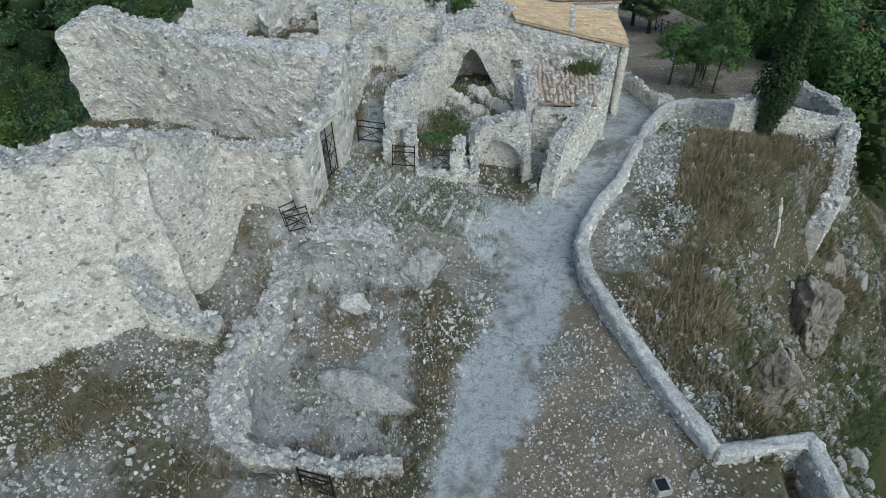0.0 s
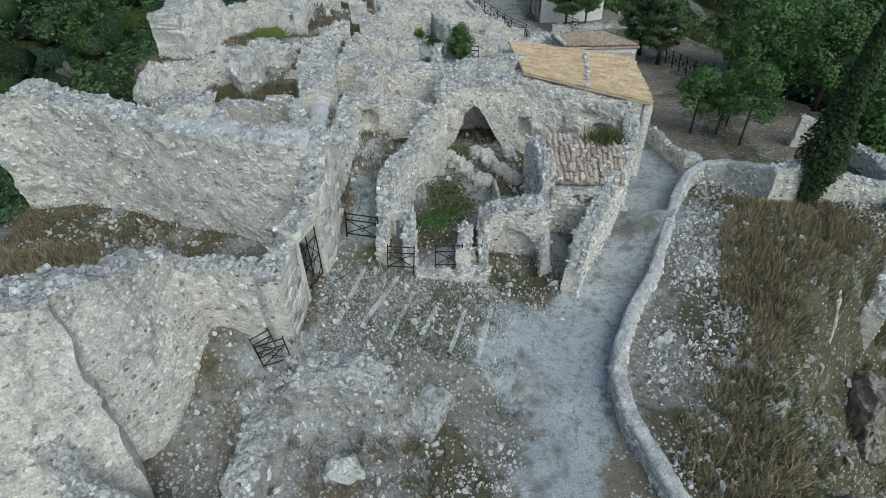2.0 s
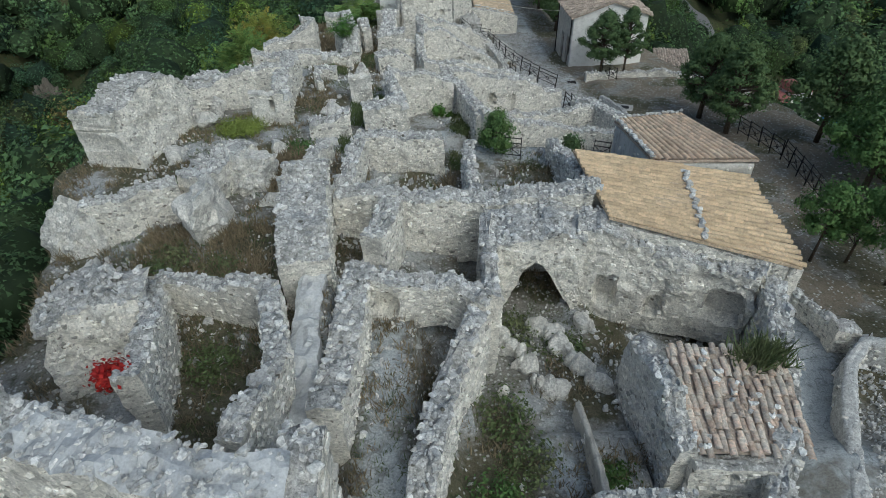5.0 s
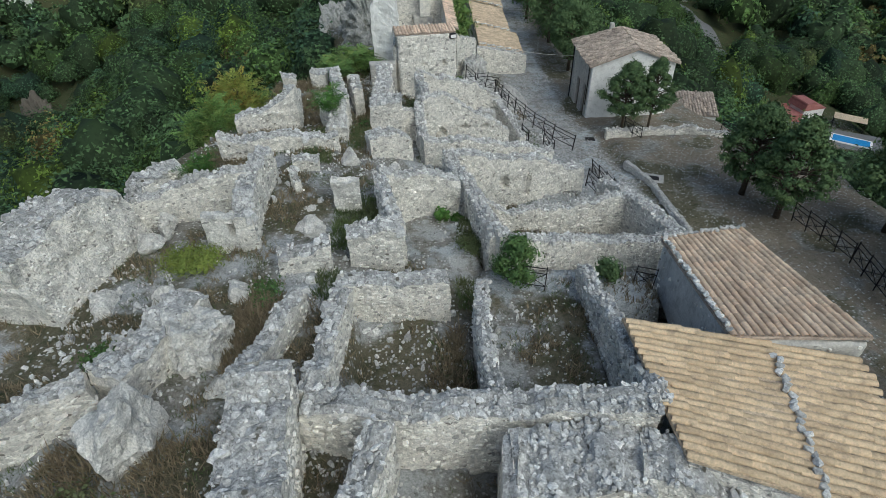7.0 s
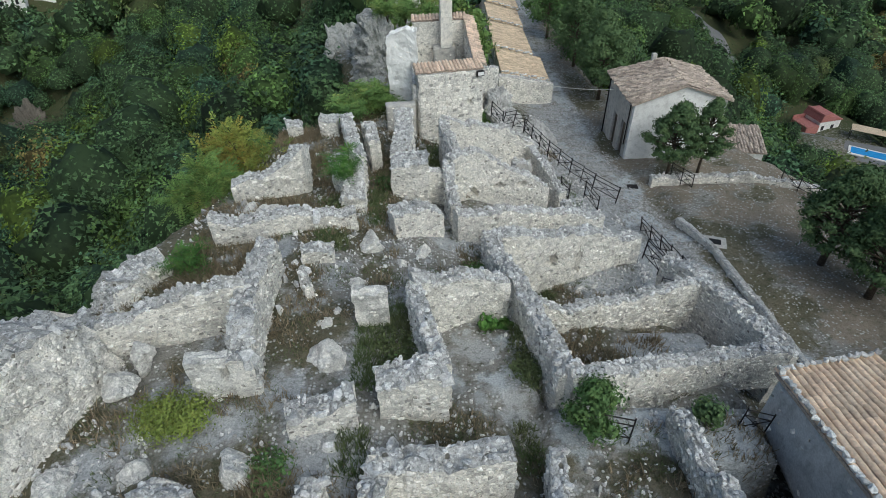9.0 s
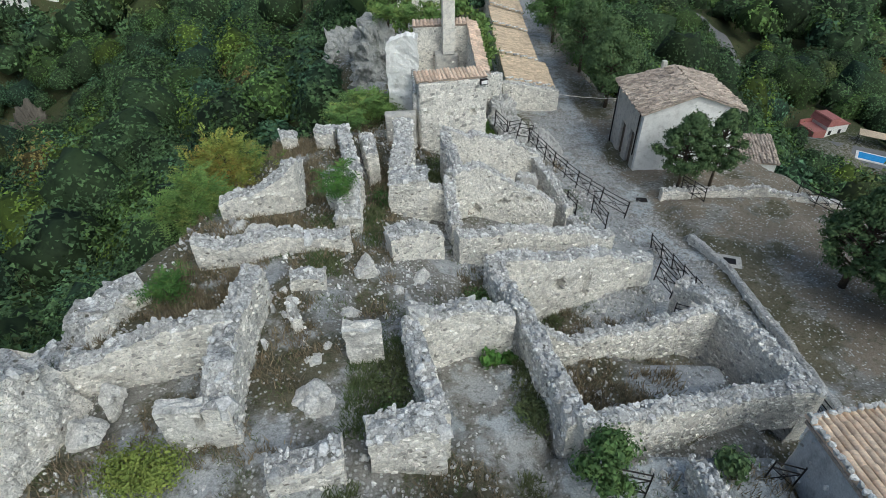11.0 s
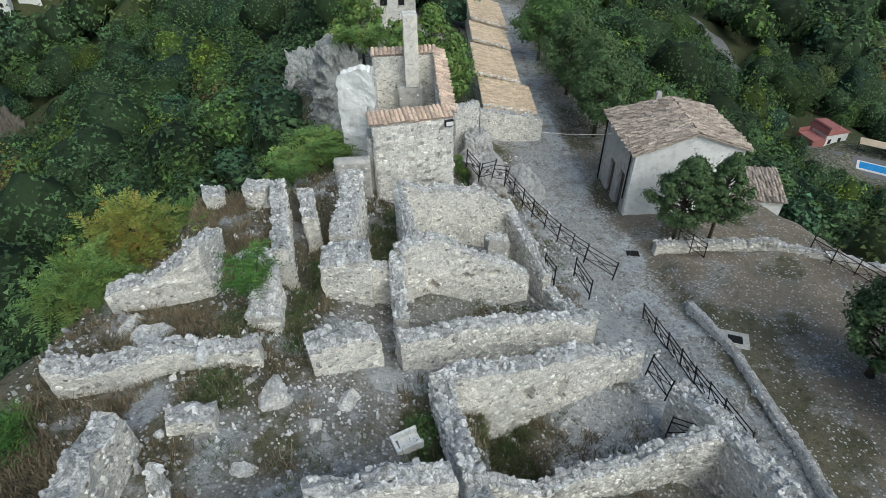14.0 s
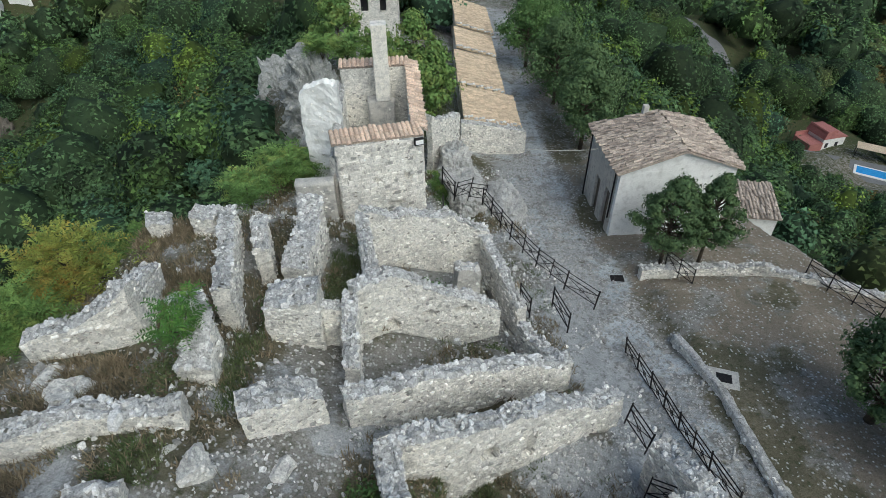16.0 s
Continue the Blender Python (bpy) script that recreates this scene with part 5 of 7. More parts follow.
ruined_wall("narrow stump of pale rubble wall", [(-5.0, 51.6, 1.95), (-4.5, 49.6, 1.75)], 0.5, -0.4)
ruined_wall("craggy white end of a rubble wall", [(-5.6, 46.2, 3.4), (-5.0, 45.3, 3.1), (-5.05, 44.2, 2.5)], 0.8, 0.8, rough=0.14, facing=0.5)
ruined_wall("pale rubble wall on the ridge edge", [(-9.7, 45.5, 2.4), (-8.2, 45.8, 2.9), (-7.2, 46.2, 3.5), (-7.5, 48.4, 2.6)], 0.55, 0.2)
ruined_wall("small stump of rubble wall", [(-8.7, 51.3, 2.2), (-8.0, 51.5, 1.9)], 0.75, -0.2)
ruined_wall("small stump of rubble wall", [(-7.1, 51.4, 2.3), (-6.3, 51.4, 2.0)], 0.85, -0.2)
for _k, (_x, _y, _b, _t, _rx, _ry) in enumerate(((-9.2, 30.3, 1.6, 3.5, 0.55, 0.45), (-8.9, 33.3, 2.4, 3.3, 0.4, 0.3), (-10.3, 33.0, 2.2, 3.5, 0.5, 0.4), (-6.6, 33.2, 2.2, 3.5, 0.6, 0.4), (-10.9, 31.2, 1.2, 3.2, 0.7, 0.6), (-6.4, 30.0, 2.4, 3.4, 0.4, 0.35), (-8.0, 39.0, 2.2, 3.1, 0.3, 0.3), (-5.4, 37.7, 2.3, 2.9, 0.4, 0.3), (-5.0, 42.0, 1.6, 2.4, 0.3, 0.3), (-3.3, 41.0, 1.4, 2.3, 0.35, 0.3), (-4.6, 39.6, 2.0, 2.6, 0.35, 0.25), (-9.0, 44.4, 1.4, 2.2, 0.5, 0.4), (-2.6, 41.8, 1.2, 2.0, 0.4, 0.35))):
    rock_mass("pale block of fallen rock among rubble and weeds", _x, _y, _b, _t, _rx, _ry, name="boulder", seed=50 + _k, turn=_k * 37)
rock_mass("pale rock among dry grass", -7.9, 43.9, 1.6, 2.5, 0.7, 0.5, name="boulder", seed=23)

# ---- parapet of the lane and the mound ----
ruined_wall("pale curved parapet of mortared stone beside the lane", [(5.95, 6.9, 1.35), (5.45, 8.3, 1.45), (4.7, 10.8, 1.6), (4.25, 12.7, 1.65), (4.3, 13.9, 1.6), (4.7, 15.0, 1.55), (5.6, 16.6, 1.45), (6.7, 18.2, 1.35), (7.8, 20.3, 1.25), (9.0, 22.6, 1.1), (10.1, 24.2, 0.95), (10.9, 24.8, 1.0), (11.7, 24.4, 1.3), (12.6, 22.8, 1.95)], 0.36, 0.2, rough=0.04, crumble=0.03, facing=0.7, coping=False, mat=PARAPET, name="parapet")
ruined_wall("pale end of a parapet round a rubble pit", [(5.9, 6.9, 1.35), (8.2, 7.2, 1.3), (8.2, 5.6, 1.2)], 0.36, 0.0, rough=0.04, crumble=0.03, facing=0.7, coping=False, mat=PARAPET, name="parapet")
ruined_wall("broken wall on the far side of a mound", [(12.4, 22.7, 2.0), (14.2, 22.9, 1.8), (16.2, 22.7, 1.2), (17.6, 22.3, 1.3)], 0.6, -2.0)
ruined_wall("ruined wall on the cliff edge", [(17.5, 22.2, 1.3), (16.2, 19.6, -0.4), (15.0, 18.2, -1.5)], 0.7, -6.0)
ruined_wall("broken wall round a terrace corner", [(17.6, 22.6, 1.2), (18.2, 25.4, 0.9), (17.4, 27.6, 1.2), (16.4, 27.9, 1.4)], 0.5, -3.0)
ruined_wall("low wall along a terrace path", [(10.6, 25.2, 0.75), (10.3, 27.6, 0.55), (9.9, 30.6, 0.3), (9.9, 32.6, 0.0)], 0.3, -1.0, rough=0.05)
ruined_wall("small stone block at a path corner", [(10.3, 25.4, 0.9), (11.0, 25.3, 0.9)], 0.5, -0.4)
rock_mass("rock fin in dry grass on a mound", 10.1, 17.4, -0.8, 1.15, 0.7, 0.6, name="boulder", seed=27)
rock_mass("grey rock on a mound", 12.7, 17.9, -2.5, 0.75, 0.4, 0.7, name="boulder", seed=28, mat=ROCK)
rock_mass("rock in dry grass on a mound", 8.3, 13.9, -0.6, 0.95, 0.45, 0.35, name="boulder", seed=29)
ruined_wall("stone kerb along the park", [(10.35, 49.4, -2.85), (10.75, 46.3, -2.35), (10.6, 42.4, -1.75), (10.3, 38.0, -1.0), (10.1, 34.0, -0.5)], 0.3, -4.0, rough=0.03, crumble=0.04, coping=False, name="kerb_wall")
ruined_wall("low dry stone wall at the park edge", [(10.3, 53.5, -3.1), (12.5, 53.6, -3.0), (15.2, 53.3, -2.95), (19.8, 51.0, -2.8)], 0.35, -4.6)


# ---- tiled roofs ----
def tile_shape(name, mat, length=0.46, radius=0.098):
    a = np.linspace(0, np.pi, 6)
    ring = np.stack([np.cos(a), np.sin(a)], -1)
    rows = []
    for yy, rr, dz in ((0, 0.92, 0.0), (-length, 1.05, 0.012)):
        o = np.stack([ring[:, 0] * radius * rr, np.full(6, yy), ring[:, 1] * radius * 0.8 * rr + dz], -1)
        q = np.stack([ring[:, 0] * radius * rr * 0.84, np.full(6, yy), ring[:, 1] * radius * 0.62 * rr + dz], -1)
        rows += [o, q]
    v = np.concatenate(rows)
    k = np.arange(5)
    rim, inner = np.stack([k + 12, k + 18, k + 19, k + 13], -1), np.stack([k + 6, k + 7, k + 19, k + 18], -1)
    f = np.r_[np.stack([k, k + 12, k + 13, k + 1], -1), rim + 24, inner + 48]
    return mesh(name, np.concatenate([v, v, v]), f, mat, True)


def tiled_roof(label, nw, ne, se, sw, mat, deck_mat, spacing=0.205, pitch=0.36, loose=0.02, joined=False, name="tiled_roof", parent=None, thick=0.09):
    """A field of barrel tiles; the tiles run from the edge nw-ne down to the edge sw-se."""
    rng = np.random.default_rng(int(abs(nw[0] * 31 + nw[1] * 17)) + 5)
    nw, ne, se, sw = (Vector(q) for q in (nw, ne, se, sw))
    down = Vector((0, 0, -thick))
    vs = [nw, ne, se, sw, nw + down, ne + down, se + down, sw + down]
    deck = mesh("deck", np.array([tuple(q) for q in vs]), np.array([[3, 2, 1, 0], [4, 5, 6, 7], [0, 1, 5, 4], [1, 2, 6, 5], [2, 3, 7, 6], [3, 0, 4, 7]]), deck_mat)
    root = parent or thing(name, label, "roof", kind="structure")
    part("deck", deck, root)
    cols = max(2, int(round(((ne - nw).length + (se - sw).length) / 2 / spacing)))
    rows_ = max(1, int(round(((sw - nw).length + (se - ne).length) / 2 / pitch)))
    shapes = [tile_shape("tile", mat, pitch * 1.22, spacing * 0.425) for _ in range(1)]
    one = np.array([v.co for v in shapes[0].vertices])
    faces = np.array([p.vertices for p in shapes[0].polygons])
    vs, fs = [], []
    for i in range(cols):
        for j in range(rows_):
            u, t = (i + 0.5) / cols, j / rows_
            top = nw.lerp(ne, u).lerp(sw.lerp(se, u), t)
            y_ax = (nw.lerp(ne, u) - sw.lerp(se, u)).normalized()
            x_ax = (ne - nw).normalized()
            z_ax = x_ax.cross(y_ax).normalized()
            z_ax = -z_ax if z_ax.z < 0 else z_ax
            x_ax = y_ax.cross(z_ax)
            m = Matrix((x_ax, y_ax, z_ax)).transposed().to_4x4()
            m.translation = top + z_ax * (0.012 + rng.uniform(0, loose)) + x_ax * rng.normal(0, loose * 0.5) + y_ax * rng.normal(0, loose)
            m = m @ pose(0, 0, 0, rng.normal(0, loose * 60), 0, rng.normal(0, loose * 90))
            if joined:
                vs.append(one @ np.array(m.to_3x3()).T + np.array(m.translation))
                fs.append(faces + len(one) * len(fs))
            else:
                part("tile", shapes[0], root, m=m)
    if joined:
        part("tiles", mesh("tiles", np.concatenate(vs), np.concatenate(fs), mat, True), root, kind="stuff")
    return root


tiled_roof("tan clay barrel tile roof with a row of stones across it", (3.4, 30.75, 4.05), (3.55, 26.9, 4.15), (8.35, 25.3, 3.42), (8.75, 29.6, 3.55), TILE_TAN, TILE_SAND, spacing=0.215, pitch=0.42)
tiled_roof("brown clay barrel tile roof of a low building", (5.85, 30.1, 3.92), (9.15, 29.8, 3.98), (9.35, 36.0, 2.45), (6.4, 35.6, 2.5), TILE_BROWN, TILE_FAR, spacing=0.195, pitch=0.42, loose=0.01)
tiled_roof("patched old barrel tile roof of a small hut with grass on it", (3.75, 22.7, 3.62), (6.35, 22.6, 3.55), (5.95, 20.25, 3.12), (3.65, 20.4, 3.2), TILE_OLD, TILE_FAR, spacing=0.17, pitch=0.25, loose=0.05)
ruined_wall("pale end wall under a brown tile roof", [(5.95, 30.15, 3.75), (9.0, 29.85, 3.85)], 0.25, 2.6, rough=0.02, crumble=0.0, facing=0.4, coping=False, mat=PLASTER)
ruined_wall("side wall under tiled roofs beside the lane", [(8.3, 25.4, 3.3), (8.65, 29.4, 3.4), (9.0, 32.5, 3.1), (9.15, 35.8, 2.3)], 0.35, -1.6, rough=0.03, crumble=0.0, coping=False)
ruined_wall("inner side wall under a brown tile roof", [(6.15, 30.6, 3.6), (6.4, 33.2, 2.95), (6.6, 35.4, 2.4)], 0.35, 0.8, rough=0.02, crumble=0.0, facing=0.08, coping=False, mat=CEMENT)
ruined_wall("end wall under a brown tile roof", [(6.6, 35.4, 2.4), (9.15, 35.9, 2.3)], 0.35, -1.8, rough=0.03, crumble=0.0, coping=False)

edge_row = thing("stone_row", "row of mortared stones along the eaves of a brown tile roof", "stones", kind="structure")
for _q in range(46):
    _f = (_q + 0.5) / 46
    _u = min(_f / 0.66, 1.0)
    _w = max((_f - 0.66) / 0.34, 0.0)
    part("stone", STONE_MESHES[_q % 12], edge_row, m=pose(5.9 + 0.55 * _u + 2.9 * _w, 30.2 + 5.4 * _u + 0.4 * _w, 3.97 - 1.37 * _u + 0.02 * ((_q * 3) % 4), 0, 0, _q * 70) @ Matrix.Diagonal((0.19, 0.15, 0.12, 1)))
roof_stones = thing("roof_stones", "loose pale stones lying on the old tiles of a small hut", "stones", kind="structure")
for _q in range(34):
    _u, _w = ((_q * 0.618) % 1.0), ((_q * 0.377 + 0.1 * (_q % 3)) % 1.0)
    part("stone", STONE_MESHES[_q % 12], roof_stones, m=pose(3.75 + 2.2 * _u + 0.25 * _w, 20.45 + 2.1 * _w, 3.28 - 0.07 * _u + 0.43 * _w, 0, 0, _q * 50) @ Matrix.Diagonal((0.1 + 0.09 * ((_q * 7) % 5) / 4, 0.11, 0.1, 1)))

stone_row = thing("stone_row", "row of loose stones laid across a tan tile roof", "stones", kind="structure")
for _q in range(22):
    _f = (_q + 0.5) / 22
    part("stone", STONE_MESHES[_q % 12], stone_row, m=pose(6.65 - 0.7 * _f + 0.05 * ((_q * 5) % 3), 29.6 - 3.5 * _f, 3.84 + 0.02 * ((_q * 3) % 4), 0, 0, _q * 70) @ Matrix.Diagonal((0.2, 0.17, 0.13, 1)))

# ---- gate building with a square stone pillar ----
ruined_wall("squared rubble front of a gate building", [(-2.55, 54.75, 2.85), (0.85, 55.95, 2.5)], 0.6, -2.4, rough=0.03, crumble=0.0, coping=False, stone=(0.3, 0.18), holes=((0.35, 55.2, 0.8, 0.36, 0.4, 0.3), (-1.0, 54.8, 0.9, 0.24, 0.24, 0.2), (-0.2, 55.0, -0.4, 0.5, 0.3, 0.3), (-2.0, 54.4, 1.2, 0.22, 0.22, 0.2)))
ruined_wall("plastered back wall of a gate building", [(-2.7, 60.4, 3.6), (0.4, 60.6, 3.6)], 0.4, -1.5, rough=0.035, crumble=0.0, facing=0.5, coping=False)
ruined_wall("side wall of a gate building", [(0.75, 56.0, 2.5), (0.45, 60.6, 3.6)], 0.4, -2.4, rough=0.02, crumble=0.0, facing=0.5, coping=False)
ruined_wall("inner side wall of a gate building", [(-2.6, 54.9, 2.0), (-2.75, 60.4, 2.9)], 0.4, -1.5, rough=0.04, crumble=0.1, facing=0.4, coping=False)
tiled_roof("row of barrel tiles capping a gate building", (-2.75, 55.2, 3.12), (0.75, 56.4, 2.85), (0.95, 55.75, 2.6), (-2.6, 54.5, 2.9), TILE_PINK, TILE_FAR, spacing=0.2, pitch=0.36)
tiled_roof("row of barrel tiles capping a side wall", (0.45, 56.3, 2.85), (0.2, 60.7, 3.8), (0.75, 60.7, 3.65), (1.15, 56.0, 2.65), TILE_PINK, TILE_FAR, spacing=0.24, pitch=0.3)
tiled_roof("row of barrel tiles capping a back wall", (-2.75, 60.7, 3.8), (0.4, 60.9, 3.8), (0.4, 60.4, 3.65), (-2.75, 60.2, 3.65), TILE_PINK, TILE_FAR, spacing=0.2, pitch=0.3)
pillar = thing("square_pillar", "tall square pillar of pale stone blocks in a gate building", "pillar", at=(-0.80, 59.9, 0.0), turn=4)
for _i in range(12):
    _w = 0.32 + 0.006 * ((_i * 7) % 3)
    for _s in (-1, 1):
        _c = 0.02 if (_i % 2) else -0.04
        _z = 2.28 + _i * 0.283
        part("stone_block", box_mesh("stone_block", (-_w if _s < 0 else _c + 0.004, -_w, _z), (_c if _s < 0 else _w, _w, _z + 0.276), DRESSED, 0.012), pillar)
ruined_wall("plastered plinth under a square pillar", [(-1.54, 60.0, 2.27), (-0.30, 60.05, 2.27)], 0.75, -1.5, rough=0.02, crumble=0.0, facing=0.2, coping=False, mat=PLASTER)
ruined_wall("white plastered remnant of a house wall", [(-4.11, 57.7, 3.81), (-3.21, 57.6, 4.18), (-2.46, 57.5, 4.08)], 0.45, -3.0, rough=0.06, crumble=0.2, facing=0.12, mat=WHITE, coping=False)
ruined_wall("flat topped low wall beside a gate building", [(-4.2, 54.5, 1.35), (-2.7, 54.6, 1.35)], 0.55, -1.8, rough=0.02, crumble=0.0, facing=0.4, mat=PLASTER, coping=False)
rock_mass("grey cliff of bare rock behind a gate building", -4.5, 67.2, -9.0, 2.0, 2.0, 2.0, seed=31, lumps=0.7, mat=CLIFF)
rock_mass("grey cliff of bare rock with bushes on it", -5.6, 64.2, -9.0, -1.6, 1.4, 1.6, seed=33, lumps=0.7, mat=CLIFF)
rock_mass("grey cliff of bare rock with dry grass on it", -7.6, 71.5, -9.0, -0.6, 3.0, 2.6, seed=32, lumps=0.6, mat=CLIFF)


rock_mass("bare brown bluff among the woods of a valley", -107, 173, -100, -53, 8, 8, name="bluff", seed=91, lumps=0.5, mat=SCAR)


rock_mass("smooth pale bedrock hump in the lane below a gable", 5.21, 60.27, -4.9, -3.45, 1.3, 1.9, seed=34, lumps=0.2, mat=BEDROCK)
rock_mass("weedy rock bank beside a gate building", 2.6, 62.2, -4.5, -1.3, 1.0, 1.9, seed=35, lumps=0.5, mat=BEDROCK)
rock_mass("weedy rock bank beside a gate building", 3.0, 60.2, -4.4, -2.1, 0.9, 1.7, seed=36, lumps=0.5, mat=BEDROCK)
metal_post = thing("metal_post", "thin black iron post beside a railing", "post", at=(1.77, 56.65, float(ground_z(1.77, 56.65))))
part("shaft", rod_mesh("shaft", [([(0, 0, -0.1), (0, 0, 1.9)], 0.035)], IRON, 6), metal_post)
part("base_plate", box_mesh("base_plate", (-0.09, -0.09, -0.02), (0.09, 0.09, 0.02), IRON, 0.004), metal_post)


# ---- houses ----
def slab(name, parent, lo, hi, mat, label=""):
    return part(name, box_mesh(name, lo, hi, mat, 0.01), parent, label)


house = thing("house", "white rendered house with a hipped old tile roof beside the lane", "house", at=(9.95, 57.0, 0.0), turn=1.5)
house.matrix_basis = house.matrix_basis @ Matrix.Diagonal((0.935, 0.87, 1, 1))
# Outer walls; the lane side has two doors and an upper window.
slab("wall", house, (0.0, 0.0, -5.2), (5.9, 0.3, -0.35), WHITE)
slab("wall", house, (0.0, 4.9, -5.6), (5.9, 5.2, -0.3), WHITE)
slab("wall", house, (5.6, 0.305, -6.2), (5.9, 4.895, -0.3), WHITE)
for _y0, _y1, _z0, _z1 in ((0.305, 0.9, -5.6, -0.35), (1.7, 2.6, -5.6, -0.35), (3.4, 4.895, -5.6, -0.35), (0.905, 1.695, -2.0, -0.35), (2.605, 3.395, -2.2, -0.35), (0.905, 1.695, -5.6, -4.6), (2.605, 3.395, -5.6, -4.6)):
    slab("wall", house, (0.0, _y0, _z0), (0.3, _y1, _z1), PLASTER, "grey lane front")
for _y in (0.905, 2.605):
    _d = slab("door", house, (0.16, _y, -4.6), (0.22, _y + 0.79, -2.2), WOOD, "brown wooden door")
gable = np.array([(0, 0, -0.35), (5.9, 0, -0.35), (2.95, 0, 0.62), (0, 0.3, -0.35), (5.9, 0.3, -0.35), (2.95, 0.3, 0.62)])
part("gable", mesh("gable", gable, [np.array([[0, 1, 2], [5, 4, 3]]), np.array([[0, 3, 4, 1], [1, 4, 5, 2], [2, 5, 3, 0]])], WHITE), house)
part("downpipe", rod_mesh("downpipe", [([(-0.08, 4.9, -0.3), (-0.08, 4.9, -5.0)], 0.05)], IRON, 6), house, "black metal downpipe")
part("downpipe", rod_mesh("downpipe", [([(-0.06, 0.5, -0.4), (-0.06, 0.5, -3.2)], 0.04)], IRON, 6), house, "black metal downpipe")
_r = [(-0.25, 5.4, -0.32), (-0.25, -0.25, -0.32), (2.95, -0.25, 0.74), (2.95, 4.2, 0.86), (6.15, -0.25, -0.32), (6.15, 5.4, -0.32)]
tiled_roof("", _r[2], _r[3], _r[0], _r[1], TILE_FAR, TILE_FAR, spacing=0.2, pitch=0.31, loose=0.05, joined=True, parent=house)
tiled_roof("", _r[3], _r[2], _r[4], _r[5], TILE_FAR, TILE_FAR, spacing=0.2, pitch=0.31, loose=0.05, joined=True, parent=house)
part("roof", mesh("roof", np.array([_r[3], _r[5], _r[0]]), np.array([[0, 1, 2]]), TILE_FAR), house)
part("chimney", box_mesh("chimney", (2.2, 4.2, 0.4), (2.5, 4.5, 1.1), PLASTER, 0.02), house)

annex = thing("outbuilding", "low pale outbuilding with a patched tile roof", "shed", at=(18.6, 61.0, -7.4), turn=-12)
slab("wall", annex, (0, 0, -1.6), (2.6, 0.25, 1.4), WHITE)
slab("wall", annex, (0, 2.5, -1.6), (2.6, 2.75, 1.9), WHITE)
slab("wall", annex, (0, 0.255, -1.6), (0.25, 2.495, 1.5), WHITE)
slab("wall", annex, (2.35, 0.255, -1.6), (2.6, 2.495, 1.5), WHITE)
tiled_roof("", (2.75, 2.9, 2.0), (-0.15, 2.9, 2.0), (-0.15, -0.15, 1.45), (2.75, -0.15, 1.45), TILE_FAR, TILE_FAR, joined=True, parent=annex, loose=0.05)
ruined_wall("rubble retaining wall below a house", [(16.2, 59.0, -5.6), (18.5, 60.2, -6.6), (21.5, 60.2, -7.6)], 0.5, -11)

# Long row of low roofs beside the upper lane.
for _k, (_y0, _y1, _za, _zb, _xa, _xb) in enumerate(((66.6, 71.2, -2.2, -3.0, 3.6, 7.1), (71.4, 77.6, -2.1, -2.9, 3.6, 6.7), (77.9, 82.4, -2.0, -2.9, 3.9, 6.9), (82.7, 90.0, -1.9, -2.9, 4.2, 7.3))):
    _h = thing("row_house", "low stone house with a sandy tile roof beside the lane", "house", "row along the lane")
    tiled_roof("", (_xa, _y1, _za), (_xa - 0.1, _y0, _za), (_xb - 0.1, _y0, _zb), (_xb, _y1, _zb), TILE_SAND, TILE_SAND, joined=True, parent=_h, loose=0.02)
    for _q in range(16):
        _f = (_q + 0.5) / 16
        _o = part("stone", STONE_MESHES[_q % 12], _h, m=pose(_xa + (_xb - _xa) * _f - 0.1, _y0 + 0.12 * ((_q * 7) % 3), _za + (_zb - _za) * _f + 0.1, 0, 0, _q * 50) @ Matrix.Diagonal((0.24, 0.2, 0.15, 1)))
    for _lo, _hi in (((_xa, _y0 + 0.1, -7), (_xb - 0.3, _y0 + 0.4, _zb - 0.1)), ((_xa, _y1 - 0.4, -7), (_xb - 0.3, _y1 - 0.1, _zb - 0.1)), ((_xb - 0.6, _y0 + 0.4, -7), (_xb - 0.3, _y1 - 0.4, _zb - 0.1)), ((_xa, _y0 + 0.4, -7), (_xa + 0.3, _y1 - 0.4, _za - 0.12))):
        slab("wall", _h, _lo, _hi, MORTAR)
ruined_wall("rubble gable below a sandy tile roof", [(3.3, 66.35, -2.2), (5.0, 66.35, -2.5), (7.3, 66.45, -3.0)], 0.5, -6.5, crumble=0.03, coping=False)
ruined_wall("broken garden wall behind a gate building", [(1.3, 62.0, 0.2), (2.4, 63.6, -0.6), (3.0, 66.0, -1.6)], 0.4, -5)

far_tower = thing("church_tower", "pale stone tower house at the end of the ridge", "tower", at=(-2.5, 82.0, 0.0))
for _x0, _x1, _z0, _z1 in ((-1.8, -0.9, -9, 1.2), (-0.3, 0.6, -9, 1.2), (1.1, 2.0, -9, 1.2), (-0.895, -0.305, -9, -0.6), (-0.895, -0.305, 0.3, 1.2), (0.605, 1.095, -9, -0.6), (0.605, 1.095, 0.3, 1.2)):
    slab("wall", far_tower, (_x0, 0, _z0), (_x1, 0.5, _z1), MORTAR)
slab("wall", far_tower, (-1.8, 0.505, -9), (-1.3, 5, 1.2), MORTAR)
slab("wall", far_tower, (1.5, 0.505, -9), (2.0, 5, 1.2), MORTAR)
for _x in (-0.895, 0.605):
    slab("window", far_tower, (_x, 0.3, -0.6), (_x + 0.52, 0.36, 0.3), DARK, "dark window pane")

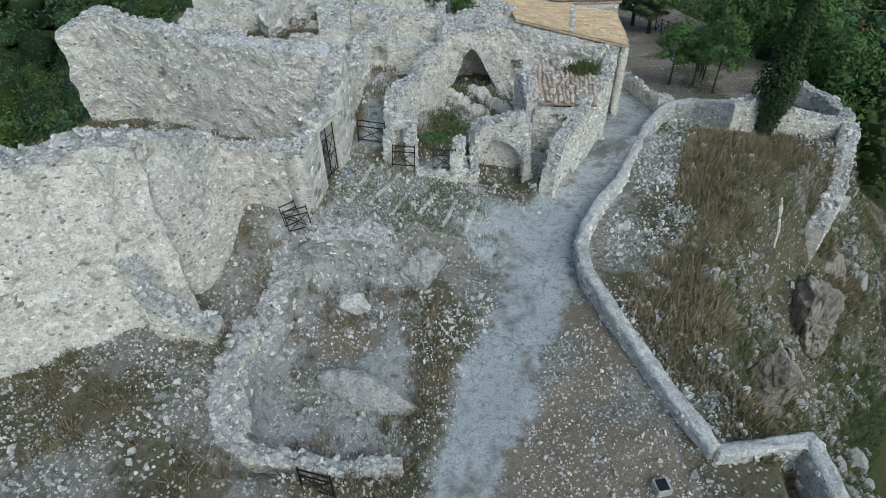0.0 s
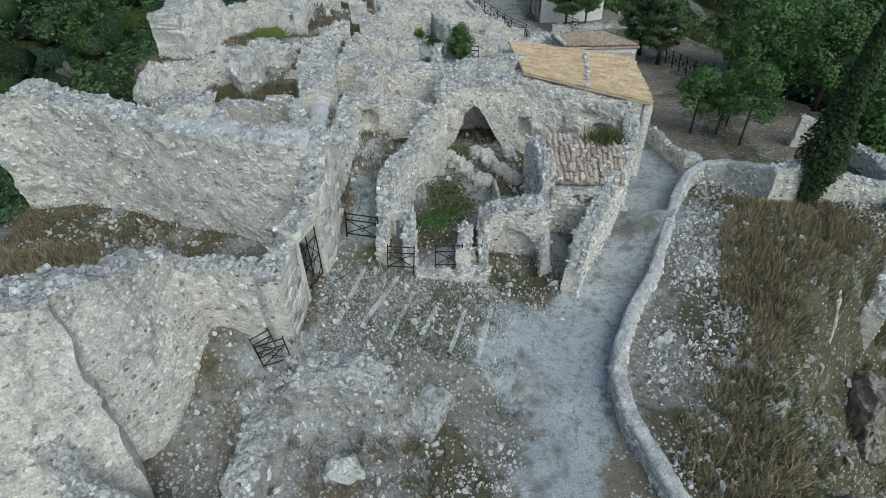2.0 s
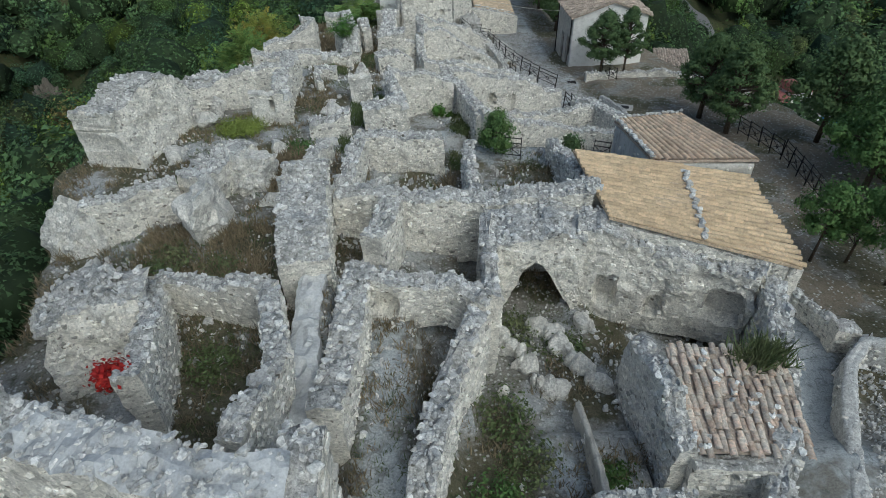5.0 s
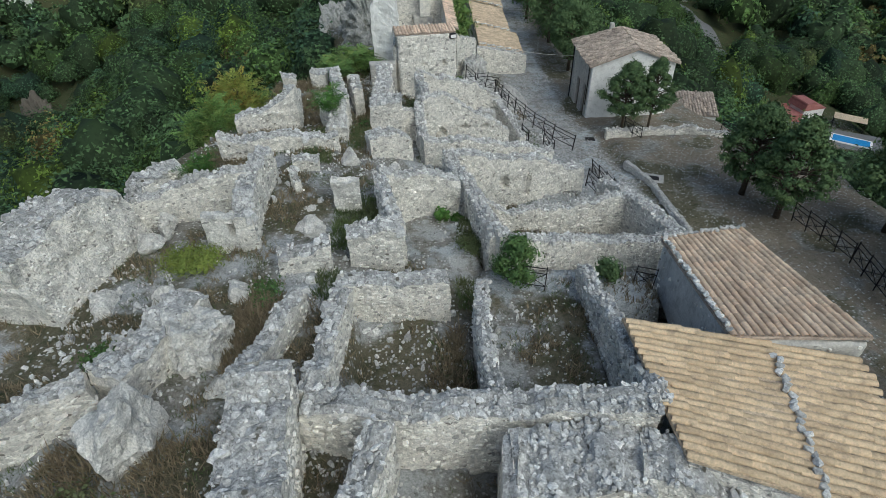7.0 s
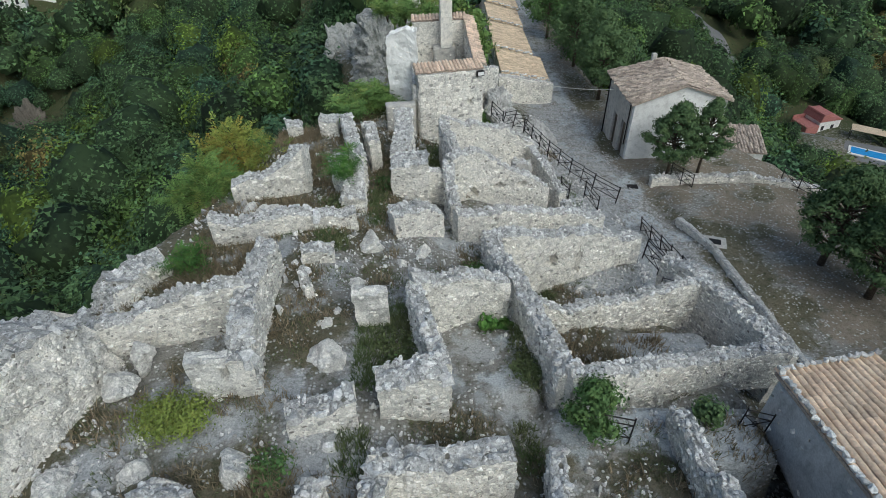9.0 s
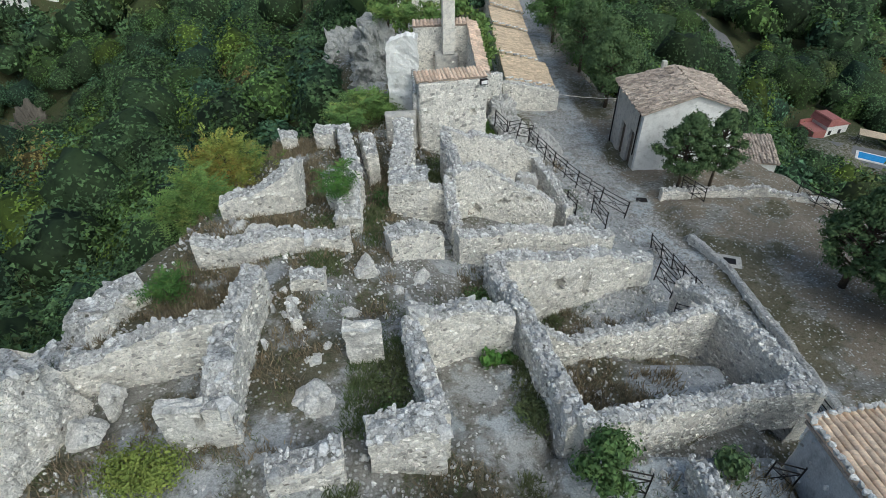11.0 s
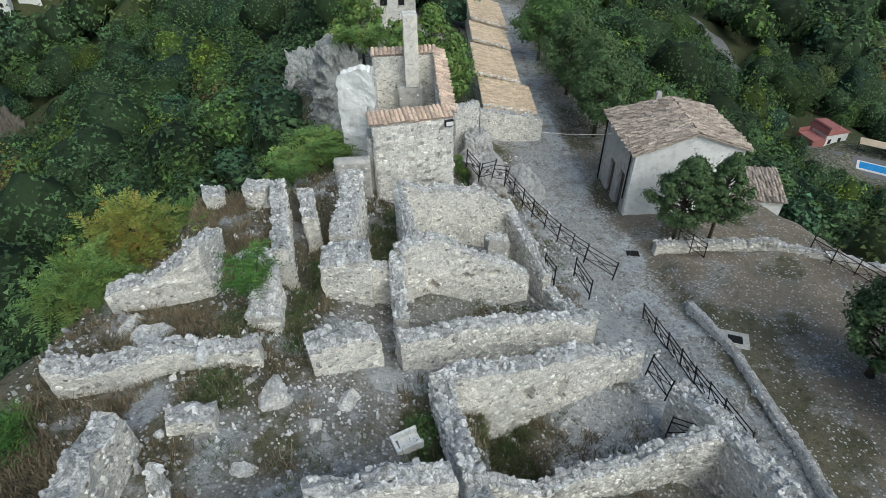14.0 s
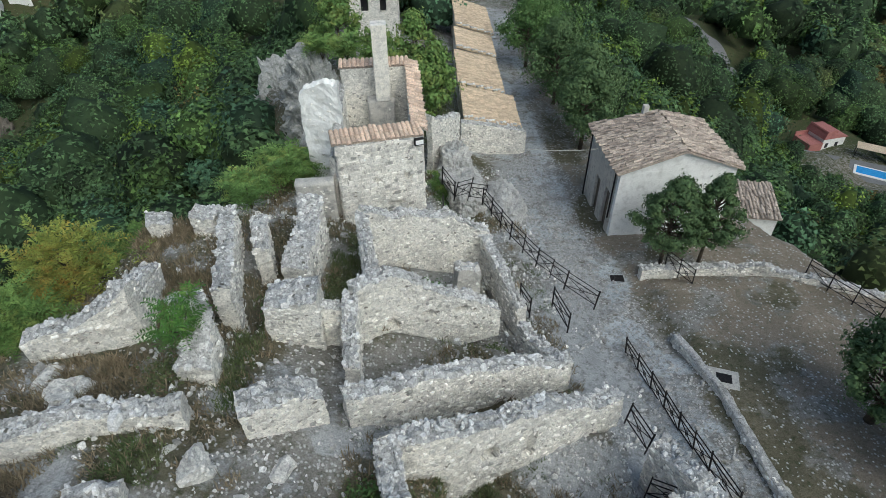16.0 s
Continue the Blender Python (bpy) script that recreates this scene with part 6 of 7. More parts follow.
red_house = thing("villa", "white villa with dusky red roof and terrace in a valley", "house", at=(91.4, 147.6, -52.2), turn=12)
red_house.matrix_basis = red_house.matrix_basis @ Matrix.Diagonal((0.78, 0.78, 0.9, 1))
slab("wall", red_house, (-1.5, -3, -4), (6, 3.5, 3.2), WHITE)
slab("upper_wall", red_house, (-1.45, -2.9, 3.2), (2.4, 3.2, 5.0), RED_ROOF, "dusky red upper wall")
part("roof", mesh("roof", np.array([(-1.9, -3.4, 3.2), (6.4, -3.4, 3.2), (6.4, 3.9, 3.2), (-1.9, 3.9, 3.2), (-1.2, -3.2, 5.2), (-1.2, 3.6, 5.2)]), [np.array([[4, 1, 2, 5], [0, 4, 5, 3], [3, 2, 1, 0]]), np.array([[0, 1, 4], [2, 3, 5]])], RED_ROOF), red_house)
slab("terrace", red_house, (-6.0, -3.2, -4), (-1.55, 3.2, 2.2), RED_ROOF, "dusky red roof terrace")
slab("parapet", red_house, (-6.0, 2.9, 2.2), (-1.55, 3.2, 3.2), RED_ROOF)
for _x in (0.0, 3.4):
    slab("window", red_house, (_x - 0.5, -3.06, 0.6), (_x + 0.5, -3.005, 1.9), DARK)
pool = thing("swimming_pool", "blue swimming pool with a pale rim in the valley", "pool", at=(95.5, 132.9, -50.9), turn=-36)
slab("rim", pool, (-4.2, -2.0, -3.0), (4.2, 2.0, 0.0), WHITE)
slab("water", pool, (-3.7, -1.5, -0.5), (3.7, 1.5, 0.04), POOL)
yard = thing("pool_terrace", "pale paved terrace round a pool in the valley", "terrace", kind="structure", at=(92.0, 132.5, -51.1), turn=-30)
slab("paving", yard, (-11, -6.5, -6), (9, 7, 0.0), ASPHALT)
canopy = thing("canopy", "beige awning on posts beside a pool", "awning", at=(98.5, 139.5, -51.0), turn=-35)
slab("cloth", canopy, (-3.4, -1.7, 2.2), (3.4, 1.7, 2.3), TILE_SAND)
for _x, _y in ((-3.2, -1.5), (3.2, -1.5), (-3.2, 1.5), (3.2, 1.5)):
    part("post", rod_mesh("post", [([(_x, _y, -1.0), (_x, _y, 2.2)], 0.08)], IRON, 5), canopy)
# Pale road climbing through the eastern valley, and far white houses in both valleys.
_ry = np.linspace(186, 244, 30)
_rx = valley_road(_ry)
_rv = np.array([(x + o, y, float(ground_z(x + o, y, False)) + 0.35) for x, y in zip(_rx, _ry) for o in (-2.6, 2.6)])
_k = np.arange(29) * 2
valley_lane = new("valley_road", mesh("valley_road", _rv, np.stack([_k, _k + 1, _k + 3, _k + 2], -1), ASPHALT, True))
tagged(valley_lane, "pale asphalt road climbing through wooded slopes", "road", kind="structure")
for _x, _y, _t, _w in ((-152, 258, 20, 9), (-160, 252, -10, 8), (-146, 268, 35, 7), (104, 262, 10, 7)):
    _z = float(ground_z(_x, _y, False))
    _h = thing("far_house", "small white house far off in the valley", "house", "far houses", at=(_x, _y, _z), turn=_t)
    slab("wall", _h, (-_w / 2, -3, -3), (_w / 2, 3, 4.5), WHITE)
    part("roof", mesh("roof", np.array([(-_w / 2 - 0.5, -3.5, 4.5), (_w / 2 + 0.5, -3.5, 4.5), (_w / 2 + 0.5, 3.5, 4.5), (-_w / 2 - 0.5, 3.5, 4.5), (-_w / 2 - 0.5, 0, 6.2), (_w / 2 + 0.5, 0, 6.2)]), [np.array([[0, 1, 5, 4], [2, 3, 4, 5], [3, 2, 1, 0]]), np.array([[1, 2, 5], [3, 0, 4]])], TILE_FAR if _x > 0 else PLASTER), _h)
    for _q in (-0.3, 0.25):
        slab("window", _h, (_w * _q - 0.5, -3.06, 1.4), (_w * _q + 0.5, -3.005, 2.9), DARK)

# ---- iron railings ----
def railing_unit(length=1.5):
    root = thing("railing_panel", "black iron railing panel with crossed bars", "railing", "railings along the lane")
    h = 0.88
    for x in (0, length):
        part("post", rod_mesh("post", [([(x, 0, -0.1), (x, 0, h + 0.06)], 0.034)], IRON, 6), root)
    for z in (0.14, 0.66, h):
        part("rail", rod_mesh("rail", [([(0, 0, z), (length, 0, z)], 0.023)], IRON, 4), root)
    part("brace", rod_mesh("brace", [([(0, 0, 0.14), (length, 0, 0.66)], 0.017)], IRON, 4), root)
    part("brace", rod_mesh("brace", [([(0, 0, 0.66), (length, 0, 0.14)], 0.017)], IRON, 4), root)
    a = np.linspace(0, 2 * np.pi, 13)
    part("ring", rod_mesh("ring", [(np.stack([length / 2 + 0.11 * np.cos(a), 0 * a, 0.4 + 0.11 * np.sin(a)], -1), 0.016)], IRON, 4), root)
    return root


FIRST = [None]


def railing(*points):
    """Panels set end to end along points on the ground."""
    for a, b in zip(points[:-1], points[1:]):
        run = math.hypot(b[0] - a[0], b[1] - a[1])
        n = max(1, round(run / 1.0))
        for k in range(n):
            p, q = (np.array(a) + (np.array(b) - np.array(a)) * f for f in (k / n, (k + 1) / n))
            d = Vector(q - p)
            m = Matrix(((d.x / 1.5, -d.y / d.xy.length, 0, p[0]), (d.y / 1.5, d.x / d.xy.length, 0, p[1]), (d.z / 1.5, 0, 1, p[2]), (0, 0, 0, 1)))
            if FIRST[0] is None:
                FIRST[0] = railing_unit()
                FIRST[0].matrix_basis = m
            else:
                ob = copy_thing(FIRST[0], Matrix())
                ob.matrix_basis = m


railing((1.8, 58.3, -1.4), (2.3, 57.0, -1.5), (3.0, 57.6, -1.9), (3.7, 57.6, -2.2), (4.7, 55.1, -2.4), (5.6, 53.4, -2.6), (6.6, 52.2, -2.85), (7.6, 51.1, -3.1))
railing((8.3, 48.9, -3.35), (8.55, 47.0, -3.0), (8.75, 45.1, -2.65), (9.0, 43.5, -2.3), (9.2, 42.2, -2.0))
railing((5.7, 50.6, -2.2), (6.0, 49.2, -2.2))
railing((4.35, 50.4, -1.75), (4.6, 49.6, -1.75))
railing((6.6, 44.6, -1.2), (6.9, 43.6, -1.3))
railing((6.45, 42.3, -1.2), (7.25, 41.9, -1.2))
railing((9.3, 38.6, -1.1), (9.4, 37.2, -0.9))
railing((-2.95, 18.5, 2.72), (-2.0, 18.3, 2.6))
railing((-4.85, 14.35, 2.0), (-4.45, 14.62, 2.1))
railing((-4.7, 14.1, 2.0), (-4.05, 14.3, 2.1))
railing((-1.7, 17.4, 2.3), (-0.95, 17.35, 2.2))
railing((-0.3, 18.0, 1.75), (0.5, 18.0, 1.7))
railing((12.2, 52.4, -3.25), (11.6, 53.9, -3.4))
railing((17.2, 52.6, -3.1), (18.6, 49.8, -3.0))
railing((1.7, 34.6, 1.6), (2.4, 34.4, 1.6))
railing((5.45, 34.85, 1.15), (6.05, 34.65, 1.1))
railing((-3.1, 6.3, 1.1), (-2.4, 6.1, 1.1))
railing((15.6, 41.8, -1.7), (15.8, 40.0, -1.4), (15.95, 38.2, -1.15), (15.6, 35.5, -0.9), (15.2, 33.0, -0.7), (14.6, 30.5, -0.5))

# ---- trees ----
def cypress(at, height, radius, seed):
    rng = np.random.default_rng(seed)
    z = float(ground_z(*at))
    root = thing("cypress_tree", "tall narrow dark green cypress on a dry mound", "tree", at=(at[0], at[1], z))
    part("trunk", rod_mesh("trunk", [([(0, 0, -0.2), (0, 0, height * 0.9)], 0.16, 0.03)], BARK, 7), root)
    n = 15000
    f = rng.random(n) ** 0.8
    r = radius * np.sin(np.pi * np.clip(f * 0.93 + 0.07, 0, 1) ** 0.62) * rng.uniform(0.55, 1.05, n)
    r = r * (1 + 0.22 * vnoise(f * 9, 3.0, seed))
    a = rng.uniform(0, 2 * np.pi, n)
    r = r * (1 + 0.2 * vnoise(np.cos(a) * 2, np.sin(a) * 2, f * 6))
    c = np.stack([r * np.cos(a), r * np.sin(a), 0.15 + f * height], -1)
    o = np.stack([np.cos(a), np.sin(a), np.full(n, 0.6)], -1)
    v, q = leaf_tris(c, o, 0.085, rng)
    part("crown", mesh("crown", v, q, LEAF_CYPRESS), root)


cypress((14.1, 22.6), 7.8, 0.68, 3)
tree("pine_tree", "dark pine beside a white house", (11.6, 54.4), 5.0, 2.0, LEAF_PINE, 11, clumps=80, leaves=20000, size=0.055, trunk=0.1, bare=0.3, puff=(0.1, 0.19), flat=0.5)
tree("pine_tree", "slender dark pine beside a white house", (13.2, 54.1), 5.3, 1.5, LEAF_PINE, 12, clumps=80, leaves=15000, size=0.055, trunk=0.09, bare=0.3, puff=(0.1, 0.19), flat=0.5)
tree("pine_tree", "broad dark pine in a dirt park", (14.9, 45.0), 5.4, 2.2, LEAF_PINE, 13, clumps=80, leaves=19000, size=0.06, trunk=0.16, bare=0.2, puff=(0.1, 0.19), flat=0.5)
tree("pine_tree", "broad dark pine in a dirt park", (15.4, 42.6), 5.6, 2.2, LEAF_PINE, 14, clumps=80, leaves=18000, size=0.06, trunk=0.16, bare=0.2, puff=(0.1, 0.19), flat=0.5)
for _k, (_x, _y, _h, _s) in enumerate(((12.5, 29.8, 3.6, 1.2), (13.7, 29.6, 3.4, 1.1), (14.2, 28.2, 4.2, 1.6))):
    tree("young_tree", "young leafy tree on a gravel terrace", (_x, _y), _h, _s, LEAF_BROAD, 20 + _k, clumps=16, leaves=6500, size=0.05, trunk=0.06, bare=0.38, group="trees on the terrace")
for _k, (_x, _y, _h, _s) in enumerate(((19.6, 41.0, 6.0, 2.2), (18.0, 35.0, 5.4, 2.3), (20.4, 37.0, 6.0, 2.4), (20.2, 32.4, 5.6, 2.3), (21.4, 29.0, 6.0, 2.4), (10.9, 66.6, 6.0, 2.3), (11.6, 69.8, 6.4, 2.6), (10.6, 73.5, 6.4, 2.6), (12.6, 77.5, 6.6, 2.9), (9.8, 81.0, 6.0, 2.4), (11.8, 86.0, 6.4, 2.8))):
    tree("shade_tree", "dark leafy shade tree beside the lane", (_x, _y), _h, _s, LEAF_PINE if _k in (0, 5, 6, 7) else LEAF_BROAD, 40 + _k, clumps=26, leaves=12000, size=0.075, trunk=0.15, bare=0.28)
for _k, (_x, _y, _h, _s) in enumerate(((-10.6, 49.2, 3.0, 2.1), (-11.6, 52.0, 3.6, 2.6), (-10.4, 53.6, 3.6, 2.3), (-12.8, 50.2, 3.6, 2.4), (-11.0, 46.6, 2.6, 1.7))):
    tree("sumac_tree", "yellowing leafy tree on the wooded slope", (_x, _y), _h, _s, (LEAF_AUTUMN, LEAF_SUMAC, LEAF_SUMAC, LEAF_SUMAC, LEAF_SUMAC)[_k], 60 + _k, clumps=26, leaves=760, fronds=0.6, trunk=0.09, bare=0.35, flat=1.0, puff=(0.18, 0.34))

# Bushes and saplings in the ruins.
for _k, (_x, _y, _h, _s, _zz) in enumerate(((-5.2, 56.6, 1.9, 1.7, -1.0), (-4.6, 57.6, 1.6, 1.5, -0.6), (-6.4, 58.6, 2.2, 1.9, -1.8), (-5.6, 61.0, 1.8, 1.6, -0.8), (-4.4, 66.6, 1.2, 1.4, 1.6), (-3.2, 68.0, 1.4, 1.4, 1.0), (2.0, 60.4, 1.2, 1.1, -0.9), (-6.2, 54.6, 1.6, 1.4, -0.6))):
    sapling("leafy green sapling on the steep bank beside a gate building", (_x, _y), _h, _s, LEAF_SUMAC, 130 + _k, z=min(_zz, float(ground_z(_x, _y)) + 3.5) if _zz > 0 else float(ground_z(_x, _y)), stems=8, fronds=26)
for _k, (_x, _y, _h, _s) in enumerate(((0.9, 67.5, 5.0, 1.7), (2.0, 71.0, 5.2, 1.7), (-1.6, 70.5, 5.0, 1.9), (-4.4, 74.5, 6.0, 2.4), (0.6, 76.0, 5.4, 2.0))):
    tree("ash_tree", "bright green leafy tree behind a gate building", (_x, _y), _h, _s, LEAF_SUMAC, 140 + _k, clumps=24, leaves=5200, size=0.1, trunk=0.1, bare=0.2, puff=(0.2, 0.38))
tree("small_pine", "young green pine growing in the ruins", (1.45, 34.7), 2.0, 0.85, LEAF_BROAD, 70, clumps=22, leaves=5200, size=0.045, trunk=0.04, bare=0.15, puff=(0.22, 0.4))
bush("green_bush", "small dark green bush beside a wall", (4.6, 35.0), (0.35, 0.35, 0.5), LEAF_PINE, 71, 900, 0.07)
sapling("bright green feathery sapling on a crumbling wall", (-5.3, 45.0), 1.3, 1.15, LEAF_BRIGHT, 72, z=2.7)
sapling("bright green feathery sapling on the ridge edge", (-9.7, 40.3), 0.95, 0.95, LEAF_BRIGHT, 73)
bush("fig_sapling", "bright green sapling at the foot of a wall", (-0.7, 38.3), (0.25, 0.22, 0.3), LEAF_BRIGHT, 74, 260, 0.09)
bush("fig_sapling", "bright green sapling at the foot of a wall", (-0.1, 38.7), (0.22, 0.22, 0.28), LEAF_BRIGHT, 75, 220, 0.09)
bush("spurge_bush", "yellow green low bush on rubble", (-8.3, 34.5), (0.85, 0.6, 0.32), LEAF_SPURGE, 76, 5200, 0.035)
bush("red_bush", "small bright red bush on the ridge", (-7.55, 21.6), (0.3, 0.3, 0.3), LEAF_RED, 77, 500, 0.06, z=4.7)
_gx, _gy = 5.7 + np.random.default_rng(78).normal(0, 0.3, 120), 22.35 + np.random.default_rng(79).normal(0, 0.16, 120)
tufts("roof_grass", "tall weedy grass growing on a small tiled roof", _gx, _gy, 0.42, LEAF_WEED, 78, blades=6, z=np.full(120, 3.55))
for _k, (_x, _y, _r) in enumerate(((0.2, 22.6, 0.8), (0.6, 21.2, 0.7), (-0.2, 20.4, 0.6), (0.9, 25.4, 0.8), (2.2, 24.9, 0.6), (2.4, 20.8, 0.35), (-6.6, 23.4, 0.7), (-3.4, 37.0, 0.7), (-3.2, 36.0, 0.6), (0.2, 36.6, 0.5), (0.3, 37.6, 0.45), (-4.0, 48.4, 0.6), (-2.3, 49.6, 0.5), (-1.9, 52.8, 0.6), (1.0, 50.4, 0.5), (3.0, 47.6, 0.4), (0.2, 40.6, 0.5), (-0.8, 41.2, 0.5), (-5.9, 44.4, 0.6), (2.4, 61.0, 0.7), (1.9, 59.6, 0.6), (-3.6, 56.4, 0.9), (-5.4, 57.2, 1.2), (-3.2, 66.2, 1.4), (0.6, 66.0, 1.6), (1.8, 70.0, 1.8), (-9.6, 31.0, 0.5), (-8.6, 26.8, 0.7), (-7.2, 26.4, 0.6), (-6.0, 33.2, 0.5))):
    bush("weed_clump", "clump of green weeds among rubble", (_x, _y), (_r, _r, _r * 0.3), (LEAF_WEED, LEAF_BROAD)[_k % 3 == 2], 90 + _k, int(1100 * max(_r, 0.6)), 0.05)

# ---- woods on both slopes ----
def scatter(x0, x1, y0, y1, gap, keep, seed):
    rng = np.random.default_rng(seed)
    xs, ys = np.meshgrid(np.arange(x0, x1, gap), np.arange(y0, y1, gap))
    xs = xs.ravel() + rng.uniform(-0.5, 0.5, xs.size) * gap
    ys = ys.ravel() + rng.uniform(-0.5, 0.5, ys.size) * gap
    ok = keep(xs, ys)
    return xs[ok], ys[ok]


_in_view = lambda x, y: (np.abs(x) < 18 + y * 0.78) & (np.hypot(x, y) < 235)
_last = lambda x, y: (np.abs(x) < 18 + y * 0.78) & (np.hypot(x, y) >= 235) & (np.hypot(x, y) < 380) & (np.hypot(x + 150, y - 262) > 19) & (np.abs(x) > 20) & ((np.abs(x - valley_road(y)) > 8) | (y > 246)) & (np.hypot(x - 100, y - 254) > 12)
_edge_w = lambda x, y: (x < west_edge(y) - 2.4) & (x > west_edge(y) - 9) & _in_view(x, y) & (y < 62)
_near_w = lambda x, y: (x < west_edge(y) - np.where(y < 62, 9, 2.6)) & (x > west_edge(y) - 26) & _in_view(x, y)


def _before(x, y, px, py, reach, wide):
    """Within a strip running from a place in the valley back towards the ridge."""
    d = np.array([4.0 - px, 24.0 - py])
    d = d / np.hypot(*d)
    u, w = (x - px) * d[0] + (y - py) * d[1], (x - px) * d[1] - (y - py) * d[0]
    return (u > -wide) & (u < reach) & (np.abs(w) < wide)


_scar = lambda x, y: _before(x, y, -107, 172, 34, 12)
_far_w = lambda x, y: (x <= west_edge(y) - 26) & _in_view(x, y) & ~_scar(x, y) & (np.hypot(x + 150, y - 262) > 17)
_road = lambda x, y: np.abs(x - valley_road(y))
_lines = lambda x, y: _before(x, y, 91, 147, 112, 7) | _before(x, y, 95, 133, 112, 8)
_opens = lambda x, y: _lines(x, y) | _before(x, y, 91, 147, 46, 11) | _before(x, y, 93, 132, 46, 13) | ((_road(x, y) < 7) & (y > 186) & (y < 246)) | _before(x, y, 97, 213, 40, 8) | _before(x, y, 93, 228, 40, 8)
_bare = lambda x, y: _before(x, y, 91, 147, 12, 11) | _before(x, y, 93, 132, 14, 13) | ((_road(x, y) < 4.5) & (y > 186) & (y < 246))
_clear = lambda x, y: ~_opens(x, y)
_low_e = lambda x, y: _opens(x, y) & ~_bare(x, y) & _in_view(x, y) & (x > east_edge(y) + 4) & (y > 40) & (np.hypot(x - 20, y - 62) > 4.5)
_near_e = lambda x, y: (x > east_edge(y) + 3.0) & (x < east_edge(y) + 26) & _in_view(x, y) & (y > 24) & (np.hypot(x - 20, y - 62) > 4.5) & ~_lines(x, y)
_far_e = lambda x, y: (x >= east_edge(y) + 26) & _in_view(x, y) & _clear(x, y)
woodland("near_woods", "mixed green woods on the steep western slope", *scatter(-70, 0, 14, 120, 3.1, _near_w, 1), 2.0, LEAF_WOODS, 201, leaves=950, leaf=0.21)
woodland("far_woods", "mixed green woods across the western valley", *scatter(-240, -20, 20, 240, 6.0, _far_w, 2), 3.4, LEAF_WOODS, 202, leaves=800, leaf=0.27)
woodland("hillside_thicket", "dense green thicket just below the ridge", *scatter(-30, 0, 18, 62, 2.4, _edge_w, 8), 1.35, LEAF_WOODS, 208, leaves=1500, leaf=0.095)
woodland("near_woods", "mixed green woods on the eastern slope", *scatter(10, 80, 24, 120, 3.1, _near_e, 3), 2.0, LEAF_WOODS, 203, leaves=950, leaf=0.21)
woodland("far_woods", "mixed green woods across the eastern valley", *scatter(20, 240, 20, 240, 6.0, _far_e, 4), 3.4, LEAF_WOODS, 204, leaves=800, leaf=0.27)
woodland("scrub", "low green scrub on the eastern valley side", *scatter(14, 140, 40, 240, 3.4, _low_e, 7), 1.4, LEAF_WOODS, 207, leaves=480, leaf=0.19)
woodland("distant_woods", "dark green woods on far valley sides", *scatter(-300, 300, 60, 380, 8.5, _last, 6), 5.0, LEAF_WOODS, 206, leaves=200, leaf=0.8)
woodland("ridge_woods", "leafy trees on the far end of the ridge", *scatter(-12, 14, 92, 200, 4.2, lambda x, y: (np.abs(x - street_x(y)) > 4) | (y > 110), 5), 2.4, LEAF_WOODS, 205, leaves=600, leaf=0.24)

# ---- loose stones and grass ----
_rng = np.random.default_rng(55)
_n = 50000
_sx, _sy = _rng.uniform(-13, 9, _n), _rng.uniform(5, 64, _n)
_ok = (_sx > west_edge(_sy)) & (_sx < street_x(_sy) - 0.9) & (fnoise(_sx * 0.5, _sy * 0.5, 6.0) + 0.35 * _rng.normal(0, 1, _n) > 0.0)
_v, _f = loose_stones(_n, _rng, 0.072, (_sx[_ok], _sy[_ok]), 0.85)
tagged(new("loose_rubble", mesh("loose_rubble", _v, _f, LOOSE)), "pale stones strewn over the floors of the ruins", "rubble", kind="stuff")
_sx, _sy = _rng.uniform(4.5, 17, 30000), _rng.uniform(7, 26, 30000)
_ok = (_sx > curve(_sy, (7, 6.0), (12, 4.7), (16, 5.7), (20, 8.0), (25, 11))) & (_sx < east_edge(_sy) + 1) & (fnoise(_sx * 0.6, _sy * 0.6, 44.0) + 0.25 * _rng.normal(0, 1, 30000) > np.where(_sx < curve(_sy, (7, 7.0), (12, 6.5), (16, 8.6), (20, 10.2), (25, 12)), -0.15, 0.4))
_v, _f = loose_stones(5000, _rng, 0.062, (_sx[_ok], _sy[_ok]), 0.9)
tagged(new("loose_rubble", mesh("loose_rubble", _v, _f, LOOSE)), "pale stones strewn over a dry mound", "rubble", kind="stuff")
_sx, _sy = _rng.uniform(-16, 6, 26000), _rng.uniform(2, 12, 26000)
_ok = (np.abs(_sx - street_x(_sy)) > 0.9) & (fnoise(_sx * 0.6, _sy * 0.6, 2.0) > -0.2)
_v, _f = loose_stones(5000, _rng, 0.034, (_sx[_ok], _sy[_ok]), 0.9)
tagged(new("loose_rubble", mesh("loose_rubble", _v, _f, LOOSE)), "pale stones strewn over rough grass", "rubble", kind="stuff")
_sx, _sy = _rng.uniform(9, 22, 9000), _rng.uniform(26, 56, 9000)
_ok = fnoise(_sx * 0.4, _sy * 0.4, 71.0) + 0.3 * _rng.normal(0, 1, 9000) > 0.25
_sx, _sy = _sx[_ok], _sy[_ok]
_v, _f = loose_stones(3500, _rng, 0.026, (_sx, _sy))
tagged(new("loose_gravel", mesh("loose_gravel", _v, _f, LOOSE)), "small pale stones strewn over a dirt park", "gravel", kind="stuff")

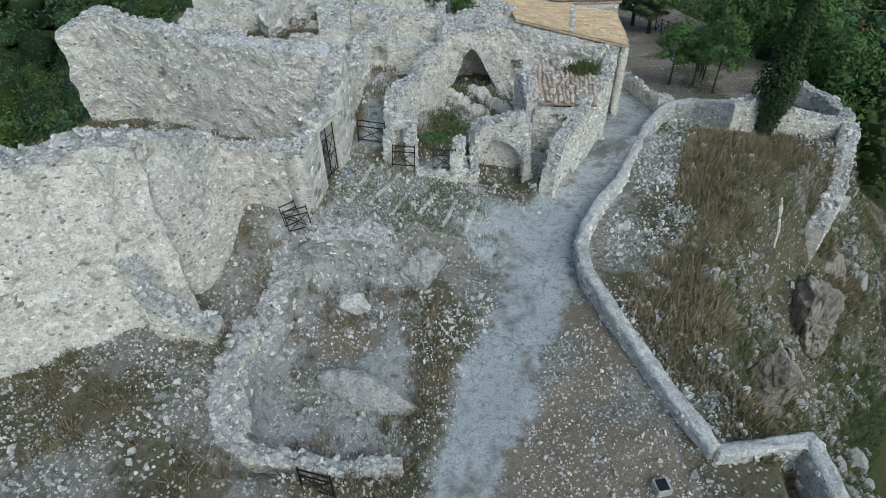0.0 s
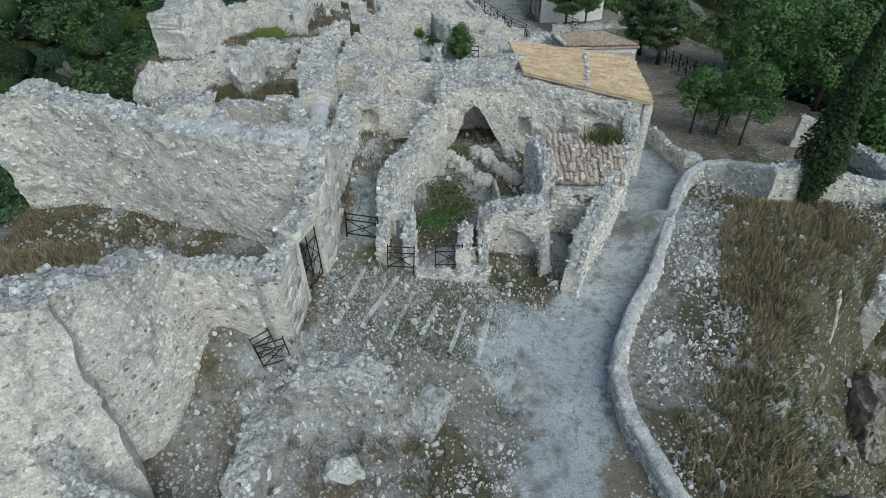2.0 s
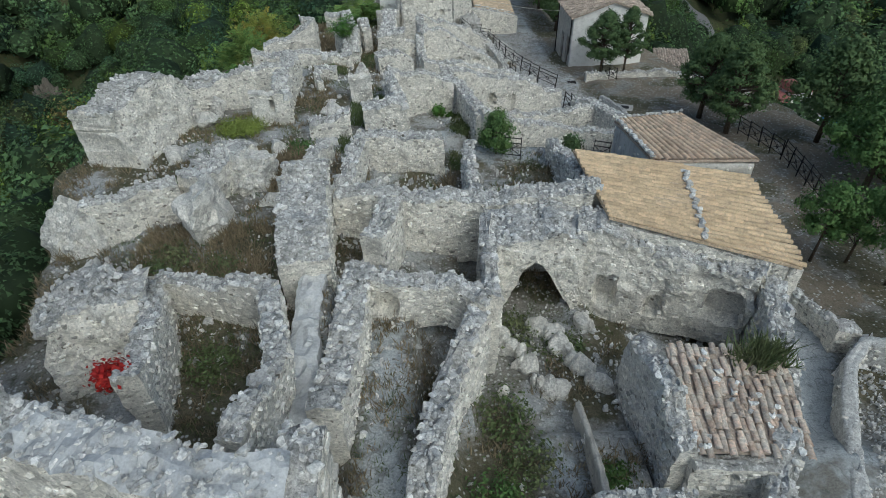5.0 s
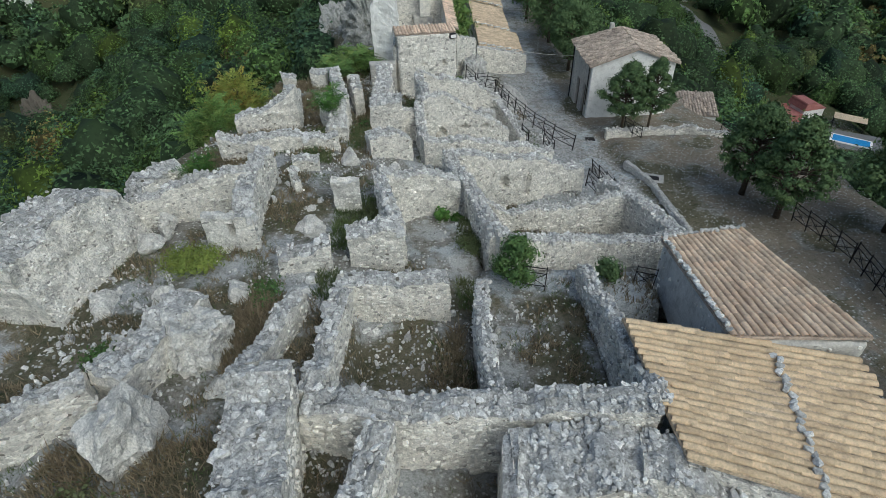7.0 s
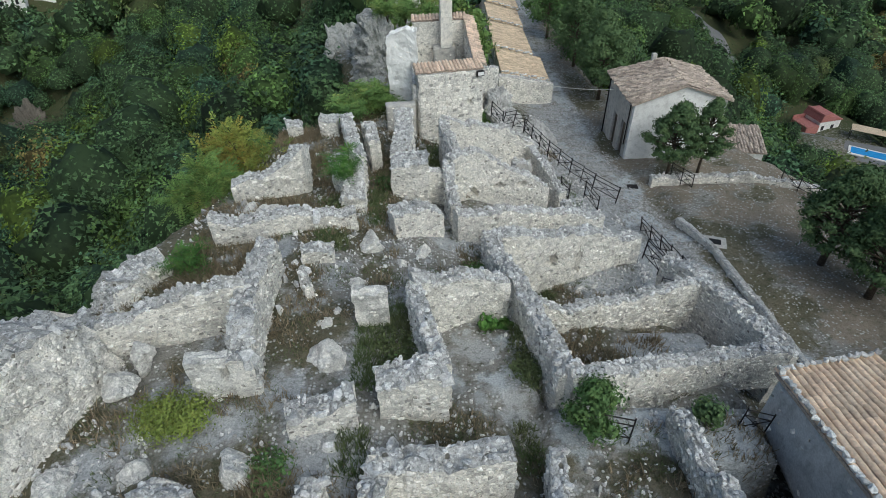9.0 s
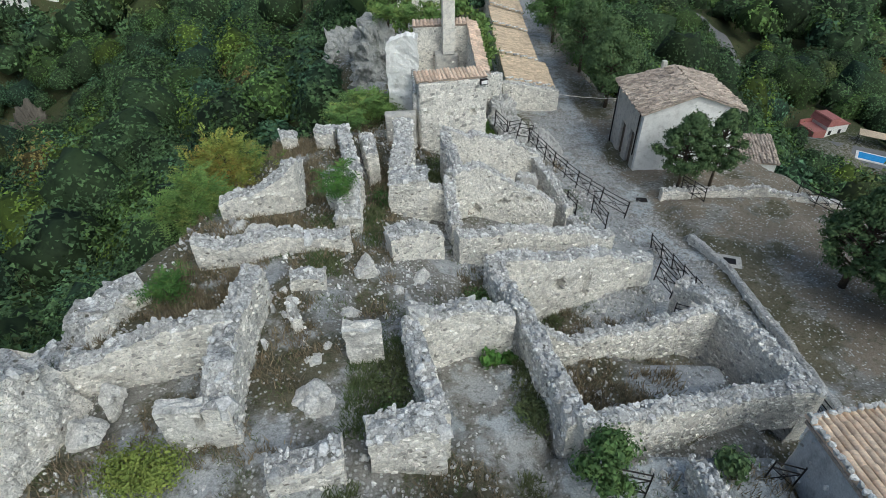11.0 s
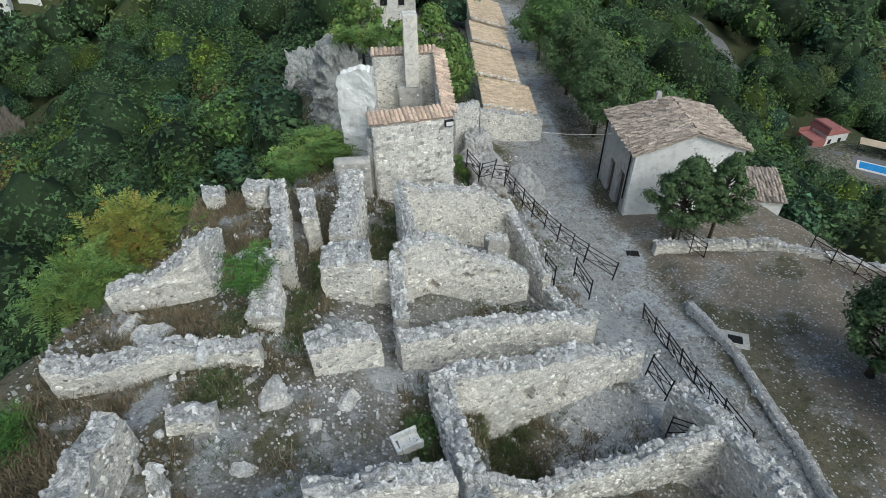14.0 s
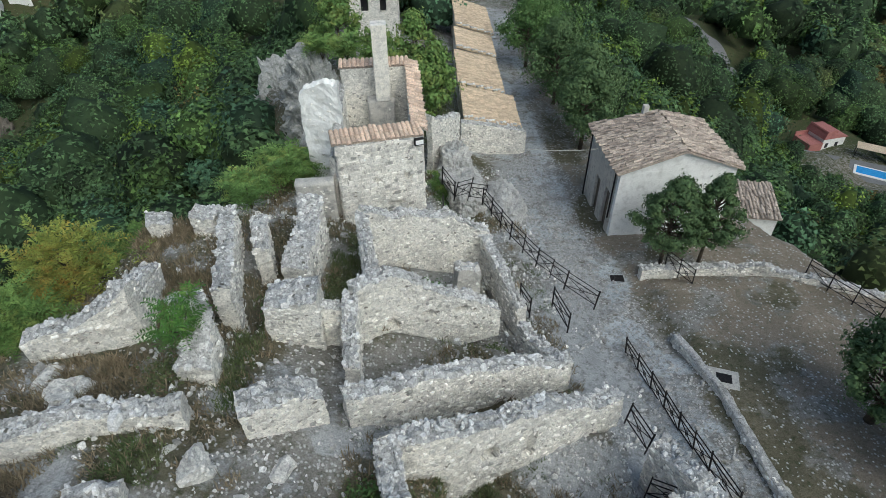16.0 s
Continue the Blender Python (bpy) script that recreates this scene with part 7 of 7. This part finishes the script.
_gx, _gy = _rng.uniform(5, 22, 30000), _rng.uniform(6, 24, 30000)
_ok = (fnoise(_gx * 0.5, _gy * 0.5, 31.0) + 0.5 * fnoise(_gx * 1.7, _gy * 1.7, 9.0) > 0.05) & (_gx > curve(_gy, (7, 6.2), (12, 5.2), (16, 8.0), (20, 9.6), (25, 12))) & (_gx < east_edge(_gy) + 6)
tufts("dry_grass", "dry yellow grass on a mound", _gx[_ok], _gy[_ok], 0.3, LEAF_STRAW, 301, blades=6)
_gx, _gy = _rng.uniform(-14, 6, 42000), _rng.uniform(5, 62, 42000)
_ok = (_gx > west_edge(_gy) - 0.8) & (_gx < street_x(_gy) - 1.4) & (fnoise(_gx * 0.5, _gy * 0.5, 8.0) > np.where(_gx < -3.4, -0.35, 0.05)) & (fnoise(_gx * 1.6, _gy * 1.6, 14.0) > -0.1) & ~((_gx > -3.7) & (_gy > 14) & (_gy < 18.2) & (_rng.random(42000) < 0.8))
tufts("dry_weeds", "dry brown weeds among the ruins", _gx[_ok], _gy[_ok], 0.23, LEAF_DRY, 302, blades=8)
_gx, _gy = _rng.uniform(-14, 6, 34000), _rng.uniform(3, 62, 34000)
_ok = (_gx > west_edge(_gy) - 0.8) & (_gx < street_x(_gy) - 1.2) & (fnoise(_gx * 0.45, _gy * 0.45, 21.0) > 0.05) & (fnoise(_gx * 1.4, _gy * 1.4, 17.0) > -0.05)
tufts("green_weeds", "green weeds among the ruins", _gx[_ok], _gy[_ok], 0.15, LEAF_WEED, 303, blades=6)
for _k, (_x0, _y0, _x1, _y1) in enumerate(((-4.4, 35.4, -2.9, 38.6), (-4.6, 33.0, -3.9, 34.3), (-6.2, 41.2, -5.0, 42.3), (-4.6, 43.4, -3.9, 46.4), (-0.4, 33.6, 0.2, 35.0), (0.0, 35.8, 0.55, 38.6), (-1.0, 39.6, 0.2, 41.6), (0.8, 41.0, 2.4, 43.2), (-4.4, 46.8, -3.7, 50.6), (-2.6, 48.0, -1.6, 52.0))):
    _n = int(120 * (_x1 - _x0) * (_y1 - _y0) * (0.35 if _y0 < 25 else 1))
    _gx, _gy = _rng.uniform(_x0, _x1, _n), _rng.uniform(_y0, _y1, _n)
    tufts("green_weeds", "rank green weeds along the foot of walls", _gx, _gy, 0.22, LEAF_WEED, 320 + _k, blades=7)

_gx, _gy = _rng.uniform(-14.5, -10.2, 1100), _rng.uniform(14.5, 18.6, 1100)
tufts("dry_grass", "tall dry grass on a hillock behind a wall", _gx, _gy, 0.38, LEAF_STRAW, 304)
_gx, _gy = _rng.uniform(5, 20, 9000), _rng.uniform(7, 24, 9000)
_ok = (_gx > curve(_gy, (7, 6.2), (12, 5.2), (16, 7.0), (20, 8.6), (25, 12))) & (fnoise(_gx * 0.5, _gy * 0.5, 41.0) > 0.2)
tufts("green_grass", "green grass on a dry mound", _gx[_ok], _gy[_ok], 0.15, LEAF_WEED, 305, blades=6)

for _k, (_x0, _y0, _x1, _y1) in enumerate(((-9.0, 46.6, -5.7, 51.6), (-4.7, 46.9, -3.9, 51.6), (-8.6, 43.2, -5.6, 45.3), (-10.2, 38.0, -7.5, 41.6), (-6.6, 29.8, -5.4, 33.2), (-9.6, 25.9, -5.8, 28.4), (1.4, 36.7, 5.2, 39.2), (-1.4, 29.2, -0.4, 32.4))):
    _n = int(130 * (_x1 - _x0) * (_y1 - _y0))
    _gx, _gy = _rng.uniform(_x0, _x1, _n), _rng.uniform(_y0, _y1, _n)
    _ok = fnoise(_gx * 0.8, _gy * 0.8, 19.0) + 0.3 * _rng.normal(0, 1, _n) > -0.05
    tufts("dry_weeds", "brown dry weeds and stalks between broken walls", _gx[_ok], _gy[_ok], 0.3, LEAF_DRY, 340 + _k, blades=7)

# Cobbles of the upper lane.
_sx, _sy = _rng.uniform(4.6, 11, 15000), _rng.uniform(40, 66, 15000)
_ok = np.abs(_sx - street_x(_sy)) < curve(_sy, (40, 0.8), (48, 1.1), (54, 1.9), (66, 1.8)) + _rng.normal(0, 0.15, 15000)
_v, _f = loose_stones(0, _rng, 0.075, (_sx[_ok], _sy[_ok]), 0.3)
tagged(new("cobbles", mesh("cobbles", _v, _f, COBBLE)), "worn grey cobbles of a sloping lane", "cobbles", kind="stuff")

# ---- small things ----
for _a, _b in (((-2.36, 17.16, 2.52), (-2.98, 15.15, 2.40)), ((-1.4, 17.2, 2.42), (-2.28, 15.0, 2.24)), ((-0.96, 16.66, 2.22), (-1.62, 14.74, 2.02)), ((-0.29, 16.27, 2.02), (-0.74, 15.1, 1.92)), ((0.49, 16.2, 1.82), (-0.04, 14.6, 1.72)), ((1.27, 16.4, 1.52), (0.69, 14.4, 1.32))):
    _d = Vector(_b) - Vector(_a)
    _e = thing("edging_strip", "pale weathered edging strip across a gravel terrace", "edging", "edging strips of the terrace", kind="structure")
    _z = [float(ground_z(_a[0] + _d.x * f, _a[1] + _d.y * f)) for f in np.linspace(0, 1, 9)]
    _o = Vector((-_d.y, _d.x, 0)).normalized() * 0.06
    _pts = [Vector((_a[0] + _d.x * f, _a[1] + _d.y * f, 0)) for f in np.linspace(0, 1, 9)]
    _vv = [((q + _o * w).x, (q + _o * w).y, z + dz) for q, z in zip(_pts, _z) for w, dz in ((-1, -0.1), (-1, 0.035), (1, 0.035), (1, -0.1))]
    _k = np.arange(8)[:, None] * 4 + np.arange(3)[None]
    part("strip", mesh("strip", np.array(_vv), np.stack([_k, _k + 1, _k + 5, _k + 4], -1).reshape(-1, 4), PARAPET), _e)

surround = thing("door_surround", "pale dressed stone surround of a gated doorway", "doorway", kind="structure", at=(-3.7, 16.7, 2.5), turn=68)
slab("jamb", surround, (-0.66, -0.12, -0.3), (-0.46, 0.4, 1.85), DRESSED)
slab("jamb", surround, (0.46, -0.12, -0.3), (0.66, 0.4, 1.85), DRESSED)
slab("lintel", surround, (-0.7, -0.13, 1.855), (0.7, 0.4, 2.08), DRESSED)
iron_gate = thing("iron_gate", "dark iron gate with diamond bars in a doorway", "gate", at=(-3.7, 16.7, 2.5), turn=68)
for _x in (-0.44, 0.0, 0.44):
    part("upright", rod_mesh("upright", [([(_x, 0, 0.0), (_x, 0, 1.84)], 0.02)], IRON, 4), iron_gate)
for _z in (0.05, 0.75, 1.4, 1.82):
    part("rail", rod_mesh("rail", [([(-0.44, 0, _z), (0.44, 0, _z)], 0.018)], IRON, 4), iron_gate)
for _x in (-0.44, 0.0):
    for _p in (((_x, 0.4), (_x + 0.22, 0.75)), ((_x + 0.22, 0.75), (_x + 0.44, 0.4)), ((_x + 0.44, 0.4), (_x + 0.22, 0.05)), ((_x + 0.22, 0.05), (_x, 0.4)), ((_x, 0.75), (_x + 0.44, 1.4)), ((_x + 0.44, 0.75), (_x, 1.4))):
        part("bar", rod_mesh("bar", [([(_p[0][0], 0, _p[0][1]), (_p[1][0], 0, _p[1][1])], 0.012)], IRON, 4), iron_gate)

floodlight = thing("floodlight", "black floodlight with a white lens on a wall corner", "lamp", at=(0.75, 55.45, 2.3), turn=15)
part("housing", box_mesh("housing", (-0.2, -0.12, 0.0), (0.2, 0.05, 0.28), IRON, 0.02), floodlight)
part("lens", box_mesh("lens", (-0.16, -0.135, 0.05), (0.16, -0.122, 0.24), WHITE, 0.004), floodlight, "white lens")
part("bracket", rod_mesh("bracket", [([(0, 0.03, 0.1), (0, 0.35, 0.0)], 0.025)], IRON, 5), floodlight)
_f = np.linspace(0, 1, 20)
cable = thing("overhead_cable", "pale cable hanging across the lane between two buildings", "cable")
part("cable", rod_mesh("cable", [(np.stack([1.0 + 8.6 * _f, 57.2 + 2.4 * _f, 2.0 - 2.6 * _f - 1.6 * _f * (1 - _f)], -1), 0.012)], PLASTER, 4), cable)
drain = thing("drain_cover", "dark drain cover set in a pale slab", "drain", at=(11.1, 47.05, float(ground_z(11.1, 47.05)) + 0.02), turn=-20)
slab("slab", drain, (-0.5, -0.42, -0.2), (0.5, 0.42, 0.03), PLASTER)
slab("lid", drain, (-0.26, -0.2, 0.03), (0.26, 0.2, 0.045), IRON, "dark iron lid")
drain2 = thing("drain_cover", "small dark drain cover beside the lane", "drain", at=(9.4, 53.6, float(ground_z(9.4, 53.6)) + 0.02), turn=-5)
slab("lid", drain2, (-0.3, -0.2, -0.1), (0.3, 0.2, 0.02), IRON)
meter_box = thing("junction_box", "small grey box with a dark lid on dry ground", "box", at=(4.57, 6.2, float(ground_z(4.57, 6.2))), turn=8)
slab("body", meter_box, (-0.17, -0.16, -0.1), (0.17, 0.16, 0.2), PLASTER)
slab("lid", meter_box, (-0.14, -0.13, 0.2), (0.1, 0.13, 0.225), DARK, "dark lid")
trough = thing("stone_trough", "pale broken stone trough lying in weeds", "trough", at=(-1.1, 40.8, float(ground_z(-1.1, 40.8))), turn=25)
for _lo, _hi in (((-0.35, -0.25, 0), (0.35, 0.25, 0.08)), ((-0.35, -0.25, 0.08), (0.35, -0.17, 0.28)), ((-0.35, 0.17, 0.08), (0.35, 0.25, 0.28)), ((-0.35, -0.17, 0.08), (-0.27, 0.17, 0.28))):
    slab("side", trough, _lo, _hi, WHITE)
pipe = thing("blue_pipe", "short blue plastic pipe lying by a doorway", "pipe")
part("pipe", rod_mesh("pipe", [([(-3.2, 16.3, 2.62), (-3.05, 16.9, 2.7)], 0.014)], POOL, 6), pipe)
lone_boulder = rock_mass("pale boulder on a rubble floor", -2.5, 11.6, 1.0, 1.75, 0.36, 0.36, name="boulder", seed=41)
_gx, _gy = _rng.uniform(8, 26, 9000), _rng.uniform(5, 22, 9000)
_ok = (_gx > east_edge(_gy)) & (_gx < east_edge(_gy) + 11) & (fnoise(_gx * 0.5, _gy * 0.5, 51.0) > -0.2)
tufts("slope_weeds", "green and dry weeds on a steep slope", _gx[_ok], _gy[_ok], 0.3, LEAF_WEED, 306, blades=7)
_sx, _sy = _rng.uniform(8, 26, 5000), _rng.uniform(5, 22, 5000)
_ok = (_sx > east_edge(_sy) - 1) & (_sx < east_edge(_sy) + 11) & (fnoise(_sx * 0.5, _sy * 0.5, 61.0) + 0.2 * _rng.normal(0, 1, 5000) > 0.1)
_v, _f = loose_stones(0, _rng, 0.16, (_sx[_ok], _sy[_ok]))
tagged(new("loose_rubble", mesh("loose_rubble", _v, _f, COBBLE)), "grey brown stones strewn over a steep slope", "rubble", kind="stuff")
for _k, (_x, _y, _b, _t, _rx, _ry) in enumerate(((14.8, 16.0, -7.0, -2.6, 0.8, 1.1), (10.4, 11.4, -3.6, -0.8, 0.5, 0.7), (16.4, 18.4, -8.0, -3.0, 0.8, 0.9))):
    rock_mass("brown grey rock ledge on a steep slope", _x, _y, _b, _t, _rx, _ry, seed=80 + _k, turn=_k * 50, mat=EARTHY)
_sx, _sy = _rng.uniform(-3.5, 1.9, 9000), _rng.uniform(14.2, 17.5, 9000)
_v, _f = loose_stones(0, _rng, 0.022, (_sx, _sy))
tagged(new("loose_gravel", mesh("loose_gravel", _v, _f, LOOSE)), "pale gravel of a small terrace before the ruins", "gravel", kind="stuff")
_gx, _gy = _rng.uniform(-3.4, 1.6, 2600), _rng.uniform(14.3, 17.4, 2600)
_ok = fnoise(_gx * 0.9, _gy * 0.9, 77.0) > -0.05
tufts("terrace_weeds", "short green weeds in the gravel of a terrace", _gx[_ok], _gy[_ok], 0.1, LEAF_WEED, 308, blades=6)
